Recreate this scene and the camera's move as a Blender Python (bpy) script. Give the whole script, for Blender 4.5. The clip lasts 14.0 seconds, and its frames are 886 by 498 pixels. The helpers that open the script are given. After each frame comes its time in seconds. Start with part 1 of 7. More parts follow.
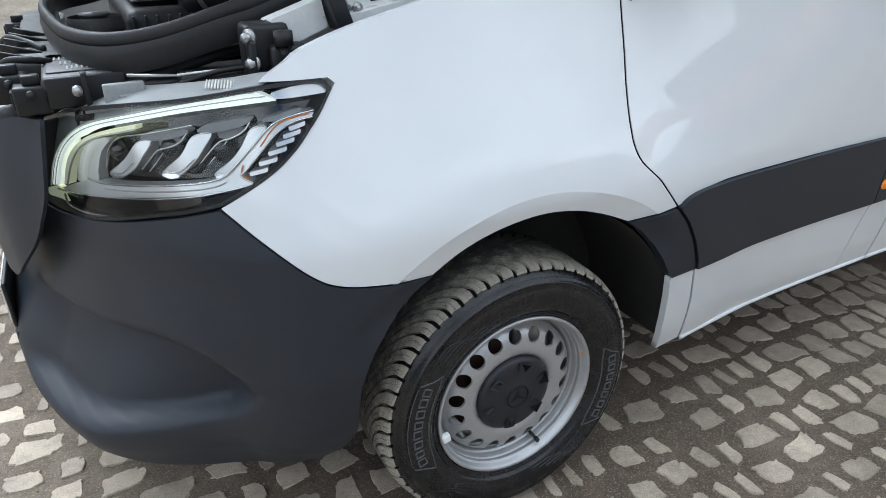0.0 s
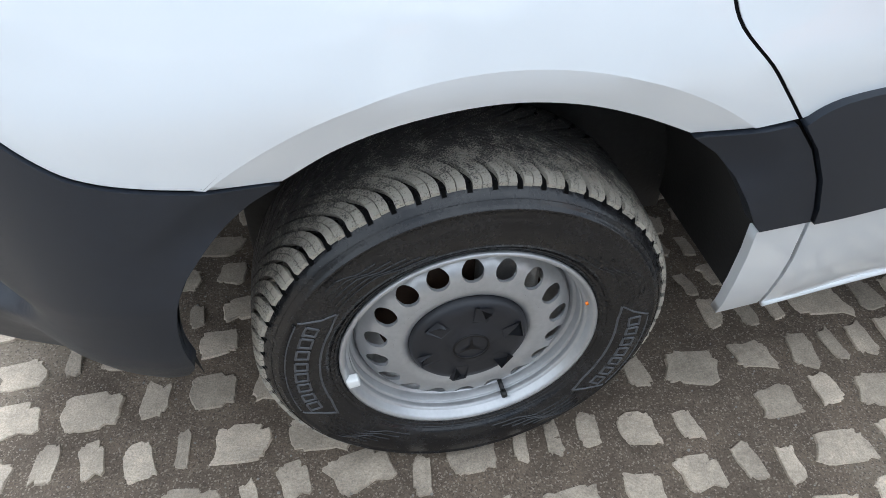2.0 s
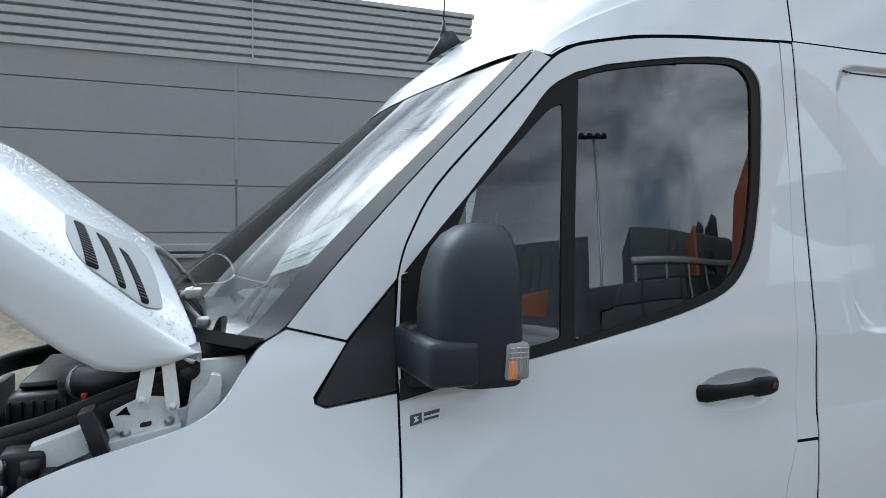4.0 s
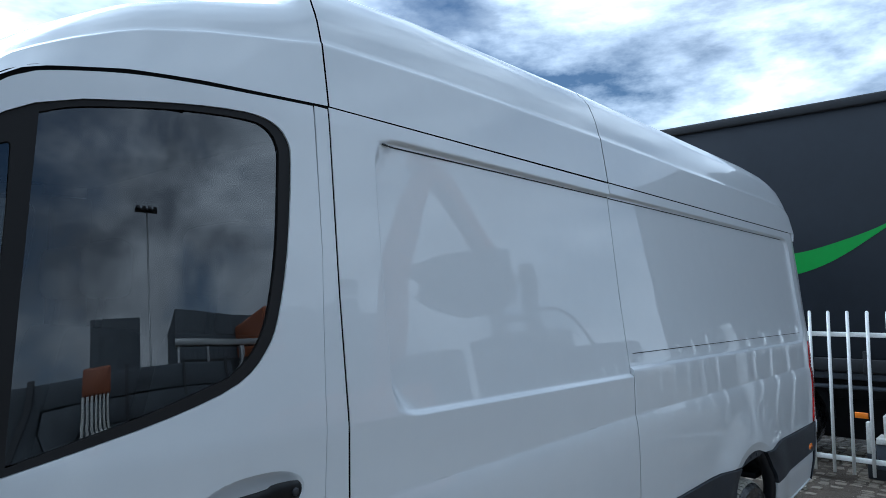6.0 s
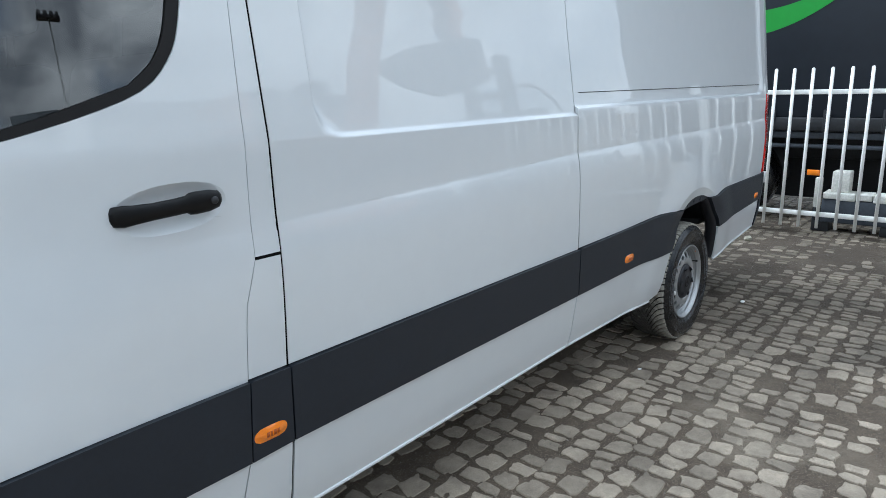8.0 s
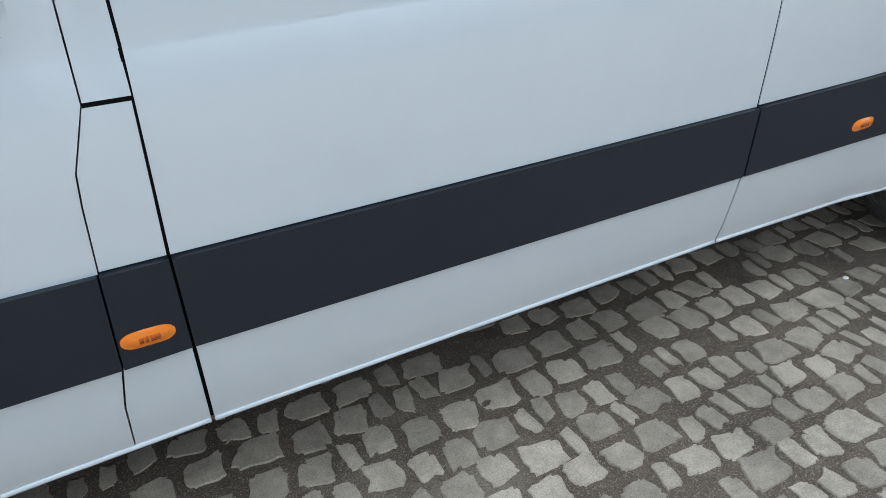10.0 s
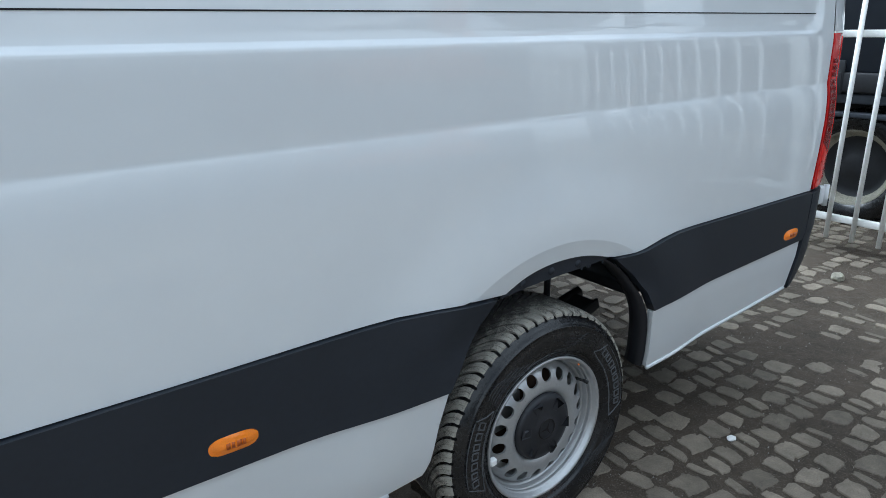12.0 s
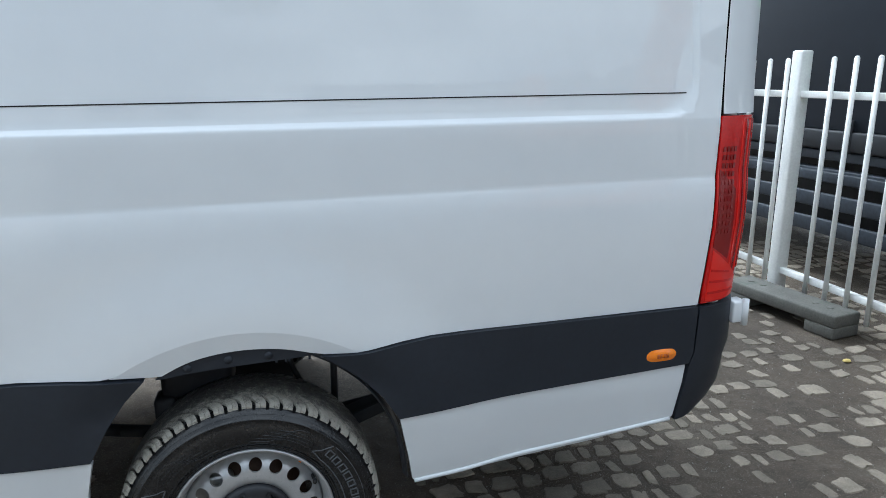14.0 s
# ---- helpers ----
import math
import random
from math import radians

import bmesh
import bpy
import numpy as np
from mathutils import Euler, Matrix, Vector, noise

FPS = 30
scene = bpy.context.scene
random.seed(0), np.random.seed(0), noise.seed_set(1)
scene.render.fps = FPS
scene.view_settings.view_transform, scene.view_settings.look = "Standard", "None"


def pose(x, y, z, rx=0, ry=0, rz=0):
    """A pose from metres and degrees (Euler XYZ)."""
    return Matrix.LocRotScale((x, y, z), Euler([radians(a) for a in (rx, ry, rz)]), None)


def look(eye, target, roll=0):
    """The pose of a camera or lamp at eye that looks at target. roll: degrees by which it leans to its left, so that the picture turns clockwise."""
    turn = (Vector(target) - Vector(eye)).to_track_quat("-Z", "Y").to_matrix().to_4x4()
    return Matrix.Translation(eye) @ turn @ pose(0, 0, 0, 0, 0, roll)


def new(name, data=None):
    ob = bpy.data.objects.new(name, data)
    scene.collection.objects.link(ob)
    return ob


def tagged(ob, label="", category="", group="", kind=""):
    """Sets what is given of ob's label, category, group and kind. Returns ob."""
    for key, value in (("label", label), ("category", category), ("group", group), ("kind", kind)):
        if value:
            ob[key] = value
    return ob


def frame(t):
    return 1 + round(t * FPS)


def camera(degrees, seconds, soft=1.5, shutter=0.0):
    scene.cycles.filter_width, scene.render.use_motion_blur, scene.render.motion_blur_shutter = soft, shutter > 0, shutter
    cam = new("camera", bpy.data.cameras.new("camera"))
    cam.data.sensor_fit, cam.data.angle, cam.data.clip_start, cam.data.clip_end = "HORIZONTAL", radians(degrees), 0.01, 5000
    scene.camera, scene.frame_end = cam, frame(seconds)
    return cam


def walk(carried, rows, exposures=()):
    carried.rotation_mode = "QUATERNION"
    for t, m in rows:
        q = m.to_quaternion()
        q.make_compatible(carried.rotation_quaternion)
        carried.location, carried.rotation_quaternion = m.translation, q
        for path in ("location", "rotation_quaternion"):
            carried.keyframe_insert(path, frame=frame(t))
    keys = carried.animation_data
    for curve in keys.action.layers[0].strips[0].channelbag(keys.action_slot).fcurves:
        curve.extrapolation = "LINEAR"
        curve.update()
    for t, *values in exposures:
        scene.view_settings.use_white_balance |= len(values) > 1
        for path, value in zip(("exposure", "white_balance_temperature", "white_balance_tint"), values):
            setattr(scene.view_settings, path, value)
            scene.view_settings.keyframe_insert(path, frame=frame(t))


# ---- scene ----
cam = camera(66.6, 14.0, 0.75)
PATH = [
    (0, (-0.776, -1.052, 1.406), (0.064, 0.531, 0.516), -0.5),
    (0.5, (-0.53, -0.931, 1.328), (0.2, 0.562, 0.215), 0.5),
    (1, (-0.307, -0.646, 1.194), (0.26, 0.804, -0.061), 0.7),
    (1.5, (-0.248, -0.517, 1.136), (0.217, 0.885, -0.213), 3.4),
    (2, (-0.202, -0.636, 1.257), (0.112, 0.754, -0.146), 1.7),
    (2.5, (-0.199, -0.949, 1.442), (0.154, 0.513, 0.124), 0.3),
    (3, (-0.202, -1.166, 1.532), (0.318, 0.568, 0.682), 0.3),
    (3.5, (-0.209, -1.23, 1.631), (0.404, 0.601, 1.11), 0.5),
    (4, (-0.162, -1.297, 1.672), (0.545, 0.573, 1.611), 0.3),
    (4.2, (-0.123, -1.295, 1.729), (0.657, 0.547, 1.767), 0.7),
    (6.3, (0.356, -1.236, 1.657), (1.902, 0.027, 1.773), -0.7),
    (6.5, (0.37, -1.244, 1.626), (1.927, 0.009, 1.679), -1.1),
    (7, (0.387, -1.269, 1.582), (1.947, -0.025, 1.446), -1.0),
    (7.5, (0.405, -1.294, 1.548), (1.95, -0.062, 1.24), -1.2),
    (8, (0.417, -1.338, 1.508), (1.91, -0.091, 1.042), -1.3),
    (8.2, (0.419, -1.34, 1.487), (1.855, -0.041, 0.984), -1.4),
    (10.3, (1.583, -1.148, 1.464), (2.334, 0.372, 0.402), -1.6),
    (10.5, (1.725, -1.168, 1.479), (2.52, 0.406, 0.534), -1.8),
    (11, (2.193, -1.186, 1.458), (3.206, 0.384, 0.746), -1.5),
    (11.5, (2.639, -1.227, 1.471), (3.74, 0.319, 0.84), -0.9),
    (12, (3.094, -1.155, 1.439), (4.222, 0.377, 0.821), -0.7),
    (12.5, (3.521, -1.226, 1.426), (4.498, 0.402, 0.799), -0.5),
    (13, (3.891, -1.338, 1.445), (4.352, 0.495, 0.792), -0.2),
    (13.5, (4.268, -1.465, 1.533), (4.664, 0.374, 0.854), -1.9),
    (14, (4.436, -1.669, 1.536), (4.918, 0.206, 1.034), -0.6),
]
EXPO = [(0, .12, 5800, 6), (1.0, .36, 5760, 6), (1.5, .44, 5760, 6), (2.5, .48, 5720, 6), (3.0, .18, 5700, 5), (3.5, .02, 5700, 4), (4.2, -.47, 5650, 3), (6.4, -.88, 5000, 2), (7.0, -.38, 5420, 3), (8.2, -.03, 5600, 3), (10.3, .14, 5480, 2), (10.7, .1, 5460, 2), (11.3, -.12, 5460, 2), (12.5, -.12, 5460, 2), (13.0, -.08, 5500, 2), (13.5, .05, 5580, 3), (14, .03, 5580, 3)]
walk(cam, [(t, look(e, g, r)) for t, e, g, r in PATH], EXPO)

# ---- sky and sun: bright overcast ----
world = bpy.data.worlds.new("sky")
scene.world = world
world.use_nodes = True
wt = world.node_tree
for n_ in list(wt.nodes):
    wt.nodes.remove(n_)
w_out = wt.nodes.new("ShaderNodeOutputWorld")
w_bg = wt.nodes.new("ShaderNodeBackground")
w_mix = wt.nodes.new("ShaderNodeMix")
w_mix.data_type = "RGBA"
w_sky = wt.nodes.new("ShaderNodeTexSky")
w_sky.sky_type = "NISHITA"
w_sky.sun_disc = False
w_sky.sun_elevation, w_sky.sun_rotation = radians(49), radians(-18)
w_co = wt.nodes.new("ShaderNodeTexCoord")
w_map = wt.nodes.new("ShaderNodeMapping")
w_map.inputs["Scale"].default_value = (1.0, 1.0, 2.2)
w_noise = wt.nodes.new("ShaderNodeTexNoise")
w_noise.inputs["Scale"].default_value = 2.6
w_noise.inputs["Detail"].default_value = 7.0
w_noise.inputs["Roughness"].default_value = 0.58
w_ramp = wt.nodes.new("ShaderNodeValToRGB")
w_ramp.color_ramp.elements[0].position, w_ramp.color_ramp.elements[1].position = 0.33, 0.53
w_cloud = wt.nodes.new("ShaderNodeValToRGB")
w_cloud.color_ramp.elements[0].position, w_cloud.color_ramp.elements[1].position = 0.40, 0.62
w_cloud.color_ramp.elements[0].color = (4.6, 4.8, 5.2, 1)
w_cloud.color_ramp.elements[1].color = (14.0, 14.0, 14.0, 1)
w_noise2 = wt.nodes.new("ShaderNodeTexNoise")
w_noise2.inputs["Scale"].default_value = 1.9
w_noise2.inputs["Detail"].default_value = 8.0
w_noise2.inputs["Roughness"].default_value = 0.6
w_map2 = wt.nodes.new("ShaderNodeMapping")
w_map2.inputs["Scale"].default_value = (1.2, 1.2, 4.2)
lk = wt.links.new
lk(w_co.outputs["Generated"], w_map.inputs["Vector"])
lk(w_map.outputs["Vector"], w_noise.inputs["Vector"])
lk(w_co.outputs["Generated"], w_map2.inputs["Vector"])
lk(w_map2.outputs["Vector"], w_noise2.inputs["Vector"])
lk(w_noise.outputs["Fac"], w_ramp.inputs["Fac"])
lk(w_noise2.outputs["Fac"], w_cloud.inputs["Fac"])
lk(w_ramp.outputs["Color"], w_mix.inputs["Factor"])
lk(w_sky.outputs["Color"], w_mix.inputs["A"])
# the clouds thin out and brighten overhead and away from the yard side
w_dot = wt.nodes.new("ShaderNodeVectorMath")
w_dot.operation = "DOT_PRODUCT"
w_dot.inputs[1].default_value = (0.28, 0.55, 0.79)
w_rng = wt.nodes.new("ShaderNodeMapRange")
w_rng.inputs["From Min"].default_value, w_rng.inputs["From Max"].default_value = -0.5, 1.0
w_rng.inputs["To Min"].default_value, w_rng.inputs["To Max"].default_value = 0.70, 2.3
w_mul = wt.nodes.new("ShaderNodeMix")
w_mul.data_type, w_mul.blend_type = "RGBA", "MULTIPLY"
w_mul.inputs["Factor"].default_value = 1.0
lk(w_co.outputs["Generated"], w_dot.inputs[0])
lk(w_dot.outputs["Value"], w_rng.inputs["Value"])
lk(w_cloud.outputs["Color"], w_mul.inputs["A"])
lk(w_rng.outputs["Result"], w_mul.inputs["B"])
# soft glow of the veiled sun
w_sdot = wt.nodes.new("ShaderNodeVectorMath")
w_sdot.operation = "DOT_PRODUCT"
w_sdot.inputs[1].default_value = Vector((-2.0, 6.2, 7.6)).normalized()
w_srng = wt.nodes.new("ShaderNodeMapRange")
w_srng.interpolation_type = "SMOOTHSTEP"
w_srng.inputs["From Min"].default_value, w_srng.inputs["From Max"].default_value = 0.935, 0.99
w_srng.inputs["To Min"].default_value, w_srng.inputs["To Max"].default_value = 1.0, 6.5
w_glow = wt.nodes.new("ShaderNodeMix")
w_glow.data_type, w_glow.blend_type = "RGBA", "MULTIPLY"
w_glow.inputs["Factor"].default_value = 1.0
lk(w_co.outputs["Generated"], w_sdot.inputs[0])
lk(w_sdot.outputs["Value"], w_srng.inputs["Value"])
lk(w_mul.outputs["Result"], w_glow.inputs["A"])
lk(w_srng.outputs["Result"], w_glow.inputs["B"])
lk(w_glow.outputs["Result"], w_mix.inputs["B"])
lk(w_mix.outputs["Result"], w_bg.inputs["Color"])
w_bg.inputs["Strength"].default_value = 0.128
lk(w_bg.outputs["Background"], w_out.inputs["Surface"])

sun_data = bpy.data.lights.new("sun", "SUN")
sun_data.energy, sun_data.angle, sun_data.color = 0.6, radians(50), (1.0, 0.97, 0.93)
sun = new("sun", sun_data)
sun.matrix_world = look((-2.0, 6.2, 7.6), (0, 0, 0))


# ---- materials ----
def mat(name, col, rough=0.5, metal=0.0, var=0.0, scale=8.0, bump=0.0, bscale=60.0, coat=0.0, spec=0.5, trans=0.0, ior=1.45, fleck=None):
    """A principled material with colour variation at two scales, grain relief and an optional dirt fleck (colour, scale, amount)."""
    m = bpy.data.materials.new(name)
    m.use_nodes = True
    nt = m.node_tree
    b = nt.nodes["Principled BSDF"]
    b.inputs["Base Color"].default_value = (*col, 1)
    b.inputs["Roughness"].default_value = rough
    b.inputs["Metallic"].default_value = metal
    b.inputs["Coat Weight"].default_value = coat
    b.inputs["Coat Roughness"].default_value = 0.015
    b.inputs["Coat IOR"].default_value = 1.62
    b.inputs["Specular IOR Level"].default_value = spec
    b.inputs["Transmission Weight"].default_value = trans
    b.inputs["IOR"].default_value = ior
    co = nt.nodes.new("ShaderNodeTexCoord")
    if var > 0 or fleck:
        n1 = nt.nodes.new("ShaderNodeTexNoise")
        n1.inputs["Scale"].default_value = scale
        n1.inputs["Detail"].default_value = 6
        n2 = nt.nodes.new("ShaderNodeTexNoise")
        n2.inputs["Scale"].default_value = scale * 9
        n2.inputs["Detail"].default_value = 4
        nt.links.new(co.outputs["Object"], n1.inputs["Vector"])
        nt.links.new(co.outputs["Object"], n2.inputs["Vector"])
        add = nt.nodes.new("ShaderNodeMath")
        add.operation = "ADD"
        nt.links.new(n1.outputs["Fac"], add.inputs[0])
        nt.links.new(n2.outputs["Fac"], add.inputs[1])
        mr = nt.nodes.new("ShaderNodeMapRange")
        mr.inputs["From Min"].default_value, mr.inputs["From Max"].default_value = 0.7, 1.3
        mr.inputs["To Min"].default_value, mr.inputs["To Max"].default_value = 1 - var, 1 + var
        nt.links.new(add.outputs[0], mr.inputs["Value"])
        mul = nt.nodes.new("ShaderNodeMix")
        mul.data_type, mul.blend_type = "RGBA", "MULTIPLY"
        mul.inputs["Factor"].default_value = 1
        mul.inputs["A"].default_value = (*col, 1)
        nt.links.new(mr.outputs["Result"], mul.inputs["B"])
        last = mul.outputs["Result"]
        if fleck:
            fc, fs, fa = fleck
            n3 = nt.nodes.new("ShaderNodeTexNoise")
            n3.inputs["Scale"].default_value = fs
            n3.inputs["Detail"].default_value = 8
            n3.inputs["Roughness"].default_value = 0.7
            nt.links.new(co.outputs["Object"], n3.inputs["Vector"])
            r3 = nt.nodes.new("ShaderNodeMapRange")
            r3.inputs["From Min"].default_value, r3.inputs["From Max"].default_value = 1 - fa, 1.12 - fa
            nt.links.new(n3.outputs["Fac"], r3.inputs["Value"])
            mx = nt.nodes.new("ShaderNodeMix")
            mx.data_type = "RGBA"
            mx.inputs["B"].default_value = (*fc, 1)
            nt.links.new(r3.outputs["Result"], mx.inputs["Factor"])
            nt.links.new(last, mx.inputs["A"])
            last = mx.outputs["Result"]
        nt.links.new(last, b.inputs["Base Color"])
        rr = nt.nodes.new("ShaderNodeMapRange")
        rr.inputs["From Min"].default_value, rr.inputs["From Max"].default_value = 0.7, 1.3
        rr.inputs["To Min"].default_value, rr.inputs["To Max"].default_value = max(0.0, rough - var * .25), min(1.0, rough + var * .25)
        nt.links.new(add.outputs[0], rr.inputs["Value"])
        nt.links.new(rr.outputs["Result"], b.inputs["Roughness"])
    if bump > 0:
        n4 = nt.nodes.new("ShaderNodeTexNoise")
        n4.inputs["Scale"].default_value = bscale
        n4.inputs["Detail"].default_value = 5
        nt.links.new(co.outputs["Object"], n4.inputs["Vector"])
        bp = nt.nodes.new("ShaderNodeBump")
        bp.inputs["Strength"].default_value = min(1.0, bump)
        bp.inputs["Distance"].default_value = 0.002
        nt.links.new(n4.outputs["Fac"], bp.inputs["Height"])
        nt.links.new(bp.outputs["Normal"], b.inputs["Normal"])
    return m


M_WHITE = mat("white_paint", (0.700, 0.724, 0.740), rough=0.32, coat=0.75, var=0.015, scale=1.5)
M_PRIMER = mat("white_inner_paint", (0.74, 0.75, 0.74), rough=0.45, var=0.06, scale=9, fleck=((0.35, 0.27, 0.19), 14, 0.34))
M_CLAD = mat("grey_moulded_plastic", (0.018, 0.022, 0.030), rough=0.46, spec=0.42, var=0.10, scale=7, bump=0.12, bscale=1400)
M_BUMPER = mat("dark_bumper_plastic", (0.022, 0.026, 0.034), rough=0.46, spec=0.42, var=0.10, scale=6, bump=0.12, bscale=1400, fleck=((0.075, 0.08, 0.088), 30, 0.27))
M_BLACK = mat("black_plastic", (0.012, 0.012, 0.013), rough=0.45, var=0.2, scale=12, bump=0.15, bscale=700)
M_HANDLE = mat("handle_plastic", (0.005, 0.005, 0.0055), rough=0.42, spec=0.28, var=0.15, scale=12, bump=0.1, bscale=700)
M_BAY = mat("engine_bay_plastic", (0.012, 0.012, 0.013), rough=0.42, var=0.25, scale=10, bump=0.2, bscale=500, fleck=((0.06, 0.057, 0.05), 22, 0.33))
M_RUBBER = mat("black_rubber", (0.014, 0.014, 0.014), rough=0.55, var=0.2, scale=20, bump=0.2, bscale=300)
M_LINER = mat("wheel_house_liner", (0.034, 0.033, 0.032), rough=0.75, var=0.3, scale=9, bump=0.5, bscale=160, fleck=((0.11, 0.10, 0.085), 60, 0.36))
# flat black, also used for the shade in the panel gaps
M_DEEPBLK = mat("deep_black", (0.004, 0.004, 0.004), rough=0.9, spec=0.1)
M_SEAL = mat("window_seal", (0.011, 0.010, 0.010), rough=0.55, spec=0.3, var=0.1, scale=20)
M_TYRE = mat("tyre_sidewall", (0.011, 0.011, 0.012), rough=0.25, spec=0.6, var=0.35, scale=16, bump=0.35, bscale=70, fleck=((0.09, 0.086, 0.080), 90, 0.34))
M_TLET = mat("worn_raised_rubber", (0.075, 0.078, 0.084), rough=0.36, var=0.35, scale=60, fleck=((0.02, 0.02, 0.02), 60, 0.40))
M_RIM = mat("silver_wheel_paint", (0.46, 0.465, 0.47), rough=0.34, metal=0.55, var=0.08, scale=12, fleck=((0.25, 0.22, 0.18), 34, 0.29))
M_CAP = mat("hub_cap_plastic", (0.019, 0.020, 0.024), rough=0.42, var=0.15, scale=20, bump=0.1, bscale=900)
M_STEEL = mat("galvanised_steel", (0.42, 0.42, 0.41), rough=0.42, metal=0.9, var=0.15, scale=30)
M_RUST = mat("brake_disc", (0.05, 0.028, 0.018), rough=0.6, metal=0.5, var=0.3, scale=30)
M_CHROME = mat("chrome", (0.85, 0.86, 0.87), rough=0.09, metal=1.0)
M_GREYLENS = mat("clear_grey_lens", (0.46, 0.475, 0.48), rough=0.15, metal=0.15, coat=0.6)
M_GREYBOWL = mat("grey_bowl_plastic", (0.26, 0.265, 0.27), rough=0.3, var=0.1, scale=30)
M_GLOSSBLK = mat("gloss_black", (0.010, 0.010, 0.011), rough=0.08, coat=0.6)
M_LAMPTOP = mat("lamp_housing_plastic", (0.30, 0.31, 0.31), rough=0.4, var=0.12, scale=20, fleck=((0.16, 0.15, 0.13), 40, 0.36))
M_BAYGREY = mat("dusty_bay_plastic", (0.055, 0.056, 0.056), rough=0.45, var=0.25, scale=12, bump=0.2, bscale=500, fleck=((0.17, 0.16, 0.14), 30, 0.42))
M_SATIN = mat("satin_reflector", (0.90, 0.905, 0.91), rough=0.22, metal=0.45, coat=0.5)
M_ORANGE = mat("amber_lens", (0.95, 0.25, 0.01), rough=0.18, coat=0.6, var=0.08, scale=60, bump=0.3, bscale=350)
M_ORANGEDK = mat("amber_lens_core", (0.45, 0.10, 0.01), rough=0.4)
M_RED = mat("red_lens", (0.50, 0.006, 0.005), rough=0.16, spec=0.3, coat=0.35, var=0.15, scale=14, bump=0.25, bscale=180)
M_REDDK = mat("red_lens_deep", (0.20, 0.003, 0.003), rough=0.25, spec=0.3, coat=0.35, bump=0.6, bscale=300)
M_REDLT = mat("red_lens_clear", (0.72, 0.018, 0.012), rough=0.12, spec=0.3, coat=0.35, bump=0.3, bscale=120)
M_VENT = mat("grey_vent_plastic", (0.30, 0.31, 0.31), rough=0.45, var=0.08, scale=20)
M_DROP = mat("water_drop", (0.75, 0.77, 0.78), rough=0.03, coat=1.0, spec=1.0)
M_PAPER = mat("paper", (0.80, 0.80, 0.78), rough=0.8, var=0.04, scale=14)
M_INK = mat("ink", (0.08, 0.09, 0.13), rough=0.8)
M_DASH = mat("dash_plastic", (0.028, 0.028, 0.028), rough=0.6, var=0.1, scale=10, bump=0.2, bscale=500)
M_SEAT = mat("seat_cloth", (0.022, 0.023, 0.026), rough=0.9, var=0.2, scale=30, bump=0.4, bscale=500)
M_FENCE = mat("white_fence_paint", (0.86, 0.855, 0.82), rough=0.42, var=0.08, scale=7, fleck=((0.36, 0.27, 0.18), 16, 0.29))
M_CONC = mat("concrete", (0.125, 0.12, 0.105), rough=0.85, var=0.25, scale=9, bump=0.8, bscale=90, fleck=((0.09, 0.10, 0.08), 6, 0.44))
M_CLADWALL = mat("grey_wall_panel", (0.30, 0.295, 0.285), rough=0.5, var=0.05, scale=1.1)
M_LOUVRE = mat("grey_metal_cladding", (0.42, 0.415, 0.40), rough=0.42, metal=0.2, var=0.06, scale=1.5)
M_TRAILER = mat("navy_tarpaulin", (0.014, 0.018, 0.026), rough=0.42, var=0.12, scale=1.2, bump=0.1, bscale=30)
M_GREEN = mat("green_tarpaulin", (0.030, 0.30, 0.035), rough=0.4, var=0.05, scale=2)
M_CHASSIS = mat("dark_chassis", (0.020, 0.021, 0.024), rough=0.6, var=0.3, scale=5)
M_GUARD = mat("guard_board", (0.050, 0.058, 0.072), rough=0.5, var=0.25, scale=4)
M_CREAMRIM = mat("dirty_cream_rim", (0.30, 0.28, 0.22), rough=0.6, var=0.35, scale=9)
M_DULLW = mat("dull_white_box", (0.66, 0.65, 0.60), rough=0.6, var=0.2, scale=6, fleck=((0.25, 0.22, 0.18), 9, 0.42))
M_MACHINE = mat("orange_machine_paint", (0.34, 0.11, 0.045), rough=0.45, var=0.15, scale=3)
M_DARKMETAL = mat("dark_machine_steel", (0.035, 0.035, 0.038), rough=0.5, var=0.3, scale=3)
M_CONTAINER = mat("dark_container", (0.085, 0.095, 0.105), rough=0.55, var=0.15, scale=1.5)
M_CREAM = mat("cream_machine_paint", (0.55, 0.52, 0.45), rough=0.5, var=0.15, scale=3)


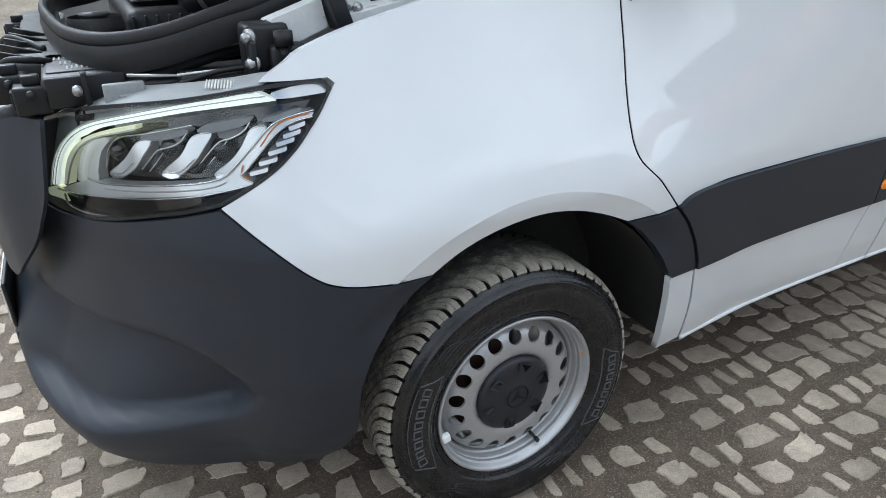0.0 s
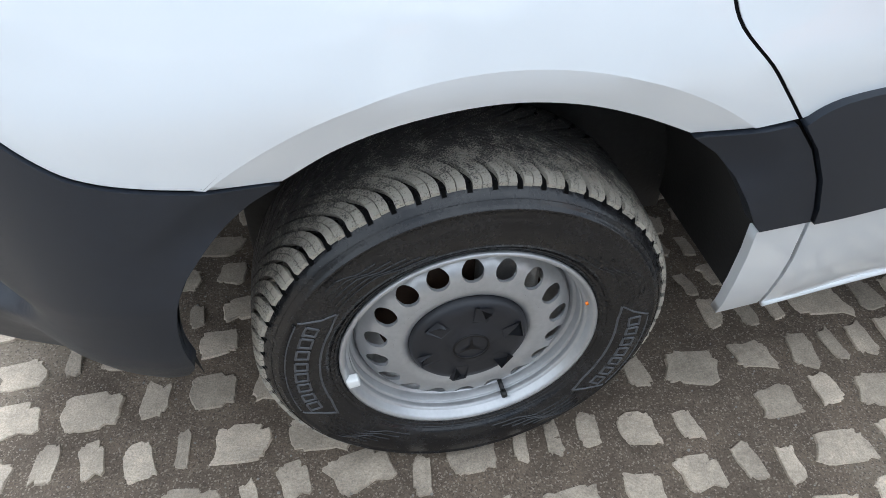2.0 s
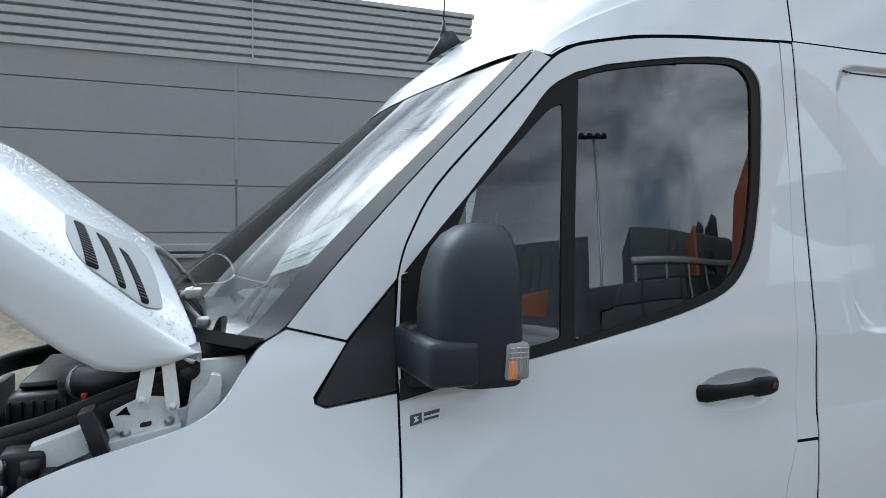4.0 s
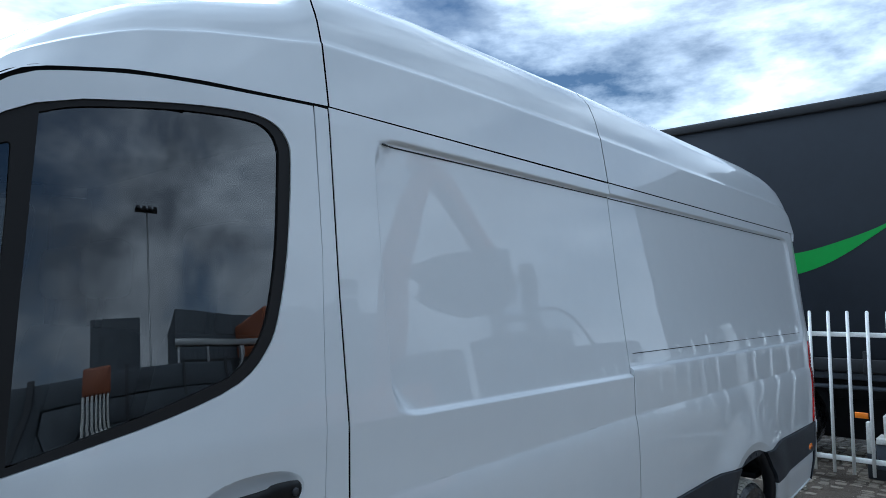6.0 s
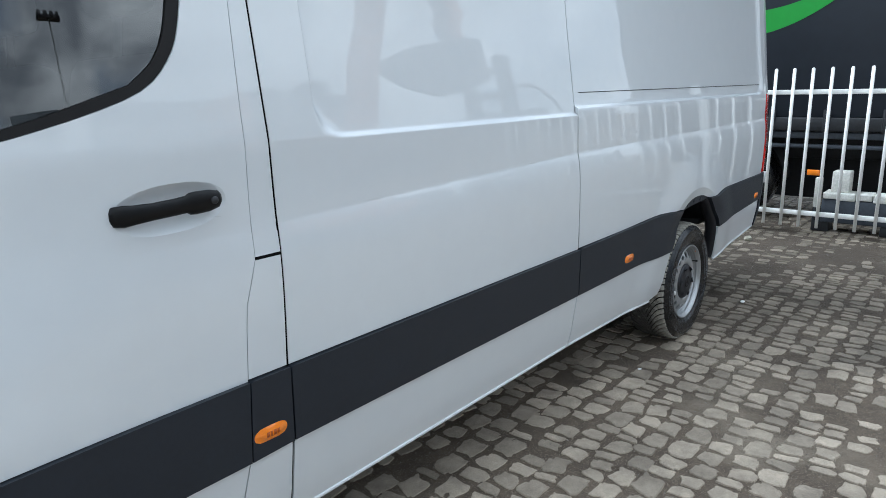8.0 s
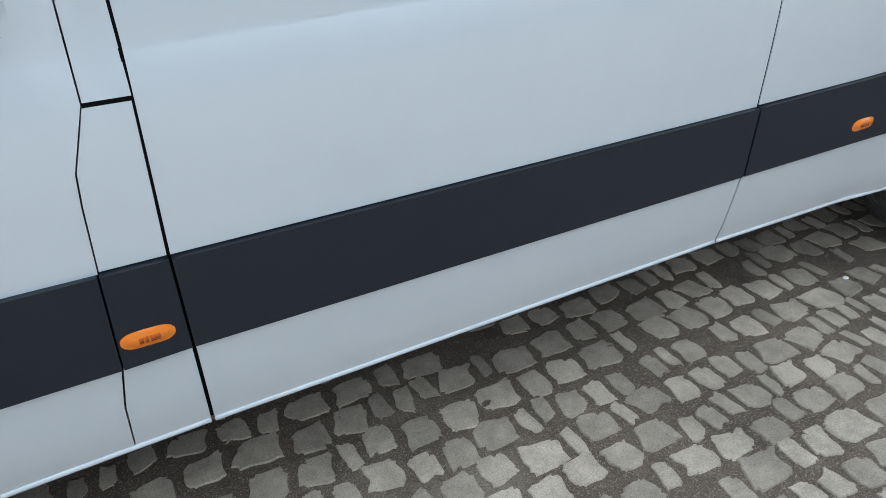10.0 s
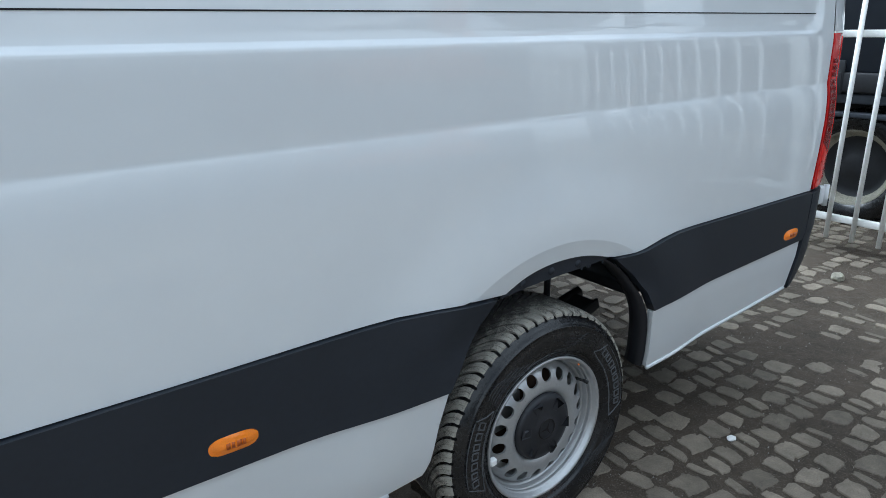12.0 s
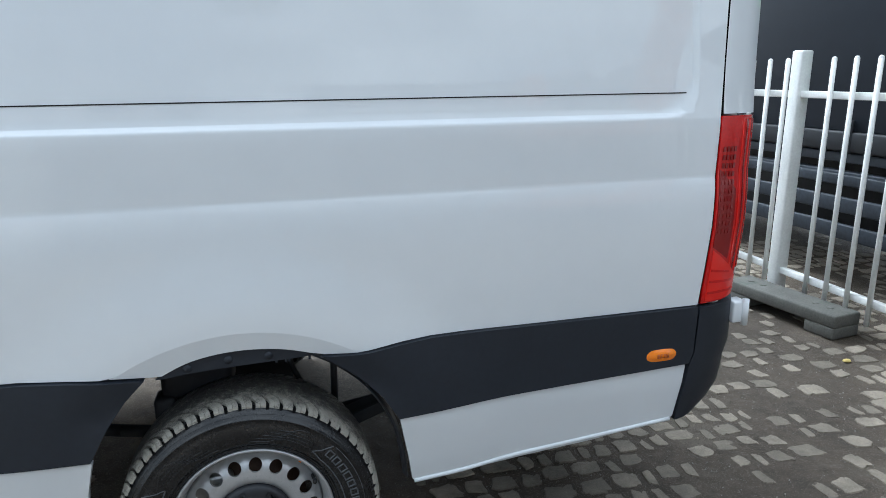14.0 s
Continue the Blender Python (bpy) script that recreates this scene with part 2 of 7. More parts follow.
def tread_rubber(name, dust, reach):
    """Black rubber whose outer blocks carry dried mud: most on the shoulder, ragged and speckled inwards."""
    m = bpy.data.materials.new(name)
    m.use_nodes = True
    nt = m.node_tree
    b = nt.nodes["Principled BSDF"]
    b.inputs["Roughness"].default_value = 0.62
    co = nt.nodes.new("ShaderNodeTexCoord")
    sep = nt.nodes.new("ShaderNodeSeparateXYZ")
    nt.links.new(co.outputs["Object"], sep.inputs["Vector"])

    def math_(op, a, c):
        n = nt.nodes.new("ShaderNodeMath")
        n.operation = op
        for sock, v in zip(n.inputs, (a, c)):
            if isinstance(v, (int, float)):
                sock.default_value = v
            else:
                nt.links.new(v, sock)
        return n.outputs[0]

    def noise_(sc, det):
        n = nt.nodes.new("ShaderNodeTexNoise")
        n.inputs["Scale"].default_value, n.inputs["Detail"].default_value, n.inputs["Roughness"].default_value = sc, det, .7
        nt.links.new(co.outputs["Object"], n.inputs["Vector"])
        return n.outputs["Fac"]

    ramp = nt.nodes.new("ShaderNodeMapRange")
    ramp.inputs["From Min"].default_value, ramp.inputs["From Max"].default_value = .016, reach
    ramp.inputs["To Min"].default_value, ramp.inputs["To Max"].default_value = .84, .22
    nt.links.new(sep.outputs["Y"], ramp.inputs["Value"])
    f = math_("ADD", ramp.outputs["Result"], math_("MULTIPLY", math_("SUBTRACT", noise_(34, 5), .5), 1.5))
    f = math_("ADD", f, math_("MULTIPLY", math_("SUBTRACT", noise_(420, 6), .5), 2.6))
    fac = nt.nodes.new("ShaderNodeMapRange")
    fac.interpolation_type = "SMOOTHSTEP"
    fac.inputs["From Min"].default_value, fac.inputs["From Max"].default_value = .30, .80
    nt.links.new(f, fac.inputs["Value"])
    mx = nt.nodes.new("ShaderNodeMix")
    mx.data_type = "RGBA"
    mx.inputs["A"].default_value, mx.inputs["B"].default_value = (.060, .056, .052, 1), (*dust, 1)
    nt.links.new(fac.outputs["Result"], mx.inputs["Factor"])
    nt.links.new(mx.outputs["Result"], b.inputs["Base Color"])
    bp = nt.nodes.new("ShaderNodeBump")
    bp.inputs["Strength"].default_value, bp.inputs["Distance"].default_value = .6, .0012
    nt.links.new(f, bp.inputs["Height"])
    nt.links.new(bp.outputs["Normal"], b.inputs["Normal"])
    return m


M_TREAD = tread_rubber("tyre_tread", (.42, .385, .32), .115)
M_TREADDK = tread_rubber("damp_tyre_tread", (.40, .375, .32), .11)


def glass(name, tint, ior=1.52):
    """A thin pane: clear tinted body with a mirror gloss that grows at grazing angles."""
    m = bpy.data.materials.new(name)
    m.use_nodes = True
    nt = m.node_tree
    nt.nodes.remove(nt.nodes["Principled BSDF"])
    tr, gl = nt.nodes.new("ShaderNodeBsdfTransparent"), nt.nodes.new("ShaderNodeBsdfGlossy")
    tr.inputs["Color"].default_value = (*tint, 1)
    gl.inputs["Roughness"].default_value = 0.0
    fr, mx = nt.nodes.new("ShaderNodeFresnel"), nt.nodes.new("ShaderNodeMixShader")
    fr.inputs["IOR"].default_value = ior
    nt.links.new(fr.outputs["Fac"], mx.inputs["Fac"])
    nt.links.new(tr.outputs["BSDF"], mx.inputs[1])
    nt.links.new(gl.outputs["BSDF"], mx.inputs[2])
    nt.links.new(mx.outputs["Shader"], nt.nodes["Material Output"].inputs["Surface"])
    return m


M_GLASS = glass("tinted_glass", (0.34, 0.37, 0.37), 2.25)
M_SCREEN = glass("windscreen_glass", (0.80, 0.86, 0.84), 1.38)
M_LENS = glass("clear_lens", (0.97, 0.98, 0.98), 1.36)


def glow(name, col, strength):
    m = bpy.data.materials.new(name)
    m.use_nodes = True
    b = m.node_tree.nodes["Principled BSDF"]
    b.inputs["Base Color"].default_value = (*col, 1)
    b.inputs["Emission Color"].default_value = (*col, 1)
    b.inputs["Emission Strength"].default_value = strength
    return m


M_DRL = glow("daytime_running_light", (0.98, 1.0, 0.91), 0.5)
M_DRLWARM = glow("warm_guide_and_spill", (0.82, 0.83, 0.56), 0.22)


def speckled(name, col, dark, light, scale, rough, bump, shade="", patch=0.0, damp=None, dry=None, grain=.5):
    """Stone or soil: broad stains, grains of mixed shade and a pitted relief; shade: each piece, or each island, of its own tone."""
    m = bpy.data.materials.new(name)
    m.use_nodes = True
    nt = m.node_tree
    lk_ = nt.links.new
    b = nt.nodes["Principled BSDF"]
    b.inputs["Roughness"].default_value = rough
    b.inputs["Specular IOR Level"].default_value = 0.35
    co = nt.nodes.new("ShaderNodeNewGeometry").outputs["Position"]

    def noise_(sc, det, ro=0.6):
        n = nt.nodes.new("ShaderNodeTexNoise")
        n.inputs["Scale"].default_value, n.inputs["Detail"].default_value, n.inputs["Roughness"].default_value = sc, det, ro
        lk_(co, n.inputs["Vector"])
        return n.outputs["Fac"]

    def span(src, a, c, lo=0.0, hi=1.0):
        r = nt.nodes.new("ShaderNodeMapRange")
        r.inputs["From Min"].default_value, r.inputs["From Max"].default_value = a, c
        r.inputs["To Min"].default_value, r.inputs["To Max"].default_value = lo, hi
        lk_(src, r.inputs["Value"])
        return r.outputs["Result"]

    def blend(fac, a, c, kind="MIX"):
        x = nt.nodes.new("ShaderNodeMix")
        x.data_type, x.blend_type = "RGBA", kind
        if isinstance(fac, float):
            x.inputs["Factor"].default_value = fac
        else:
            lk_(fac, x.inputs["Factor"])
        for sock, v in (("A", a), ("B", c)):
            if isinstance(v, tuple):
                x.inputs[sock].default_value = (*v, 1)
            else:
                lk_(v, x.inputs[sock])
        return x.outputs["Result"]

    vor = nt.nodes.new("ShaderNodeTexVoronoi")
    vor.inputs["Scale"].default_value = scale
    lk_(co, vor.inputs["Vector"])
    sep = nt.nodes.new("ShaderNodeSeparateColor")
    lk_(vor.outputs["Color"], sep.inputs["Color"])
    c1 = blend(span(noise_(1.7, 5), .35, .68), tuple(v * .72 for v in col), tuple(v * 1.22 for v in col))
    c1 = blend(1.0, c1, span(noise_(13.0, 8, .7), .3, .7, .72, 1.26), "MULTIPLY")
    c1 = blend(1.0, c1, span(noise_(210.0, 7, .8), .32, .68, .66, 1.34), "MULTIPLY")
    if dry:
        # paler dried crust in broad ragged sheets
        c1 = blend(span(noise_(.85, 8, .62), .56, .66, 0, .75), c1, dry)
    c1 = blend(span(sep.outputs["Red"], .80, .95, 0, grain), c1, light)
    c1 = blend(span(sep.outputs["Green"], .80, .95, 0, grain), c1, dark)
    if patch > 0:
        c1 = blend(span(noise_(34.0, 6, .7), 1 - patch, 1.07 - patch), c1, (.115, .098, .08))
    if shade:
        info = nt.nodes.new("ShaderNodeObjectInfo").outputs["Random"] if shade == "piece" else nt.nodes.new("ShaderNodeNewGeometry").outputs["Random Per Island"]
        c1 = blend(1.0, c1, span(info, 0, 1, .74, 1.2), "MULTIPLY")
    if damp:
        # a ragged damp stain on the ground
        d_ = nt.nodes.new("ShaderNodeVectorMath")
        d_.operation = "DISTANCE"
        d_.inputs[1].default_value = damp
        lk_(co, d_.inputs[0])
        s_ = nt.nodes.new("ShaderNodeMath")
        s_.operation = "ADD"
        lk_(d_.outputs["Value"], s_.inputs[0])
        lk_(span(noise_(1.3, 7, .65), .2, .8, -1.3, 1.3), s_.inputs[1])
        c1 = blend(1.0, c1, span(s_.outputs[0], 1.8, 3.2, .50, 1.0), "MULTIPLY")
    lk_(c1, b.inputs["Base Color"])
    add = nt.nodes.new("ShaderNodeMath")
    add.operation = "ADD"
    lk_(noise_(scale * .8, 6, .75), add.inputs[0])
    lk_(sep.outputs["Blue"], add.inputs[1])
    bp = nt.nodes.new("ShaderNodeBump")
    bp.inputs["Strength"].default_value, bp.inputs["Distance"].default_value = bump, 0.003
    lk_(add.outputs[0], bp.inputs["Height"])
    lk_(bp.outputs["Normal"], b.inputs["Normal"])
    return m


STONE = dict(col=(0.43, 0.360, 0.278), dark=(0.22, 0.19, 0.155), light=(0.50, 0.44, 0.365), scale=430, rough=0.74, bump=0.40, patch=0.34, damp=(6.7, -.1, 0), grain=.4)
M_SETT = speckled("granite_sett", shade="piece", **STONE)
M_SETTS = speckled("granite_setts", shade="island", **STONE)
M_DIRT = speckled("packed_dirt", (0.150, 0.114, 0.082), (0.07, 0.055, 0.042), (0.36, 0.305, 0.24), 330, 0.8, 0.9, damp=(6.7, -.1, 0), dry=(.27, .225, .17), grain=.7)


# ---- mesh helpers ----
def part(name, bm, material, parent=None, label="", smooth=True):
    """Links a bmesh as one mesh object under a thing or a part."""
    me = bpy.data.meshes.new(name)
    bm.to_mesh(me)
    bm.free()
    me.materials.append(material)
    if smooth:
        for p_ in me.polygons:
            p_.use_smooth = True
    ob = new(name, me)
    if parent is not None:
        ob.parent = parent
    if label:
        tagged(ob, label=label)
    return ob


def raw(name, verts, faces, material, parent=None, label="", smooth=True):
    me = bpy.data.meshes.new(name)
    me.from_pydata(verts, [], faces)
    me.materials.append(material)
    for p_ in me.polygons:
        p_.use_smooth = smooth
    ob = new(name, me)
    if parent is not None:
        ob.parent = parent
    if label:
        tagged(ob, label=label)
    return ob


def thing(name, label, category, x=0.0, y=0.0, z=0.0, kind="", group=""):
    ob = new(name)
    ob.matrix_world = pose(x, y, z)
    return tagged(ob, label, category, group, kind)


def box(bm, x0, x1, y0, y1, z0, z1, bevel=0.004, m=None):
    """A bevelled box into bm."""
    r = bmesh.ops.create_cube(bm, size=1.0)
    vs = r["verts"]
    for v in vs:
        v.co = Vector(((v.co.x + .5) * (x1 - x0) + x0, (v.co.y + .5) * (y1 - y0) + y0, (v.co.z + .5) * (z1 - z0) + z0))
    if bevel > 0:
        es = list({e for v in vs for e in v.link_edges})
        r = bmesh.ops.bevel(bm, geom=es, offset=bevel, segments=2, profile=0.5, affect="EDGES")
        vs = list({v for f in r["faces"] for v in f.verts} | {v for v in vs if v.is_valid})
    if m is not None:
        for v in vs:
            v.co = m @ v.co
    return bm


def boxes(*specs):
    bm = bmesh.new()
    for s_ in specs:
        box(bm, *s_)
    return bm


def rod(bm, a, b, r, seg=10, r2=None):
    """A round bar from a to b into bm."""
    a, b = Vector(a), Vector(b)
    d = b - a
    m = Matrix.Translation((a + b) / 2) @ d.to_track_quat("Z", "Y").to_matrix().to_4x4()
    bmesh.ops.create_cone(bm, cap_ends=True, segments=seg, radius1=r, radius2=r if r2 is None else r2, depth=d.length, matrix=m)
    return bm


def rods(*specs):
    bm = bmesh.new()
    for s_ in specs:
        rod(bm, *s_)
    return bm


def tube(name, pts, r, material, parent=None, label="", seg=8, flat=1.0):
    """A hose or bead along smoothed points."""
    pts = [Vector(p) for p in spline(pts, 6)]
    vs, fs = [], []
    for i, p in enumerate(pts):
        d = (pts[min(i + 1, len(pts) - 1)] - pts[max(i - 1, 0)]).normalized()
        u = d.cross(Vector((0, 0, 1)))
        u = u.normalized() if u.length > 1e-4 else Vector((1, 0, 0))
        w = u.cross(d)
        for k in range(seg):
            a = 2 * math.pi * k / seg
            vs.append(p + u * (r * math.cos(a)) + w * (r * flat * math.sin(a)))
    n = len(pts)
    for i in range(n - 1):
        for k in range(seg):
            fs.append((i * seg + k, i * seg + (k + 1) % seg, (i + 1) * seg + (k + 1) % seg, (i + 1) * seg + k))
    fs.append(tuple(range(seg))[::-1])
    fs.append(tuple((n - 1) * seg + k for k in range(seg)))
    return raw(name, vs, fs, material, parent, label)


def spline(pts, n=6, closed=False):
    """Catmull-Rom through pts, any dimension."""
    P = [np.array(p, float) for p in pts]
    N = len(P)
    out = []
    for i in range(N if closed else N - 1):
        a = P[(i - 1) % N] if closed or i > 0 else P[0] * 2 - P[1]
        b, c = P[i], P[(i + 1) % N]
        d = P[(i + 2) % N] if closed or i + 2 < N else P[-1] * 2 - P[-2]
        for k in range(n):
            t = k / n
            out.append(tuple(.5 * (2 * b + (c - a) * t + (2 * a - 5 * b + 4 * c - d) * t * t + (3 * b - a - 3 * c + d) * t ** 3)))
    if not closed:
        out.append(tuple(P[-1]))
    return out


def fillet(poly, r, n=5):
    """Rounds the corners of a polygon; r is a radius or one per corner."""
    out = []
    N = len(poly)
    for i in range(N):
        p = np.array(poly[i])
        rr = r[i] if isinstance(r, (list, tuple)) else r
        a, b = np.array(poly[i - 1]) - p, np.array(poly[(i + 1) % N]) - p
        la, lb = np.linalg.norm(a), np.linalg.norm(b)
        k = min(rr, la * .45, lb * .45)
        if k < 1e-5:
            out.append(tuple(p))
            continue
        A, B = p + a / la * k, p + b / lb * k
        for j in range(n + 1):
            t = j / n
            out.append(tuple((1 - t) ** 2 * A + 2 * t * (1 - t) * p + t * t * B))
    return out


def shrink(poly, d):
    """Moves an outline inwards by d."""
    P = np.array(poly, float)
    area = 0.5 * np.sum(P[:, 0] * np.roll(P[:, 1], -1) - np.roll(P[:, 0], -1) * P[:, 1])
    sg = 1 if area > 0 else -1
    out = []
    N = len(P)
    for i in range(N):
        a, b = P[i] - P[i - 1], P[(i + 1) % N] - P[i]
        a /= np.linalg.norm(a) + 1e-9
        b /= np.linalg.norm(b) + 1e-9
        n1, n2 = np.array((-a[1], a[0])) * sg, np.array((-b[1], b[0])) * sg
        m = n1 + n2
        m /= max(0.6, np.linalg.norm(m)) ** 2 / 2 + 1e-9
        out.append(tuple(P[i] + m * d))
    return out


def keyhole(poly, hole):
    """Joins a hole to its outline by a slit."""
    P, H = list(poly), list(hole)
    ar = lambda Q: sum(Q[i - 1][0] * Q[i][1] - Q[i][0] * Q[i - 1][1] for i in range(len(Q)))
    if ar(P) * ar(H) > 0:
        H.reverse()
    i, j = min(((i, j) for i in range(len(P)) for j in range(len(H))), key=lambda q: (P[q[0]][0] - H[q[1]][0]) ** 2 + (P[q[0]][1] - H[q[1]][1]) ** 2)
    return P[:i + 1] + H[j:] + H[:j + 1] + P[i:]


def clip_cell(poly, x0, x1, z0, z1):
    for ax, v, sg in ((0, x0, 1), (0, x1, -1), (1, z0, 1), (1, z1, -1)):
        out = []
        for i in range(len(poly)):
            a, b = poly[i - 1], poly[i]
            ia, ib = (a[ax] - v) * sg >= 0, (b[ax] - v) * sg >= 0
            if ia != ib:
                t = (v - a[ax]) / (b[ax] - a[ax])
                out.append((a[0] + (b[0] - a[0]) * t, a[1] + (b[1] - a[1]) * t))
            if ib:
                out.append(b)
        poly = out
        if len(poly) < 3:
            return []
    return poly


def tidy(q):
    """Drops the spikes of a clipped outline and splits it where it touches itself."""
    q = [(round(p[0], 4), round(p[1], 4)) for p in q]
    change = True
    while change and len(q) > 2:
        change = False
        for i in range(len(q)):
            a, b, c = q[i - 1], q[i], q[(i + 1) % len(q)]
            u, w = (b[0] - a[0], b[1] - a[1]), (c[0] - b[0], c[1] - b[1])
            if b == c or (abs(u[0] * w[1] - u[1] * w[0]) < 1e-9 and u[0] * w[0] + u[1] * w[1] < 0):
                q.pop(i)
                change = True
                break
    out, walk_ = [], []
    for p in q:
        if p in walk_:
            i = walk_.index(p)
            if len(walk_) - i > 2:
                out.append(walk_[i:])
            walk_ = walk_[:i]
        walk_.append(p)
    if len(walk_) > 2:
        out.append(walk_)
    return out


def sheet(name, poly, fn, material, parent=None, label="", depth=0.016, cell=0.04, holes=(), mirror=None, cuts=()):
    """A curved sheet: a flat outline cut into small cells, laid on a surface by fn(u, v, out) and given a rim of that depth.
    mirror: lays a mirrored twin across the plane y = mirror."""
    for h in holes:
        poly = keyhole(poly, h)
    if sum(poly[i - 1][0] * poly[i][1] - poly[i][0] * poly[i - 1][1] for i in range(len(poly))) < 0:
        poly = poly[::-1]
    x0, x1 = min(p[0] for p in poly), max(p[0] for p in poly)
    z0, z1 = min(p[1] for p in poly), max(p[1] for p in poly)
    keys, verts, faces = {}, [], []
    uv = []

    def vid(p):
        k = (round(p[0], 4), round(p[1], 4))
        if k not in keys:
            keys[k] = len(verts)
            verts.append(fn(p[0], p[1], 0.0))
            uv.append(p)
        return keys[k]

    nz = max(1, math.ceil((z1 - z0) / cell))
    nx = max(1, math.ceil((x1 - x0) / cell))
    gx = sorted([x0 + (x1 - x0) * i / nx for i in range(nx + 1)] + [v for ax, v in cuts if ax == "x" and x0 < v < x1])
    gz = sorted([z0 + (z1 - z0) * i / nz for i in range(nz + 1)] + [v for ax, v in cuts if ax == "z" and z0 < v < z1])
    for a0, a1 in zip(gx, gx[1:]):
        col = clip_cell(poly, a0, a1, z0 - 1, z1 + 1)
        if not col:
            continue
        for b0, b1 in zip(gz, gz[1:]):
            q = clip_cell(col, a0, a1, b0, b1)
            if len(q) < 3:
                continue
            faces += [tuple(vid(p) for p in r_) for r_ in tidy(q)]
    if depth > 0:
        count = {}
        for f_ in faces:
            for i in range(len(f_)):
                e = (f_[i - 1], f_[i])
                if (e[1], e[0]) in count:
                    count[(e[1], e[0])] += 1
                else:
                    count[e] = count.get(e, 0) + 1
        r1, r2, r3 = {}, {}, {}
        for (a, b), c in count.items():
            if c != 1:
                continue
            for v in (a, b):
                if v not in r1:
                    r1[v] = len(verts)
                    verts.append(fn(uv[v][0], uv[v][1], 0.0))
                    r2[v] = len(verts)
                    verts.append(fn(uv[v][0], uv[v][1], -depth))
            faces.append((r1[b], r1[a], r2[a], r2[b]))
    if mirror is not None:
        verts = [(v[0], 2 * mirror - v[1], v[2]) for v in verts]
        faces = [f_[::-1] for f_ in faces]
    return raw(name, verts, faces, material, parent, label)


def lathe(bm, prof, seg=64, m=None):
    """Turns (r, d) pairs round the y axis; d runs along y."""
    rings = []
    for r, d in prof:
        rings.append([bm.verts.new((r * math.sin(2 * math.pi * k / seg), d, r * math.cos(2 * math.pi * k / seg))) for k in range(seg)])
    for a, b in zip(rings, rings[1:]):
        for k in range(seg):
            bm.faces.new((a[k], a[(k + 1) % seg], b[(k + 1) % seg], b[k]))
    if m is not None:
        for ring in rings:
            for v in ring:
                v.co = m @ v.co
    return rings


# ---- the van's side surface: s runs along the plan outline (s = x behind the front corner), z is height ----
ZK = [.25, .30, .385, .45, .60, .82, 1.0, 1.05, 1.10, 1.14, 1.17, 1.19, 1.204, 1.209, 1.222, 1.39, 1.716, 2.151, 2.40, 2.567, 2.65]
YK = [.10, .085, .055, .040, .018, .012, .010, .0105, .0125, .0155, .0198, .0234, .0265, .0272, .0274, .031, .075, .124, .165, .23, .30]
CX, CZ = [.3, .8, 1.12, 1.83, 2.9, 5.6], [1.14, 1.169, 1.184, 1.205, 1.230, 1.240]
GZ = [.80, .87, 1.0, 1.144, 1.3, 1.43, 1.6, 2.6]
GY = [-.03, -.03, .01, .047, .093, .135, .14, .14]
NOSE_X, NOSE_A, NOSE_B, NOSE_N = -0.45, 0.53, 1.01, 1.86


def plan_table():
    """Plan outline of the nose: arc length back from the corner's start, x, y."""
    a = np.linspace(0, math.pi / 2, 400)
    x = NOSE_X - NOSE_A * np.sin(a) ** (2 / NOSE_N)
    y = NOSE_B - NOSE_B * np.cos(a) ** (2 / NOSE_N)
    d = np.concatenate([[0], np.cumsum(np.hypot(np.diff(x), np.diff(y)))])
    return NOSE_X - d, x, y


PS, PX, PY = plan_table()
S_MID = PS[-1]


def ss(a, b, v):
    u = min(1.0, max(0.0, (v - a) / (b - a)))
    return u * u * (3 - 2 * u)


def inset(s, z):
    """How far the sheet metal lies inside the plan outline."""
    # the swage line climbs towards the rear
    zc = float(np.interp(s, CX, CZ)) - 1.205
    zz = z - zc * ss(1.39, 1.27, z) * ss(.75, 1.05, z)
    b = float(np.interp(zz, ZK, YK))
    if .93 < zz < 1.205:
        b = .0272 - .0170 * (1 - math.exp(-(1.205 - zz) / .062))
    if s < 1.9 and .95 < zz < 1.33:
        soft_ = .010 + .0195 * ss(1.0, 1.33, zz)
        b += (soft_ - b) * ss(1.9, .7, s) * ss(.95, 1.03, zz) * ss(1.33, 1.25, zz)
    b += ss(1.1, .2, s) * float(np.interp(z, GZ, GY)) * (1 - ss(-.45, -.9, s) * .6)
    for hx in (0.0, 4.33):
        r = math.hypot(s - hx, z - .345)
        rb = .549 if hx == 0 else .566
        b -= (.016 + (.003 * ss(.66, .86, z) if hx > 0 else 0)) * ss(.80, rb, r)
        b += (.30 if hx == 0 else .19) * max(0.0, rb - max(r, rb - .060)) * ss(.66, .74, z)
    for x0, x1, z0, z1 in ((1.565, 3.2, 1.385, 2.15), (2.7, 5.63, 1.412, 2.155)):
        if (x0 < 2) != (s < 2.94):
            continue
        qx, qz = abs(s - (x0 + x1) / 2) - (x1 - x0) / 2 + .10, abs(z - (z0 + z1) / 2) - (z1 - z0) / 2 + .10
        sd = math.hypot(max(qx, 0), max(qz, 0)) + min(max(qx, qz), 0) - .10
        b += .015 * ss(.002, -.012, sd)
    return b


def S(s, z, out=0.0):
    """The point of the surface at s, z, moved outwards by out."""
    if s >= NOSE_X:
        return (s, inset(s, z) - out, z)
    x = float(np.interp(-s, -PS, PX))
    y = float(np.interp(-s, -PS, PY))
    e = .004
    tx = float(np.interp(-s + e, -PS, PX)) - float(np.interp(-s - e, -PS, PX))
    ty = float(np.interp(-s + e, -PS, PY)) - float(np.interp(-s - e, -PS, PY))
    n = math.hypot(tx, ty) or 1.0
    i = inset(s, z) - out
    return (x - ty / n * -i, y + tx / n * -i, z)

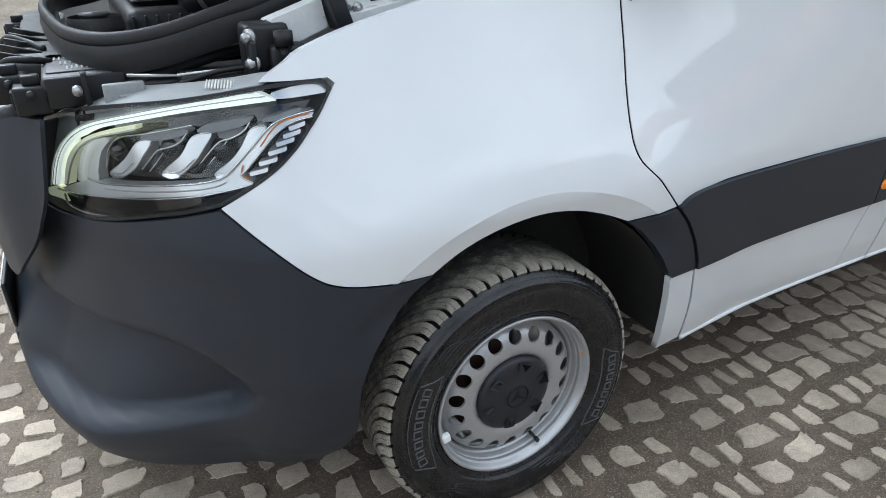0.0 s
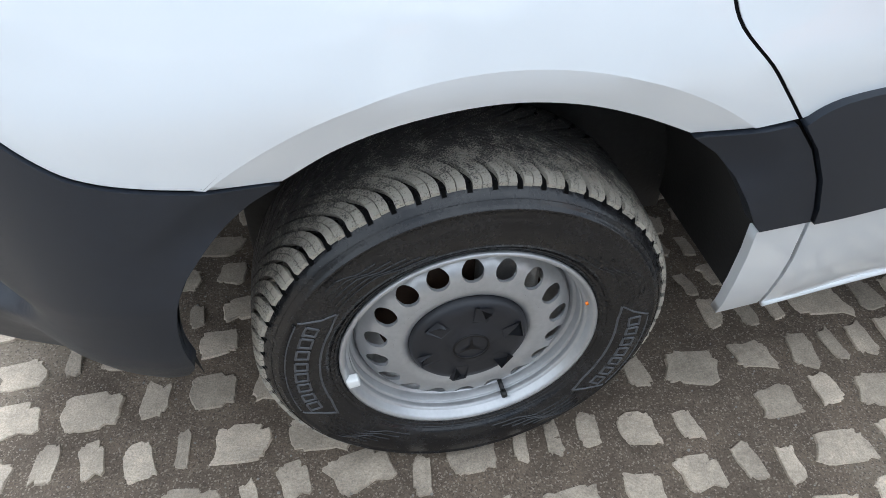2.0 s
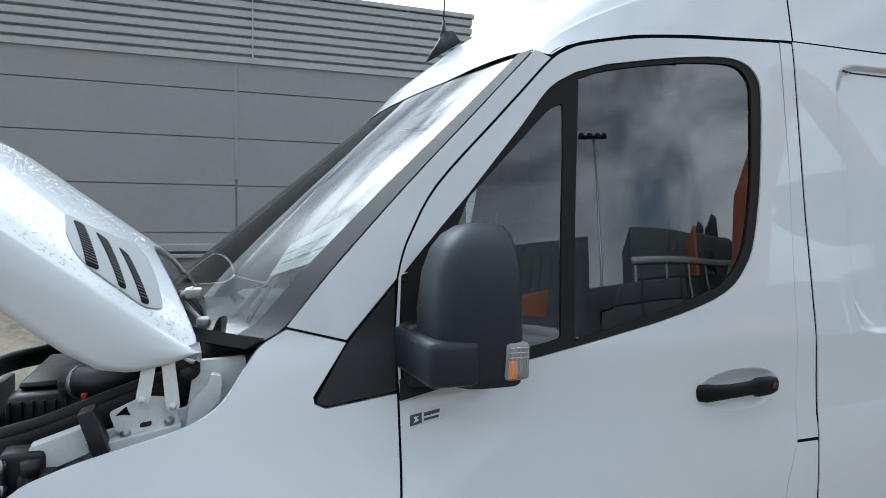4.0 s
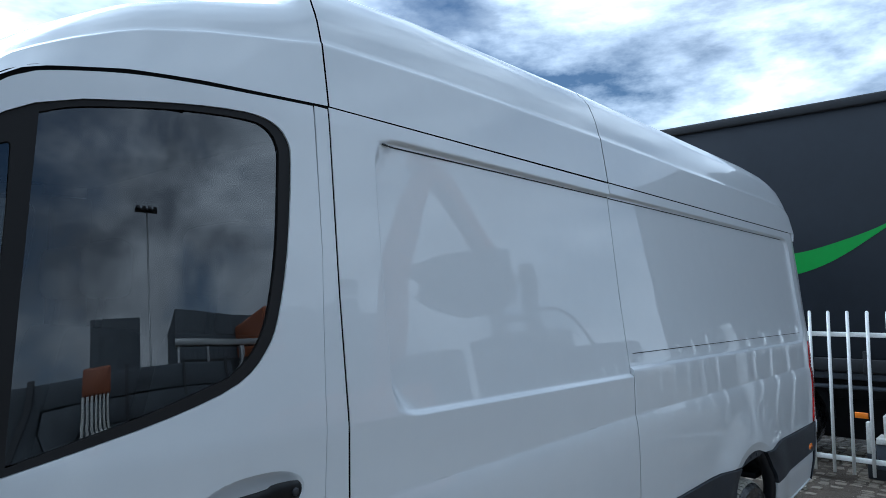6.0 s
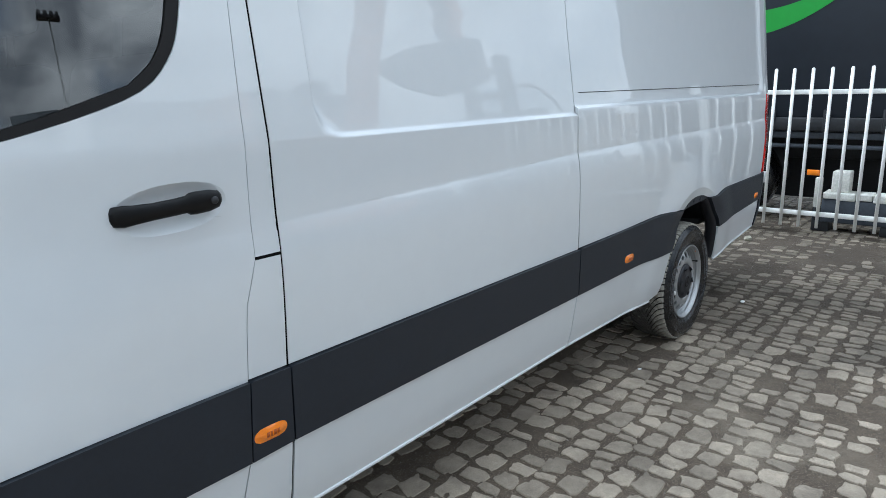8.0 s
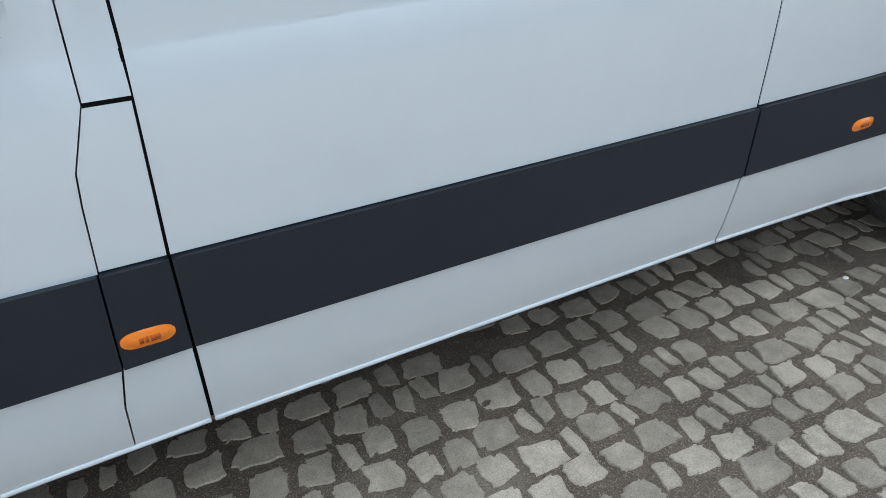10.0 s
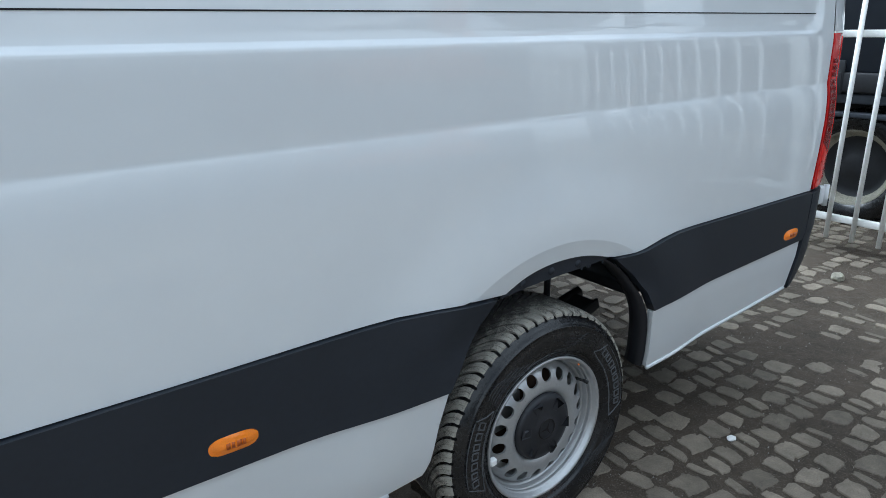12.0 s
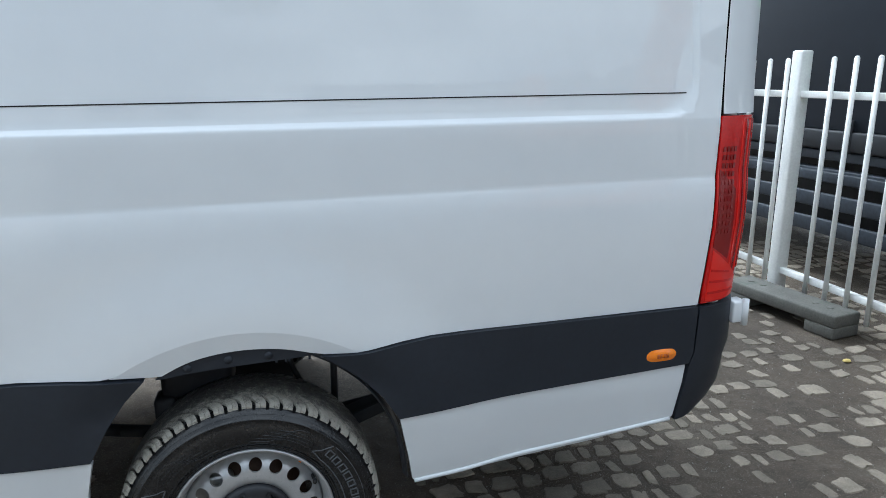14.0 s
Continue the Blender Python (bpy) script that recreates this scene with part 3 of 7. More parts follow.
# ---- the van ----
Y_MID = 1.01
van = thing("panel_van", "white long high-roof panel van with grey plastic cladding and open bonnet", "van")


def side(name, poly, material, out=0.0, depth=0.016, cell=0.04, holes=(), label="", parent=None, twin=True, cuts=()):
    """A piece of the van's side, and its twin on the far side."""
    ob = sheet(name, poly, lambda u, v, o: S(u, v, out + o), material, parent or van, label, depth, cell, holes, None, cuts)
    if twin:
        sheet(name, poly, lambda u, v, o: S(u, v, out + o), material, van, label, depth, max(cell, .06), holes, mirror=Y_MID)
    return ob


def arc(cx, cz, r, a0, a1, n=24):
    return [(cx + r * math.cos(radians(a0 + (a1 - a0) * i / n)), cz + r * math.sin(radians(a0 + (a1 - a0) * i / n))) for i in range(n + 1)]


SEAM = spline([(-.63, .956), (-.59, .925), (-.529, .875), (-.49, .838), (-.455, .812), (-.41, .797), (-.337, .785), (-.251, .776)], 4)
ARCH_F = spline([(-.251, .773), (-.183, .812), (-.10, .838), (0, .850), (.09, .840), (.17, .815), (.247, .781)], 5)
GAP_F = spline([(.384, .793), (.350, .832), (.314, .872), (.268, .916), (.251, .953), (.2485, .99), (.251, 1.05), (.261, 1.17), (.268, 1.306)], 4)
# fender
lamp_edge = spline([(-.389, 1.146), (-.437, 1.087), (-.50, 1.035), (-.547, 1.003), (-.63, .956)], 4)
fender_top = spline([(.035, 1.452), (-.02, 1.42), (-.052, 1.38), (-.096, 1.319), (-.14, 1.287), (-.20, 1.265), (-.344, 1.232), (-.433, 1.205), (-.535, 1.168)], 4)
BAND_F = arc(0, .345, .549, 127.2, 53.6, 30)
fender = SEAM[:-3] + [(-.345, .7865)] + BAND_F + GAP_F[::1] + [(.19, 1.296), (.11, 1.287), (.086, 1.298), (.084, 1.313), (.152, 1.404), (.163, 1.418)] + fender_top + [(-.55, 1.158), (-.40, 1.156)] + lamp_edge[:-1]
side("fender", fender, M_WHITE, cell=.025)
side("arch_lip", [(-.345, .7855)] + BAND_F + [(.384, .793), (.247, .781)] + ARCH_F[::-1], M_WHITE, cell=.02, label="turned-in wheel arch lip")
# black corner cover ahead of the door
side("corner_cover", fillet([(.267, 1.312), (.11, 1.293), (.088, 1.302), (.155, 1.402), (.281, 1.542)], [.0, .02, .01, .0, .0]), M_BLACK, out=.002, cell=.03)
# windscreen pillar
WS_EDGE = [(.036, 1.458), (.131, 1.569), (.318, 1.771), (.476, 1.937), (.641, 2.114)]
GAP_TOP = spline([(.285, 1.555), (.300, 1.61), (.323, 1.665), (.388, 1.777), (.527, 1.93), (.60, 2.01), (.679, 2.096), (.72, 2.122), (.763, 2.137), (.9, 2.160), (1.067, 2.173), (1.35, 2.192)], 4)
pillar = [(.165, 1.424)] + GAP_TOP[:25] + WS_EDGE[::-1]
side("windscreen_pillar", pillar, M_WHITE, cell=.03)

# door with window
W_OUT = spline([(.82, 2.085), (1.0, 2.112), (1.16, 2.128), (1.235, 2.118), (1.275, 2.085), (1.285, 2.02), (1.262, 1.80), (1.228, 1.65), (1.19, 1.575), (1.12, 1.513), (.974, 1.461), (.79, 1.413), (.66, 1.382), (.567, 1.360)], 3) + [(.278, 1.316), (.286, 1.43), (.297, 1.562)] + spline([(.464, 1.754), (.60, 1.925), (.672, 2.020), (.74, 2.062)], 3)
G_MAIN = spline([(.748, 2.046), (.82, 2.070), (1.0, 2.098), (1.16, 2.111), (1.222, 2.100), (1.250, 2.06), (1.250, 2.0), (1.232, 1.80), (1.200, 1.655), (1.160, 1.578), (1.10, 1.527)], 4) + [(.93, 1.470), (.70, 1.405)]
G_QUARTER = fillet([(.465, 1.745), (.672, 1.968), (.706, 1.985), (.700, 1.85), (.668, 1.41), (.52, 1.376), (.44, 1.40), (.43, 1.66)], .015)
DOOR_R = [(1.281, .82), (1.290, .95), (1.297, 1.01), (1.318, 1.07), (1.335, 1.118), (1.347, 1.467), (1.366, 1.80), (1.367, 2.190)]
door_poly = [(p[0] + .006, p[1]) for p in GAP_F] + [(.278, 1.43), (.291, 1.555)] + [(p[0] + .004, p[1] - .005) for p in GAP_TOP[:-1]] + [(1.362, 2.187)] + [(p[0] - .0015, p[1]) for p in DOOR_R[:-1][::-1]] + [(.56, .822), (.46, .815)]
SCOOP = [(1.147 + .131 * math.copysign(abs(math.cos(a)) ** .85, math.cos(a)), 1.267 + .053 * math.copysign(abs(math.sin(a)) ** .9, math.sin(a)) + .045 * .131 * math.cos(a)) for a in np.linspace(0, 2 * math.pi, 40, endpoint=False)]
CREASE = [("z", 1.155 + .004 * k) for k in range(25)]
side("door", door_poly, M_WHITE, cell=.02, holes=[W_OUT, SCOOP], cuts=CREASE)


def scoop(u, v, o):
    q = (v - 1.267 - .045 * (u - 1.147)) / .053
    r = math.hypot((u - 1.147) / .131, q)
    d = .024 * max(0.0, 1 - r ** 2.0) ** .85
    return S(u, v, -d + o)


sheet("handle_recess", SCOOP, scoop, M_WHITE, van, "scooped recess behind the door handle", 0, .008)
sheet("handle_recess", SCOOP, scoop, M_WHITE, van, "scooped recess behind the door handle", 0, .02, mirror=Y_MID)
side("window_seal", shrink(W_OUT, .001), M_SEAL, out=-.004, depth=.007, cell=.03, holes=[G_MAIN, G_QUARTER])
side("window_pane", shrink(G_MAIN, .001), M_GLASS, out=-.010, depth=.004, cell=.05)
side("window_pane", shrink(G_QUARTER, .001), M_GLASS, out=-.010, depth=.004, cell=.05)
# door pillar panel behind the door edge
side("pillar_cover", [(1.3365, 1.121), (1.410, 1.121), (1.411, 2.19), (1.3685, 2.19), (1.3675, 1.80), (1.3485, 1.467)], M_WHITE, out=-.002, cell=.03)
side("pillar_panel", [(1.2825, .824), (1.397, .824), (1.408, 1.113), (1.334, 1.113), (1.3195, 1.07), (1.2985, 1.01), (1.2915, .95)], M_WHITE, out=-.001, cell=.03)

# side panels
REC1 = [("z", 1.385 + .003 * k) for k in range(-1, 5)] + [("z", 2.15 - .003 * k) for k in range(-1, 5)] + [("x", 1.565 + .003 * k) for k in range(-1, 5)]
REC2 = [("z", 1.412 + .003 * k) for k in range(-1, 5)] + [("z", 2.155 - .003 * k) for k in range(-1, 5)] + [("x", 5.63 - .003 * k) for k in range(-1, 5)]
side("side_panel", [(1.4035, .824), (2.932, .824), (2.937, 1.39), (2.937, 2.198), (1.4155, 2.195), (1.4155, 1.2)], M_WHITE, cell=.02, cuts=REC1 + CREASE)
ARCH_R = spline([(4.122, .806), (4.212, .846), (4.317, .862), (4.426, .856), (4.526, .831)], 5)
BAND_R = arc(4.33, .345, .566, 121.0, 58.2, 30)
side("arch_lip", [(4.022, .826), (4.122, .815)] + ARCH_R[1:-1] + [(4.54, .829), (4.60, .826)] + BAND_R[::-1], M_WHITE, cell=.02, label="turned-in wheel arch lip")
quarter = [(2.939, .828), (3.342, .830), (3.652, .836), (3.82, .838), (3.92, .832), (4.0, .825)] + BAND_R + [ (4.657, .828), (4.75, .842), (4.83, .848), (5.147, .849), (5.662, .852), (5.687, 1.094), (5.70, 1.414), (5.725, 1.75), (5.735, 2.2), (2.943, 2.2), (2.943, 1.39)]
side("quarter_panel", quarter, M_WHITE, cell=.02, cuts=REC2 + CREASE)
side("panel_joint", [(2.985, 1.4735), (5.612, 1.4765), (5.612, 1.4795), (2.985, 1.4765)], M_SEAL, out=.0012, depth=.004, cell=.05)
side("panel_joint", [(1.60, 2.128), (2.936, 2.134), (2.936, 2.1385), (1.60, 2.1325)], M_SEAL, out=.0012, depth=.004, cell=.05)
side("panel_joint", [(2.944, 2.133), (5.50, 2.137), (5.50, 2.1405), (2.944, 2.1375)], M_SEAL, out=.0012, depth=.004, cell=.05)

# cladding strips
def strip(poly, name="cladding_strip", out=.013, cell=.03, **k):
    return side(name, poly, M_CLAD, out=out, depth=.03, cell=cell, **k)


strip([(.249, .778)] + [(.381, .788), (.42, .745), (.455, .688), (.478, .63), (.485, .603), (.404, .598), (.391, .612), (.36, .662), (.33, .706), (.29, .748)], "arch_trim", .008)
strip(spline([(.389, .789), (.415, .806), (.46, .816), (.563, .819), (.874, .819), (1.277, .820)], 3) + [(1.266, .607), (.49, .601), (.484, .632), (.461, .69), (.426, .747)])
strip([(1.281, .820), (1.398, .820), (1.398, .612), (1.270, .607)])
strip([(1.4035, .820), (2.931, .822), (2.931, .617), (1.4035, .612)])
strip([(2.939, .823), (3.342, .828), (3.652, .832), (3.82, .834), (3.92, .829), (4.0, .821), (4.10, .812), (4.05, .76), (4.0, .692), (3.955, .61), (3.55, .618), (2.939, .617)])
strip([(4.535, .826), (4.60, .823), (4.657, .825), (4.75, .838), (4.83, .845), (5.147, .846), (5.657, .849), (5.655, .70), (5.643, .665), (5.238, .646), (4.891, .628), (4.735, .617), (4.69, .69), (4.625, .757)])
# hanging closing plate at the top of the rear arch
plate_low = spline([(4.526, .826), (4.43, .822), (4.317, .818), (4.21, .812), (4.122, .802)], 4)
arch_plate = side("arch_trim", [(4.122, .804)] + [(p[0], p[1] + .002) for p in ARCH_R[1:-1]] + [(4.526, .829)] + plate_low[1:-1], M_CLAD, out=-.004, depth=.012, cell=.02, label="dark grey arch closing plate")
for px_, pz_ in ((4.20, .826), (4.30, .838), (4.40, .838)):
    q_ = S(px_, pz_, -.004)
    part("plate_boss", rods(((q_[0], q_[1] + .004, q_[2]), (q_[0], q_[1] - .003, q_[2]), .012, 18, .010)), M_CLAD, arch_plate)
for px_ in (4.415, 4.44, 4.448, 4.50):
    q_ = S(px_, .822, -.004)
    part("plate_tab", boxes((q_[0], q_[0] + .006, q_[1], q_[1] + .004, q_[2] - .007, q_[2] + .004, .001)), M_CLAD, arch_plate)

# white sills below the cladding
def sill(poly, **k):
    return side("sill_panel", poly, M_WHITE, out=.004, depth=.02, cell=.03, **k)


sill([(.404, .594), (.484, .597), (.507, .5), (.520, .40), (.528, .352), (.452, .338), (.432, .43), (.417, .533)])
sill([(.491, .597), (1.264, .603), (1.245, .50), (1.236, .368), (.90, .350), (.536, .350), (.528, .40), (.515, .5)])
sill([(1.268, .603), (1.397, .606), (1.397, .375), (1.239, .368), (1.249, .50)])
sill([(1.405, .606), (2.931, .612), (2.929, .384), (1.405, .376)])
sill([(2.938, .612), (3.55, .612), (3.955, .604), (3.934, .52), (3.918, .41), (3.90, .372), (3.80, .360), (3.42, .374), (2.936, .384)])
sill(fillet([(4.737, .612), (4.891, .623), (5.238, .641), (5.638, .660), (5.620, .475), (5.35, .43), (5.077, .405), (4.775, .395), (4.762, .48)], .006))
for a, b in (((.54, .346), (1.397, .371)), ((1.405, .371), (2.929, .379)), ((2.938, .379), (3.80, .356)), ((4.78, .391), (5.61, .469))):
    tube("sill_edge", [S(a[0] + (b[0] - a[0]) * i / 6, a[1] + (b[1] - a[1]) * i / 6, .004) for i in range(7)], .007, M_WHITE, van)

# black strips that put the shade of the panel gaps into colour
def joint(pts, w=.016, out=-.0025):
    """A black strip painted as the shade in the gap that follows pts."""
    P = np.array(pts, float)
    T_ = np.gradient(P, axis=0)
    T_ /= np.linalg.norm(T_, axis=1)[:, None]
    N_ = np.stack([-T_[:, 1], T_[:, 0]], 1) * w / 2
    side("gap_shade", [tuple(p) for p in P + N_] + [tuple(p) for p in (P - N_)[::-1]], M_DEEPBLK, out=out, depth=0, cell=.05)


joint([(p[0] + .003, p[1]) for p in GAP_F] + [(.274, 1.32), (.282, 1.43), (.288, 1.55)] + GAP_TOP[1:] + [(1.41, 2.197)])
joint([(.384, .793), (.42, .746), (.458, .689), (.481, .632), (.487, .60), (.511, .5), (.524, .40), (.532, .352)], .014)
joint([(1.4015, .376), (1.4015, .60), (1.4015, .82), (1.409, 1.0), (1.413, 1.12), (1.4145, 1.6), (1.4145, 2.2)], .0085)
joint([(1.335, 1.117), (1.375, 1.117), (1.412, 1.117)], .0085)
joint([(2.933, .384), (2.935, .60), (2.9355, .82), (2.939, 1.375)], .009)
joint([(2.9395, 1.375), (2.940, 1.8), (2.940, 2.2)], .009, -.019)
joint([(1.41, 2.198), (2.0, 2.200), (2.94, 2.204), (4.0, 2.204), (5.73, 2.204)], .012)
joint([(5.66, .85), (5.688, 1.09), (5.702, 1.414), (5.727, 1.75), (5.737, 2.2)], .012)
joint([(-.63, .955), (-.529, .873), (-.455, .810), (-.337, .783), (-.251, .773)], .012)
joint([(5.659, .47), (5.66, .60), (5.66, .72), (5.662, .848)], .012, .004)
# dark backing, added to keep daylight out of the gaps
side("joint_backing", [(.5, .56), (3.88, .56), (3.88, .66), (.5, .66)], M_BLACK, out=-.03, depth=0, cell=.1)
side("joint_backing", [(4.78, .56), (5.6, .58), (5.6, .70), (4.78, .66)], M_BLACK, out=-.03, depth=0, cell=.1)
side("joint_backing", [(1.3, 2.14), (5.6, 2.16), (5.6, 2.24), (1.3, 2.22)], M_BLACK, out=-.03, depth=0, cell=.1)

# roof: sections over the width, x by x
RX = [.56, .64, .72, .82, .95, 1.10, 1.30, 1.416]
RZ = [2.10, 2.118, 2.225, 2.34, 2.46, 2.55, 2.65, 2.712]
RMX = [.479, .556, .639, .747, .859, 1.0, 1.12, 1.25, 1.38, 1.42]
RMZ = [2.085, 2.174, 2.239, 2.326, 2.397, 2.476, 2.537, 2.612, 2.69, 2.716]


def roof_top(x):
    return float(np.interp(x, RX + [1.9, 2.94, 5.2, 5.6, 5.78, 5.86], RZ + [2.755, 2.775, 2.775, 2.755, 2.70, 2.60]))


def roof_low(x):
    return float(np.interp(x, [.56, .641, .66, .68, .72, .763, .9, 1.067, 1.416, 2.94, 5.9], [2.06, 2.113, 2.106, 2.103, 2.128, 2.141, 2.165, 2.178, 2.199, 2.206, 2.206]))


def roof_pt(x, u, o=0.0):
    """u from 0 at the gutter to 1 at the middle."""
    zl, zt = roof_low(x), roof_top(x)
    y0 = inset(x, zl)
    hs = [0, .10, .345, .355, .50, .64, .77, .88, .96, 1.0]
    ys = [0, .010, .036, .041, .066, .105, .185, .36, .62, 1.0]
    us = [0, .10, .26, .27, .37, .47, .58, .72, .86, 1.0]
    h, w = float(np.interp(u, us, hs)), float(np.interp(u, us, ys))
    x2, z = x, zl + (zt - zl) * h
    if x < 1.416:
        # the front bows forward and falls to the top of the screen
        bow = 1 - (1 - w) ** 2
        xm = 1.416 - (1.416 - x) * (1.416 - .479) / (1.416 - .641)
        zm = float(np.interp(xm, RMX, RMZ))
        k = ss(.02, .45, w) * ss(1.416, 1.34, x)
        z = z * (1 - k) + k * (zl + (zm - zl) * bow)
        x2 = x + (xm - x) * bow
    return (x2, y0 + (Y_MID - y0) * w - o * (1 - w), z + o * w)


def roof_piece(name, x0, x1, nx):
    us = list(np.linspace(0, .25, 7)) + [.26, .265, .27] + list(np.linspace(.29, 1, 22))
    xs = np.linspace(x0, x1, nx)
    vs, fs = [], []
    for x in xs:
        row = [roof_pt(x, u) for u in us]
        row += [(p[0], 2 * Y_MID - p[1], p[2]) for p in row[-2::-1]]
        vs += row
    n = 2 * len(us) - 1
    for i in range(nx - 1):
        for j in range(n - 1):
            fs.append((i * n + j, (i + 1) * n + j, (i + 1) * n + j + 1, i * n + j + 1))
    return raw(name, vs, fs, M_WHITE, van)


roof_piece("cab_roof", .641, 1.412, 40)
roof_piece("roof", 1.418, 2.938, 24)
roof_piece("roof", 2.944, 5.86, 60)
# the same black strips give both roof gaps their shade
for xj in (1.415, 2.941):
    js = [roof_pt(xj + d, u, -.008) for u in np.linspace(0, 1, 30) for d in (-.012, .012)]
    js = [(q[0], q[1], q[2]) for q in js]
    raw("gap_shade", js, [(2 * i, 2 * i + 1, 2 * i + 3, 2 * i + 2) for i in range(29)], M_DEEPBLK, van)

# windscreen: ruled between the two pillars
ws_l = spline([S(u, v, -.002) for u, v in [(-.047, 1.412)] + WS_EDGE], 4)
nw = 16
vs, fs = [], []
for p in ws_l:
    f_ = (p[2] - 1.412) / .70
    for k in range(nw + 1):
        w = k / nw
        bow = 4 * w * (1 - w)
        vs.append((p[0] - bow * (.30 - .14 * f_), p[1] + (2 * Y_MID - 2 * p[1]) * w, p[2] - bow * .03 * f_))
for i in range(len(ws_l) - 1):
    for k in range(nw):
        a = i * (nw + 1) + k
        fs.append((a, a + 1, a + nw + 2, a + nw + 1)[::-1])
screen = raw("windscreen", vs, fs, M_SCREEN, van, "curved windscreen with black printed border")
# black printed border round the glass
bor_v, bor_f = [], []
for sgn in (0, 1):
    base = len(bor_v)
    for p in ws_l:
        f_ = (p[2] - 1.412) / .70
        for w in (0.0, .012, .030 + .02 * (1 - f_)):
            bow = 4 * w * (1 - w)
            y = p[1] + (2 * Y_MID - 2 * p[1]) * w
            bor_v.append((p[0] - bow * (.30 - .14 * f_) - .002, 2 * Y_MID - y if sgn else y, p[2] - bow * .03 * f_ + .003))
    for i in range(len(ws_l) - 1):
        for k in range(2):
            a = base + i * 3 + k
            bor_f.append((a, a + 1, a + 4, a + 3))
    raw("screen_border", bor_v, bor_f, M_SEAL, van, "black printed glass border")
    bor_v, bor_f = [], []

# black cowl band along the foot of the screen
cb_v, cb_f = [], []
for i in range(3):
    p = ws_l[i]
    f_ = (p[2] - 1.412) / .70
    for k in range(25):
        w = k / 24
        bow = 4 * w * (1 - w)
        cb_v.append((p[0] - bow * (.30 - .14 * f_) - .004, p[1] + (2 * Y_MID - 2 * p[1]) * w, p[2] - bow * .03 * f_ + .005))
for i in range(2):
    for k in range(24):
        a = i * 25 + k
        cb_f.append((a, a + 25, a + 26, a + 1))
raw("cowl_band", cb_v, cb_f, M_DEEPBLK, van, "matt black cowl at the foot of the windscreen")

# cab inside
part("dashboard", boxes((-.02, .42, .30, 1.72, 1.10, 1.36, .05), (.02, .30, .34, 1.68, 1.30, 1.415, .04), (.18, .40, .42, .86, 1.30, 1.46, .05)), M_DASH, van)
for k in range(9):
    part("dash_vent", boxes((.06 + .016 * k, .068 + .016 * k, .36, .50, 1.408, 1.4185, .001)), M_DEEPBLK, van)
part("dash_label", boxes((-.005, .05, .345, .40, 1.4145, 1.4165, .0004)), M_VENT, van)
part("dash_tray", boxes((.02, .22, .52, 1.30, 1.40, 1.425, .012)), M_DASH, van)
part("bulkhead", boxes((1.44, 1.47, .24, 1.78, .6, 2.30, .005)), M_DASH, van)
part("cab_floor", boxes((.52, 1.46, .12, 1.9, .60, .66, .01)), M_DASH, van)
for y in (.45, 1.18, 1.58):
    bm = boxes((.75, 1.20, y - .22, y + .22, .95, 1.10, .05))
    box(bm, 1.12, 1.26, y - .22, y + .22, 1.08, 1.62, .05, Matrix.Translation((1.15, y, 1.08)) @ Matrix.Rotation(radians(12), 4, "Y") @ Matrix.Translation((-1.15, -y, -1.08)))
    box(bm, 1.24, 1.34, y - .13, y + .13, 1.70, 1.90, .04)
    rod(bm, (1.27, y, 1.6), (1.29, y, 1.75), .012)
    part("seat", bm, M_SEAT, van)
bm = bmesh.new()
for k in range(24):
    a, b = 2 * math.pi * k / 24, 2 * math.pi * (k + 1) / 24
    c = Vector((.52, .48, 1.43))
    f = lambda q: c + Vector((math.sin(q) * .09, math.cos(q) * .19, math.sin(q) * .165))
    rod(bm, f(a), f(b), .015, 8)
rod(bm, (.40, .48, 1.34), (.52, .48, 1.43), .04)
part("steering_wheel", bm, M_BLACK, van)
# trim and lining added to block daylight leaking through the far door gap
part("pillar_trim", boxes((1.30, 1.45, 1.72, 1.79, 1.20, 2.12, .01)), M_DASH, van)
part("headliner", boxes((.80, 1.45, .30, 1.72, 2.16, 2.19, .01)), M_DASH, van)
part("grab_handle", rods(((.50, .235, 1.55), (.54, .235, 1.78), .014), ((.54, .235, 1.78), (.56, .205, 1.80), .014), ((.50, .235, 1.55), (.49, .205, 1.52), .014)), M_DASH, van)

# rear end
RE = spline([(5.735, 2.2), (5.735, 1.95), (5.728, 1.75), (5.712, 1.55), (5.706, 1.418)], 3)
bm = bmesh.new()
pts = []
for s_, z in RE:
    p = S(s_, z)
    pts.append([(s_ + .003, p[1], z), (s_ + .07, p[1] + .006, z), (s_ + .12, p[1] + .022, z), (s_ + .15, p[1] + .06, z), (s_ + .165, p[1] + .14, z)])
rows = [[bm.verts.new(q) for q in r_] for r_ in pts]
for a, b in zip(rows, rows[1:]):
    for k in range(4):
        bm.faces.new((a[k], a[k + 1], b[k + 1], b[k]))
rear_corner = part("rear_corner", bm, M_WHITE, van)
part("rear_door", boxes((5.82, 5.868, .17, 1.005, .62, 2.20, .02)), M_WHITE, van)
part("rear_door", boxes((5.82, 5.868, 1.013, 1.85, .62, 2.20, .02)), M_WHITE, van)
vs = [roof_pt(5.86, u) for u in np.linspace(0, 1, 12)]
vs += [(p[0], 2 * Y_MID - p[1], p[2]) for p in vs[-2::-1]]
raw("roof_end", vs + [(5.85, p[1], 2.15) for p in vs], [(i, i + 1, len(vs) + i + 1, len(vs) + i) for i in range(len(vs) - 1)], M_WHITE, van)
for z in (.80,):
    bm = boxes((5.815, 5.866, .040, .095, z - .035, z + .035, .006))
    rod(bm, (5.857, .040, z - .042), (5.857, .040, z + .042), .011, 12)
    part("door_hinge", bm, M_WHITE, van, "white rear door hinge")


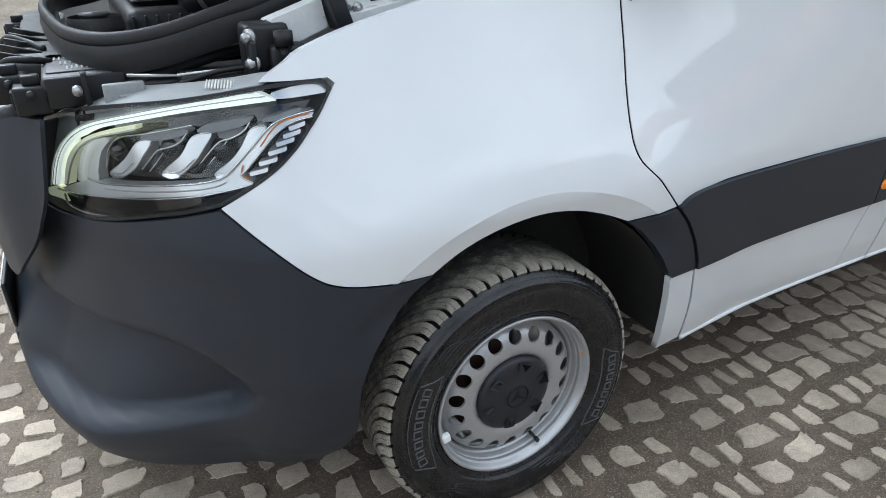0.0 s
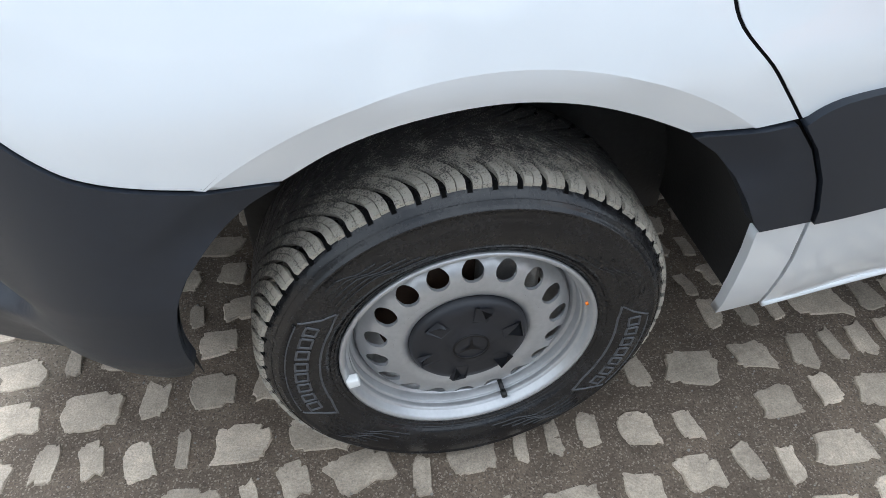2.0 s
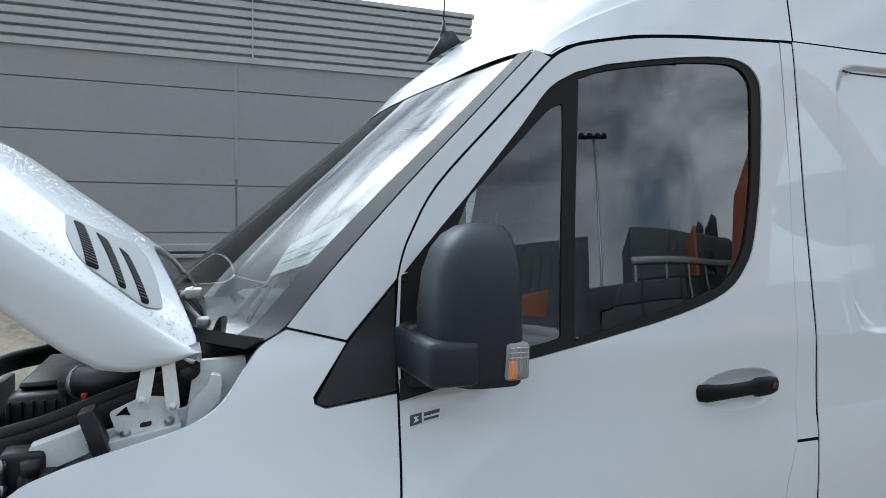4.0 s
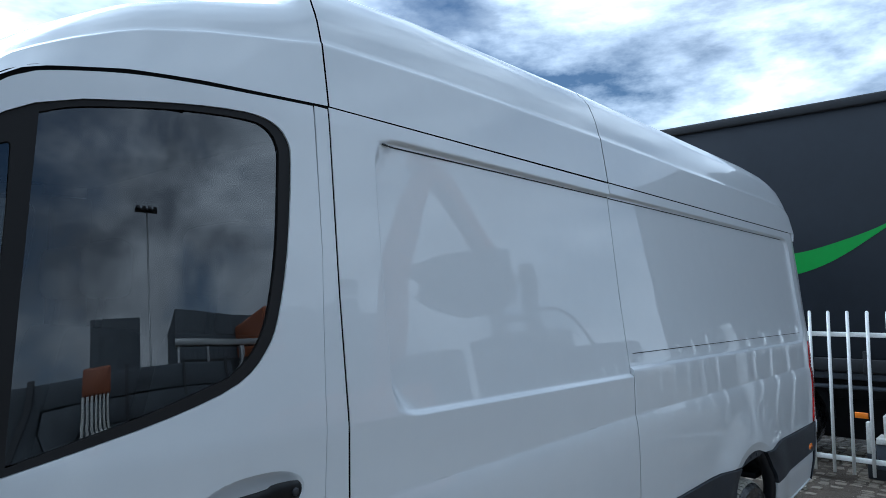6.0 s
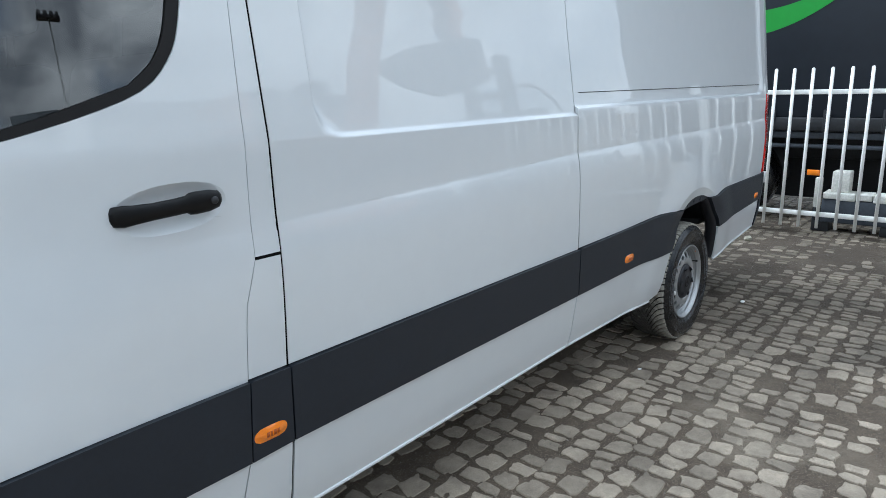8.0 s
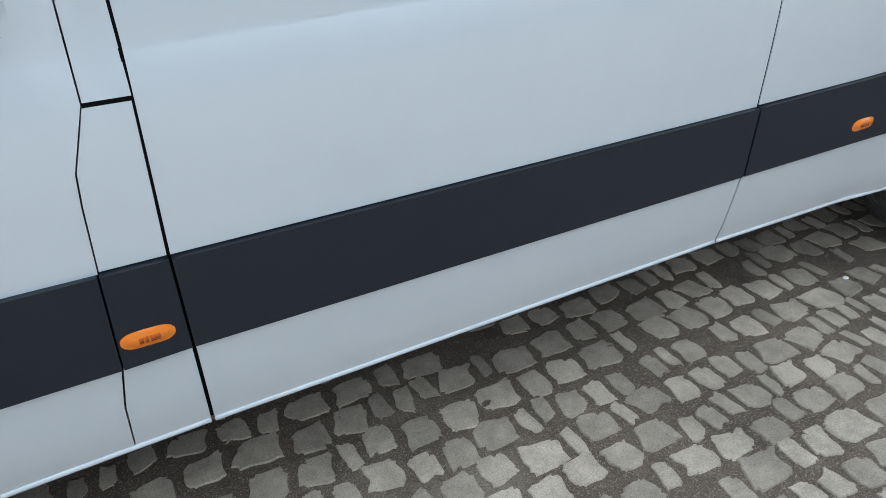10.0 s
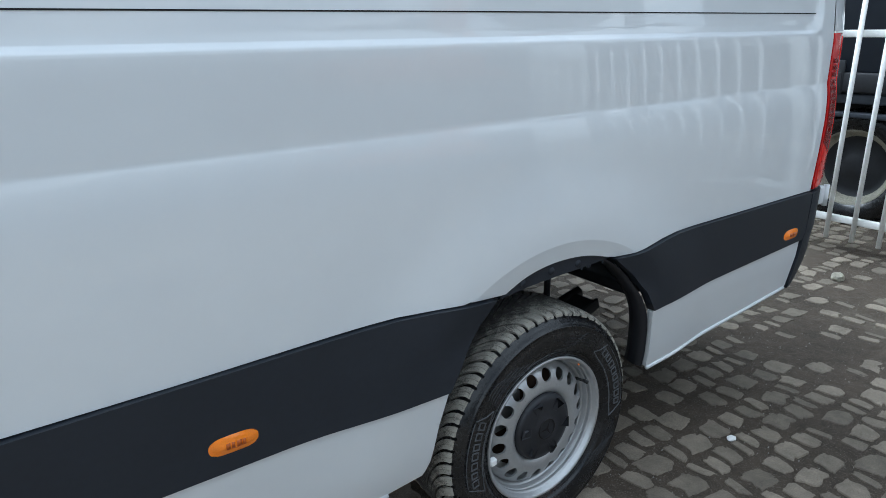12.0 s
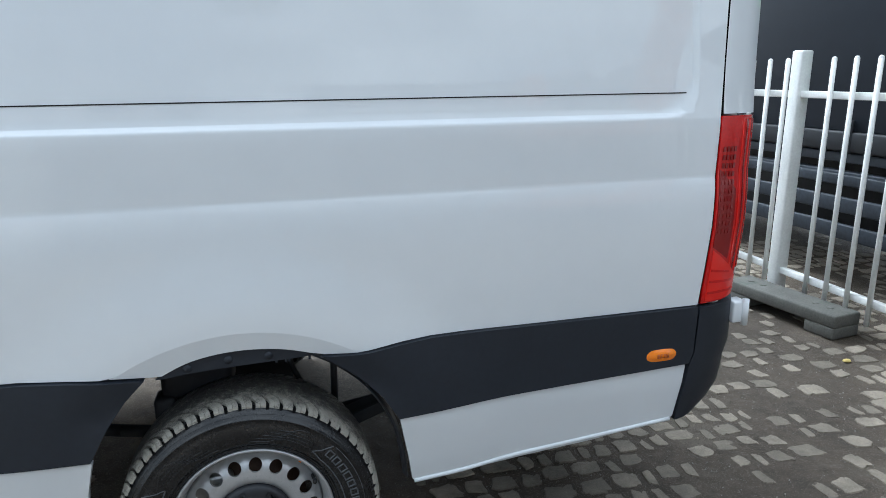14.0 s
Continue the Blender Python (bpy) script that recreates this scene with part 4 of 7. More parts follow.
def tail(u, v, o):
    """Lamp surface wrapping round the rear corner; u across, v height."""
    s_ = float(np.interp(v, [.85, 1.09, 1.414], [5.668, 5.692, 5.703]))
    p = S(5.66, v)
    x = s_ + .152 * math.sin(u * math.pi / 2) + o * math.sin(u * math.pi / 2)
    y = p[1] + .080 * (1 - math.cos(u * math.pi / 2)) - .004 - o * math.cos(u * math.pi / 2)
    return (x, y, v)


lamp = sheet("tail_lamp", [(0, .856), (1, .866), (1, 1.412), (0, 1.412)], tail, M_RED, van, "red rear lamp cluster", depth=.03, cell=.04)
sheet("lens_band", [(.05, .862), (.9, .868), (.6, .93), (.05, 1.02)], lambda u, v, o: tail(u, v, o + .002), M_REDLT, lamp, "", depth=.003, cell=.03)
sheet("lens_band", [(.03, 1.03), (.30, .99), (.30, 1.20), (.03, 1.26)], lambda u, v, o: tail(u, v, o + .002), M_REDDK, lamp, "", depth=.003, cell=.03)
for k in range(7):
    u = .36 + .085 * k
    sheet("lens_rib", [(u, .96), (u + .03, .95), (u + .03, 1.40), (u, 1.40)], lambda a, v, o: tail(a, v, o + .002), M_REDDK if k % 2 else M_REDLT, lamp, "", depth=.003, cell=.03)
for i in range(4):
    for j in range(11):
        u, v = .05 + .055 * i, 1.07 + .024 * j
        sheet("lens_cell", [(u, v), (u + .036, v), (u + .036, v + .015), (u, v + .015)], lambda a, b, o: tail(a, b, o + .0035), M_REDDK, lamp, "", depth=.002, cell=.05)
for k in range(3):
    sheet("lens_stripe", [(.06, .885 + .035 * k), (.62 - .12 * k, .885 + .030 * k), (.62 - .12 * k, .891 + .030 * k), (.06, .892 + .035 * k)], lambda a, b, o: tail(a, b, o + .0045), M_RED, lamp, "", depth=.002, cell=.05)
# rear bumper


def rbump(u, v, o):
    w = min(1.0, max(0.0, (v - .46) / .39))
    s_ = float(np.interp(v, [.46, .665, .70, .848], [5.623, 5.646, 5.660, 5.664]))
    p = S(5.6, v)
    ext = float(np.interp(v, [.46, .50, .56, .72, .85], [.11, .17, .20, .195, .185]))
    a = u * math.pi / 2
    return (s_ + (ext + o) * math.sin(a), p[1] - .013 + .14 * (1 - math.cos(a)) - o * math.cos(a), v)


sheet("rear_bumper", [(0, .466), (.5, .476), (1, .50), (1, .846), (0, .846)], rbump, M_CLAD, van, "grey plastic rear bumper corner", depth=.02, cell=.05)
part("rear_bumper", boxes((5.74, 5.83, .12, 1.9, .50, .64, .02), (5.74, 5.84, .12, 1.9, .64, .70, .01)), M_CLAD, van)
sheet("rear_bumper", [(0, .466), (.5, .476), (1, .50), (1, .846), (0, .846)], rbump, M_CLAD, van, "grey plastic rear bumper corner", depth=.02, cell=.08, mirror=Y_MID)


# side marker lamps
def marker(x, z):
    tag = spline([(x + .050 * math.copysign(abs(math.cos(a)) ** .55, math.cos(a)), z + .020 * math.copysign(abs(math.sin(a)) ** .8, math.sin(a))) for a in np.linspace(0, 2 * math.pi, 20, endpoint=False)], 2, True)
    bz = sheet("marker_lamp", tag, lambda u, v, o: S(u, v, .013 + .006 * ss(1.0, .5, math.hypot((u - x) / .050, (v - z) / .020)) + o), M_ORANGE, van, "amber oval side marker lamp", depth=.012, cell=.008)
    bm = bmesh.new()
    for i, (dx, w) in enumerate(((-.017, .008), (-.006, .006), (.004, .010), (.016, .006))):
        p = S(x + dx, z, .0195)
        box(bm, p[0], p[0] + w, p[1] - .0006, p[1] + .001, z - .007, z + .006, 0)
    part("lamp_insert", bm, M_ORANGEDK, bz)


for x, z in ((1.327, .668), (3.435, .679), (5.545, .705)):
    marker(x, z)

# door handle
hn = bmesh.new()
hpts = [(1.016, 1.242, .004, .010), (1.022, 1.244, .014, .0185), (1.042, 1.247, .020, .0205), (1.060, 1.247, .026, .0185), (1.10, 1.252, .032, .0165), (1.15, 1.259, .034, .0165), (1.178, 1.263, .034, .017), (1.186, 1.268, .035, .0215), (1.200, 1.270, .036, .0225), (1.235, 1.275, .036, .0215), (1.260, 1.278, .032, .0175), (1.270, 1.279, .024, .012), (1.274, 1.279, .016, .005)]
prev = None
for x, z, o, h in hpts:
    x = 1.012 + (x - 1.016) * .955
    h *= 1.12
    z = float(np.interp(x, [.99, 1.037, 1.086, 1.13, 1.16, 1.245], [1.268, 1.267, 1.270, 1.272, 1.275, 1.277]))
    p = S(x, 1.33, 0)
    ring = [hn.verts.new((x, p[1] - o + .010 * (1 - math.cos(a)), z + h * math.copysign(abs(math.sin(a)) ** .8, math.sin(a)))) for a in np.linspace(0, 2 * math.pi, 12, endpoint=False)]
    if prev:
        for k in range(12):
            hn.faces.new((prev[k], prev[(k + 1) % 12], ring[(k + 1) % 12], ring[k]))
    else:
        hn.faces.new(ring)
    prev = ring
hn.faces.new(prev)
handle = part("door_handle", hn, M_HANDLE, van, "black door handle with key lock")
bm = bmesh.new()
rings = lathe(bm, [(.0001, -.003), (.007, -.003), (.0085, -.001), (.0085, .004)], 20, Matrix.Translation((1.229, S(1.229, 1.33)[1] - .0365, 1.277)))
part("key_lock", bm, M_DARKMETAL, handle)

# sticker on the door
st = sheet("sticker", [(.289, 1.235), (.366, 1.250), (.373, 1.2765), (.292, 1.262)], lambda u, v, o: S(u, v, .0015 + o), M_PAPER, van, "small white dealer sticker", depth=.001, cell=.03)
sheet("print", [(.2905, 1.2375), (.318, 1.243), (.3195, 1.2645), (.293, 1.2595)], lambda u, v, o: S(u, v, .003 + o), M_INK, st, "", depth=.0005, cell=.03)
sheet("print", [(.298, 1.2435), (.312, 1.249), (.306, 1.254), (.314, 1.258), (.300, 1.2565), (.304, 1.250)], lambda u, v, o: S(u, v, .0036 + o), M_PAPER, st, "", depth=.0003, cell=.03)
sheet("print", [(.324, 1.256), (.360, 1.2625), (.362, 1.270), (.325, 1.2635)], lambda u, v, o: S(u, v, .003 + o), M_INK, st, "", depth=.0005, cell=.03)
sheet("print", [(.323, 1.247), (.357, 1.2525), (.358, 1.2575), (.324, 1.252)], lambda u, v, o: S(u, v, .003 + o), M_INK, st, "", depth=.0005, cell=.03)

# ---- front bumper and lamp ----
lamp_low = spline([(-.63, .953), (-.775, .918), (-.92, .890), (-1.06, .875), (-1.15, .872), (-1.20, .880)], 4)
bump = [(-.254, .770)] + [(p[0], p[1] - .004) for p in SEAM[:-1][::-1]] + lamp_low + [(S_MID + .02, .88), (S_MID + .02, .37)] + spline([(-1.25, .378), (-1.10, .388), (-.984, .372), (-.881, .338), (-.771, .312), (-.66, .316), (-.578, .336), (-.50, .356)], 3) + spline([(-.445, .385), (-.424, .435), (-.423, .507), (-.413, .576), (-.391, .636), (-.364, .677), (-.332, .712), (-.291, .748)], 3)


def bump_surf(u, v, o):
    k = ss(-.57, -.72, u) * ss(-1.42, -1.2, u)
    up = float(np.interp(u, [-1.3, -1.1, -.95, -.80, -.70, -.64, -.58], [.64, .655, .665, .675, .655, .62, .585]))
    lo = float(np.interp(u, [-1.3, -1.1, -.95, -.80, -.70, -.64, -.58], [.42, .43, .445, .470, .500, .530, .570]))
    d = -.050 * k * ss(lo - .004, lo + .024, v) * ss(up + .006, up - .045, v) + .014 * k * ss(up - .02, up + .012, v) * ss(up + .15, up + .012, v) + .008 * k * ss(lo + .004, lo - .012, v) * ss(lo - .10, lo - .02, v)
    low = .06 * ss(.50, .28, v) * ss(-.95, -.5, u) - .20 * ss(.72, .38, v) * ss(-.66, -1.0, u)
    return S(u, v, d + o + .004 - low * .7)


sheet("front_bumper", bump, bump_surf, M_BUMPER, van, "dark grey moulded plastic front bumper", depth=.03, cell=.010)
sheet("front_bumper", bump, bump_surf, M_BUMPER, van, "dark grey moulded plastic front bumper", depth=.03, cell=.06, mirror=Y_MID)
# grille between the lamps, with its surround
gs = spline([(-1.010, 1.075), (-1.012, 1.02), (-1.018, .95), (-1.040, .895), (-1.085, .825), (-1.150, .760), (-1.215, .709), (-1.27, .683), (-1.36, .665)], 3) + [(S_MID + .02, .655), (S_MID + .02, .99), (-1.36, 1.01), (-1.20, 1.045), (-1.10, 1.07)]


def grille_surf(u, v, o):
    return S(u, v, .048 + .030 * ss(-1.02, -1.20, u) + o)


sheet("grille_surround", gs, grille_surf, M_BUMPER, van, "dark grey grille surround", depth=.008, cell=.025)
sheet("grille_surround", gs, grille_surf, M_BUMPER, van, "dark grey grille surround", depth=.008, cell=.08, mirror=Y_MID)
for k in range(4):
    part("grille_slat", boxes((-.985, -.96, .66, 1.36, .72 + .08 * k, .745 + .08 * k, .006)), M_BLACK, van)

plate_ = part("number_plate", boxes((-1.066, -1.061, .765, 1.255, .475, .585, .002)), M_DULLW, van, "blank white number plate")
part("plate_holder", boxes((-1.061, -1.050, .755, 1.265, .465, .592, .004), (-1.058, -1.040, .73, 1.29, .385, .465, .006), (-1.054, -1.046, .745, .775, .34, .385, .002)), M_BLACK, van)
for k in range(6):
    part("plate_mark", boxes((-1.0675, -1.0657, .82 + .065 * k, .86 + .065 * k, .495, .555, .0004)), M_INK, plate_)

# headlamp
HL = spline([(-.394, 1.136), (-.437, 1.084), (-.50, 1.033), (-.547, 1.001), (-.63, .959)], 3) + spline([(-.70, .940), (-.775, .924), (-.92, .890), (-1.06, .872), (-1.15, .872), (-1.20, .880)], 3) + spline([(-1.212, .887), (-1.172, .937), (-1.138, 1.003), (-1.112, 1.055)], 3) + spline([(-1.0, 1.087), (-.86, 1.112), (-.72, 1.130), (-.556, 1.151), (-.435, 1.157), (-.405, 1.151)], 3)
hl = sheet("headlamp", HL, lambda u, v, o: S(u, v, -.060 + o), M_GLOSSBLK, van, "clear headlamp with chrome reflectors and lit daytime strip", depth=.02, cell=.03)
sheet("lamp_rim", keyhole(HL, shrink(HL, .0065)), lambda u, v, o: S(u, v, -.001 + o), M_BLACK, hl, "", depth=.055, cell=.03)
sheet("lens", shrink(HL, .003), lambda u, v, o: S(u, v, .002 + o), M_LENS, hl, "clear plastic lens", depth=0, cell=.03)


def hlp(name, poly, out, material, depth=.012, label="", dome=0.0):
    """A piece inside the lamp, proud of its back; dome raises its middle."""
    c = np.mean(np.array(poly), axis=0)
    r = max(math.hypot(p[0] - c[0], p[1] - c[1]) for p in poly)
    return sheet(name, poly, lambda u, v, o: S(u, v, out + dome * (1 - min(1.0, math.hypot(u - c[0], v - c[1]) / r) ** 2) + o), material, hl, label, depth, .012)


def edge_line(pts, out, r=.0016, material=None):
    """A thin bright edge along a lamp part."""
    return tube("reflector_edge", [S(u, v, out) for u, v in pts], r, material or M_CHROME, hl, "", 6)


drl_o = spline([(-1.14, .909), (-1.118, .95), (-1.078, .998), (-1.023, 1.036), (-.953, 1.066), (-.848, 1.093), (-.72, 1.12), (-.611, 1.137), (-.562, 1.141)], 4)
drl_i = spline([(-1.101, .918), (-1.082, .958), (-1.051, .998), (-1.002, 1.031), (-.937, 1.056), (-.835, 1.081), (-.709, 1.106), (-.59, 1.120), (-.515, 1.125)], 4)
# grey upper and front bezel, lit strip with its inner twin
hlp("bezel", drl_o[8:] + [(-.56, 1.146), (-.72, 1.124), (-.86, 1.106), (-1.0, 1.081), (-1.10, 1.052), (-1.05, 1.02)], -.022, M_GREYLENS, .02)
hlp("bezel", [(-1.205, .889), (-1.165, .937), (-1.130, 1.003), (-1.105, 1.050), (-1.03, 1.034), (-1.078, .998), (-1.118, .95), (-1.14, .909)], -.026, M_GREYLENS, .02)
hlp("daylight_glow", drl_o + drl_i[::-1], -.014, M_DRL, .02, "lit white daytime running strip")
edge_line(drl_o, -.010, .0022, M_SATIN)
edge_line([((a[0] + b[0]) / 2, (a[1] + b[1]) / 2) for a, b in zip(drl_o, drl_i)], -.012, .0012, M_SATIN)
d2_o = spline([(-1.089, .921), (-1.071, .96), (-1.045, .993), (-1.0, 1.024), (-.934, 1.05), (-.822, 1.077)], 4)
d2_i = spline([(-1.067, .926), (-1.044, .966), (-1.016, .999), (-.984, 1.021), (-.929, 1.043), (-.823, 1.069)], 4)
hlp("daylight_glow", d2_o + d2_i[::-1], -.018, M_DRLWARM, .015, "warm inner light guide")
# glowing corner piece: spilled light of the strip, not a lamp of its own
hlp("daylight_glow", [(-1.200, .886), (-1.165, .880), (-1.108, .888), (-1.074, .889), (-1.088, .912), (-1.114, .914)], -.014, M_DRLWARM, .012, "glowing corner as spilled light of the daytime strip")
edge_line(d2_i, -.016, .002, M_SATIN)
hlp("bezel", spline([(-.525, 1.138), (-.472, 1.146), (-.414, 1.148), (-.399, 1.143), (-.403, 1.134), (-.414, 1.130), (-.50, 1.128), (-.518, 1.130)], 3, True), -.010, M_SATIN, .015)
hlp("reflector_side", spline([(-1.033, .94), (-1.011, .983), (-.985, 1.016), (-.941, 1.037), (-.901, 1.041), (-.928, 1.015), (-.942, .977), (-.95, .955)], 3, True), -.022, M_SATIN, .02, "", .004)
# bright hook that frames the bowls and the turn bars
hook = spline([(-.968, .959), (-.921, .959), (-.844, .968), (-.745, .981), (-.672, .992), (-.632, 1.003), (-.609, 1.020), (-.575, 1.051), (-.531, 1.086), (-.484, 1.099), (-.430, 1.104)], 4)
hook_b = spline([(-.434, 1.094), (-.482, 1.089), (-.520, 1.074), (-.552, 1.048), (-.582, 1.019), (-.596, 1.007), (-.583, .999), (-.574, .995), (-.585, .990), (-.633, .979), (-.696, .966), (-.848, .942), (-.998, .921), (-1.110, .908)], 4)
hlp("chrome_hook", hook + hook_b, -.016, M_SATIN, .025)
edge_line([(p[0], p[1] - .011) for p in hook[4:22]], -.0145, .0012, M_GREYLENS)
edge_line(hook, -.013, .0022)
edge_line(hook_b[:26], -.013, .0018)
edge_line(hook_b[26:], -.013, .0020)
edge_line([(-.440, 1.100), (-.497, 1.094), (-.528, 1.081), (-.556, 1.054)], -.0125, .0011, M_ORANGE)
edge_line([(-.592, 1.024), (-.594, 1.010), (-.578, 1.000)], -.0125, .0011, M_ORANGE)
for k, (u0, v0) in enumerate(((-.582, 1.007), (-.563, 1.023), (-.543, 1.039), (-.525, 1.053), (-.509, 1.065), (-.494, 1.077))):
    w_ = .038 + .0015 * k
    hlp("indicator_bar", fillet([(u0, v0 + .004), (u0 + w_, v0 + .011), (u0 + w_ - .002, v0 + .004), (u0 + .002, v0 - .003)], .002, 3), -.018, M_SATIN, .02)
# dark bowls with slanted bright blades
BLADES = (
    [(-.916, .977), (-.871, 1.006), (-.832, 1.043), (-.798, 1.048), (-.814, 1.025), (-.843, .995), (-.874, .977), (-.904, .972)],
    [(-.771, .997), (-.727, 1.030), (-.701, 1.063), (-.662, 1.070), (-.677, 1.046), (-.699, 1.020), (-.733, .995), (-.760, .990)],
    [(-.656, 1.002), (-.619, 1.028), (-.597, 1.051), (-.577, 1.078), (-.545, 1.080), (-.563, 1.053), (-.596, 1.019), (-.628, 1.003)])
for k, shape in enumerate(BLADES):
    (u0, v0), (u1, v1) = shape[0], shape[3]
    blade = spline(shape, 3, True)
    hlp("reflector", blade, -.030, M_SATIN, .03, "", .004)
    edge_line(blade + blade[:1], -.028, .0013)
    # bright lip round the foot of the blade, stepped edge of the next bowl
    edge_line(spline([(u0 + .006, v0 + .002), (u0 + .042, v0 + .006), (u0 + .076, v0 + .030)], 4), -.024, .0015)
    hlp("spoon", spline([(u0 + .004, v0 - .002), (u0 + .018, v0 - .008), (u0 + .042, v0 - .003), (u0 + .030, v0 + .003)], 3, True), -.024, M_CHROME, .01)
    if k < 2:
        edge_line([(u1 - .027, v1 - .053), (u1 + .013, v1 - .016), (u1 + .042, v1 - .007), (u1 + .067, v1 + .004), (u1 + .082, v1 + .019)], -.030, .0015)
        edge_line([(u1 - .012, v1 - .056), (u1 + .020, v1 - .024), (u1 + .032, v1 - .010)], -.034, .0012)
        hlp("bowl_wall", [(u1 + .013, v1 - .016), (u1 + .042, v1 - .007), (u1 + .067, v1 + .004), (u1 + .050, v1 + .012), (u1 + .004, v1 + .002)], -.040, M_GREYBOWL, .01)
    hlp("reflector", spline([(u1 - .032, v1 + .002), (u1 - .010, v1 + .014), (u1 + .066, v1 + .026), (u1 + .084, v1 + .021), (u1 + .052, v1 + .009), (u1 - .008, v1 + .000)] if k < 2 else [(-.555, 1.091), (-.531, 1.097), (-.472, 1.106), (-.448, 1.104), (-.483, 1.094), (-.539, 1.088)], 3, True), -.032, M_GREYBOWL, .02, "", .003)
    bm = bmesh.new()
    bmesh.ops.create_uvsphere(bm, u_segments=20, v_segments=12, radius=.023, matrix=Matrix.Translation(S(u0 + .006, v0 + .036, -.052)))
    part("projector", bm, M_GLOSSBLK, hl)
edge_line(spline([(-.925, .985), (-.914, 1.022), (-.878, 1.046), (-.81, 1.060), (-.70, 1.083)], 3), -.026, .0014)
# dark lower band and the clear edge below it
hlp("lower_band", [(-1.067, .909), (-1.049, .892), (-.957, .896), (-.833, .919), (-.71, .946), (-.675, .957), (-.674, .971), (-.813, .950), (-.968, .924)], -.012, M_GLOSSBLK, .02)
edge_line([(-1.075, .906), (-1.055, .886), (-.957, .890), (-.833, .912), (-.71, .939)], -.011, .002, M_GREYLENS)

# ---- wheels ----
N_HOLES = 18


def tyre_mesh(bm):
    prof = [(.214, .030), (.2185, .014), (.2225, .006), (.226, .004), (.232, .0), (.240, -.003), (.241, -.0055), (.250, -.009), (.275, -.014), (.300, -.013), (.312, -.0090), (.313, -.0105), (.316, -.0095), (.317, -.0070), (.322, -.004), (.330, .003), (.338, .012), (.343, .021), (.3445, .03), (.3465, .117), (.3445, .205), (.343, .211), (.336, .222), (.325, .234), (.300, .248), (.270, .247), (.235, .236), (.205, .22)]
    lathe(bm, prof, 120)


N_BLOCKS = 60


def tread_path(y):
    """Radius of the tread and the sweep of its grooves at y across the tyre."""
    q = max(0.0, (y - .012) / .106)
    return float(np.interp(y, [.012, .02, .035, .06, .12], [.3440, .3490, .3535, .3555, .357])), .36 * q ** 1.55 - .03 * math.sin(q * math.pi), q


def tread_mesh():
    """Directional tread: sweeping blocks on both halves, each split by fine sipes."""
    vs, fs = [], []
    rng_ = random.Random(3)
    for half in (0, 1):
        for k in range(N_BLOCKS):
            base = 2 * math.pi * (k + .5 * half) / N_BLOCKS
            cuts_ = [.012 + .106 * (j + (rng_.uniform(-.18, .18) if 0 < j < 6 else 0)) / 6 for j in range(7)]
            for row in range(6):
                for w0, w1 in ((-.405, -.012), (.012, .405)):
                    b = len(vs)
                    jig = rng_.uniform(-.0006, .0006)
                    for y in np.linspace(cuts_[row] + jig, cuts_[row + 1] - .0010 + jig, 3):
                        rt, sweep, q = tread_path(y)
                        yy = y if half == 0 else .235 - y
                        nar = .97 - .06 * (1 - q)
                        for a, r in ((w0 * nar, rt - .011), (w0 * nar + .006, rt), (w1 * nar - .006, rt), (w1 * nar, rt - .011)):
                            th = base - sweep + a * 2 * math.pi / N_BLOCKS
                            vs.append((r * math.sin(th), yy, r * math.cos(th)))
                    for i in range(2):
                        for j in range(3):
                            fs.append((b + i * 4 + j, b + i * 4 + j + 1, b + (i + 1) * 4 + j + 1, b + (i + 1) * 4 + j))
                    fs.append((b, b + 1, b + 2, b + 3))
                    fs.append((b + 8, b + 9, b + 10, b + 11))
    return vs, fs


def notch_mesh():
    """Wedge-shaped ends of the grooves on the shoulder."""
    vs, fs = [], []
    for k in range(N_BLOCKS):
        c = 2 * math.pi * (k + .5) / N_BLOCKS
        b = len(vs)
        for dr, y, w in ((.3432, .0195, .0022), (.3395, .0135, .0030), (.3355, .0085, .0038)):
            for sg in (-1, 1):
                a = c + sg * w / dr
                vs.append(((dr + .0006) * math.sin(a), y - .0010, (dr + .0006) * math.cos(a)))
        fs += [(b, b + 1, b + 3, b + 2), (b + 2, b + 3, b + 5, b + 4)]
    return vs, fs


def arc_bar(bm, r0, r1, a0, a1, d0, n=8):
    """A raised curved bar on the tyre wall, angles in degrees clockwise from the top."""
    rows = []
    for i in range(n + 1):
        a = radians(a0 + (a1 - a0) * i / n)
        rows.append([bm.verts.new((r * math.sin(a), d, r * math.cos(a))) for r, d in ((r0, d0 + .003), (r0 + .001, d0), (r1 - .001, d0), (r1, d0 + .003))])
    for a, b in zip(rows, rows[1:]):
        for k in range(3):
            bm.faces.new((a[k], a[k + 1], b[k + 1], b[k]))


def wall_depth(r):
    return float(np.interp(r, [.225, .232, .250, .275, .300, .312, .322], [.004, 0, -.009, -.014, -.013, -.009, -.004]))


def path_bar(bm, pts, w, lift=.0022):
    """A raised line on the tyre wall through (radius, degrees clockwise from the top)."""
    P = np.array([(r * math.sin(radians(a)), r * math.cos(radians(a))) for r, a in pts])
    T_ = np.gradient(P, axis=0)
    T_ /= np.linalg.norm(T_, axis=1)[:, None] + 1e-9
    N_ = np.stack([-T_[:, 1], T_[:, 0]], 1)
    rows = []
    for p, n in zip(P, N_):
        row = []
        for o, h in ((-.5, 0), (-.32, 1), (.32, 1), (.5, 0)):
            x, z = p + n * w * o
            row.append(bm.verts.new((x, wall_depth(math.hypot(x, z)) + .0006 - lift * h, z)))
        rows.append(row)
    for a, b in zip(rows, rows[1:]):
        for k in range(3):
            bm.faces.new((a[k], a[k + 1], b[k + 1], b[k]))


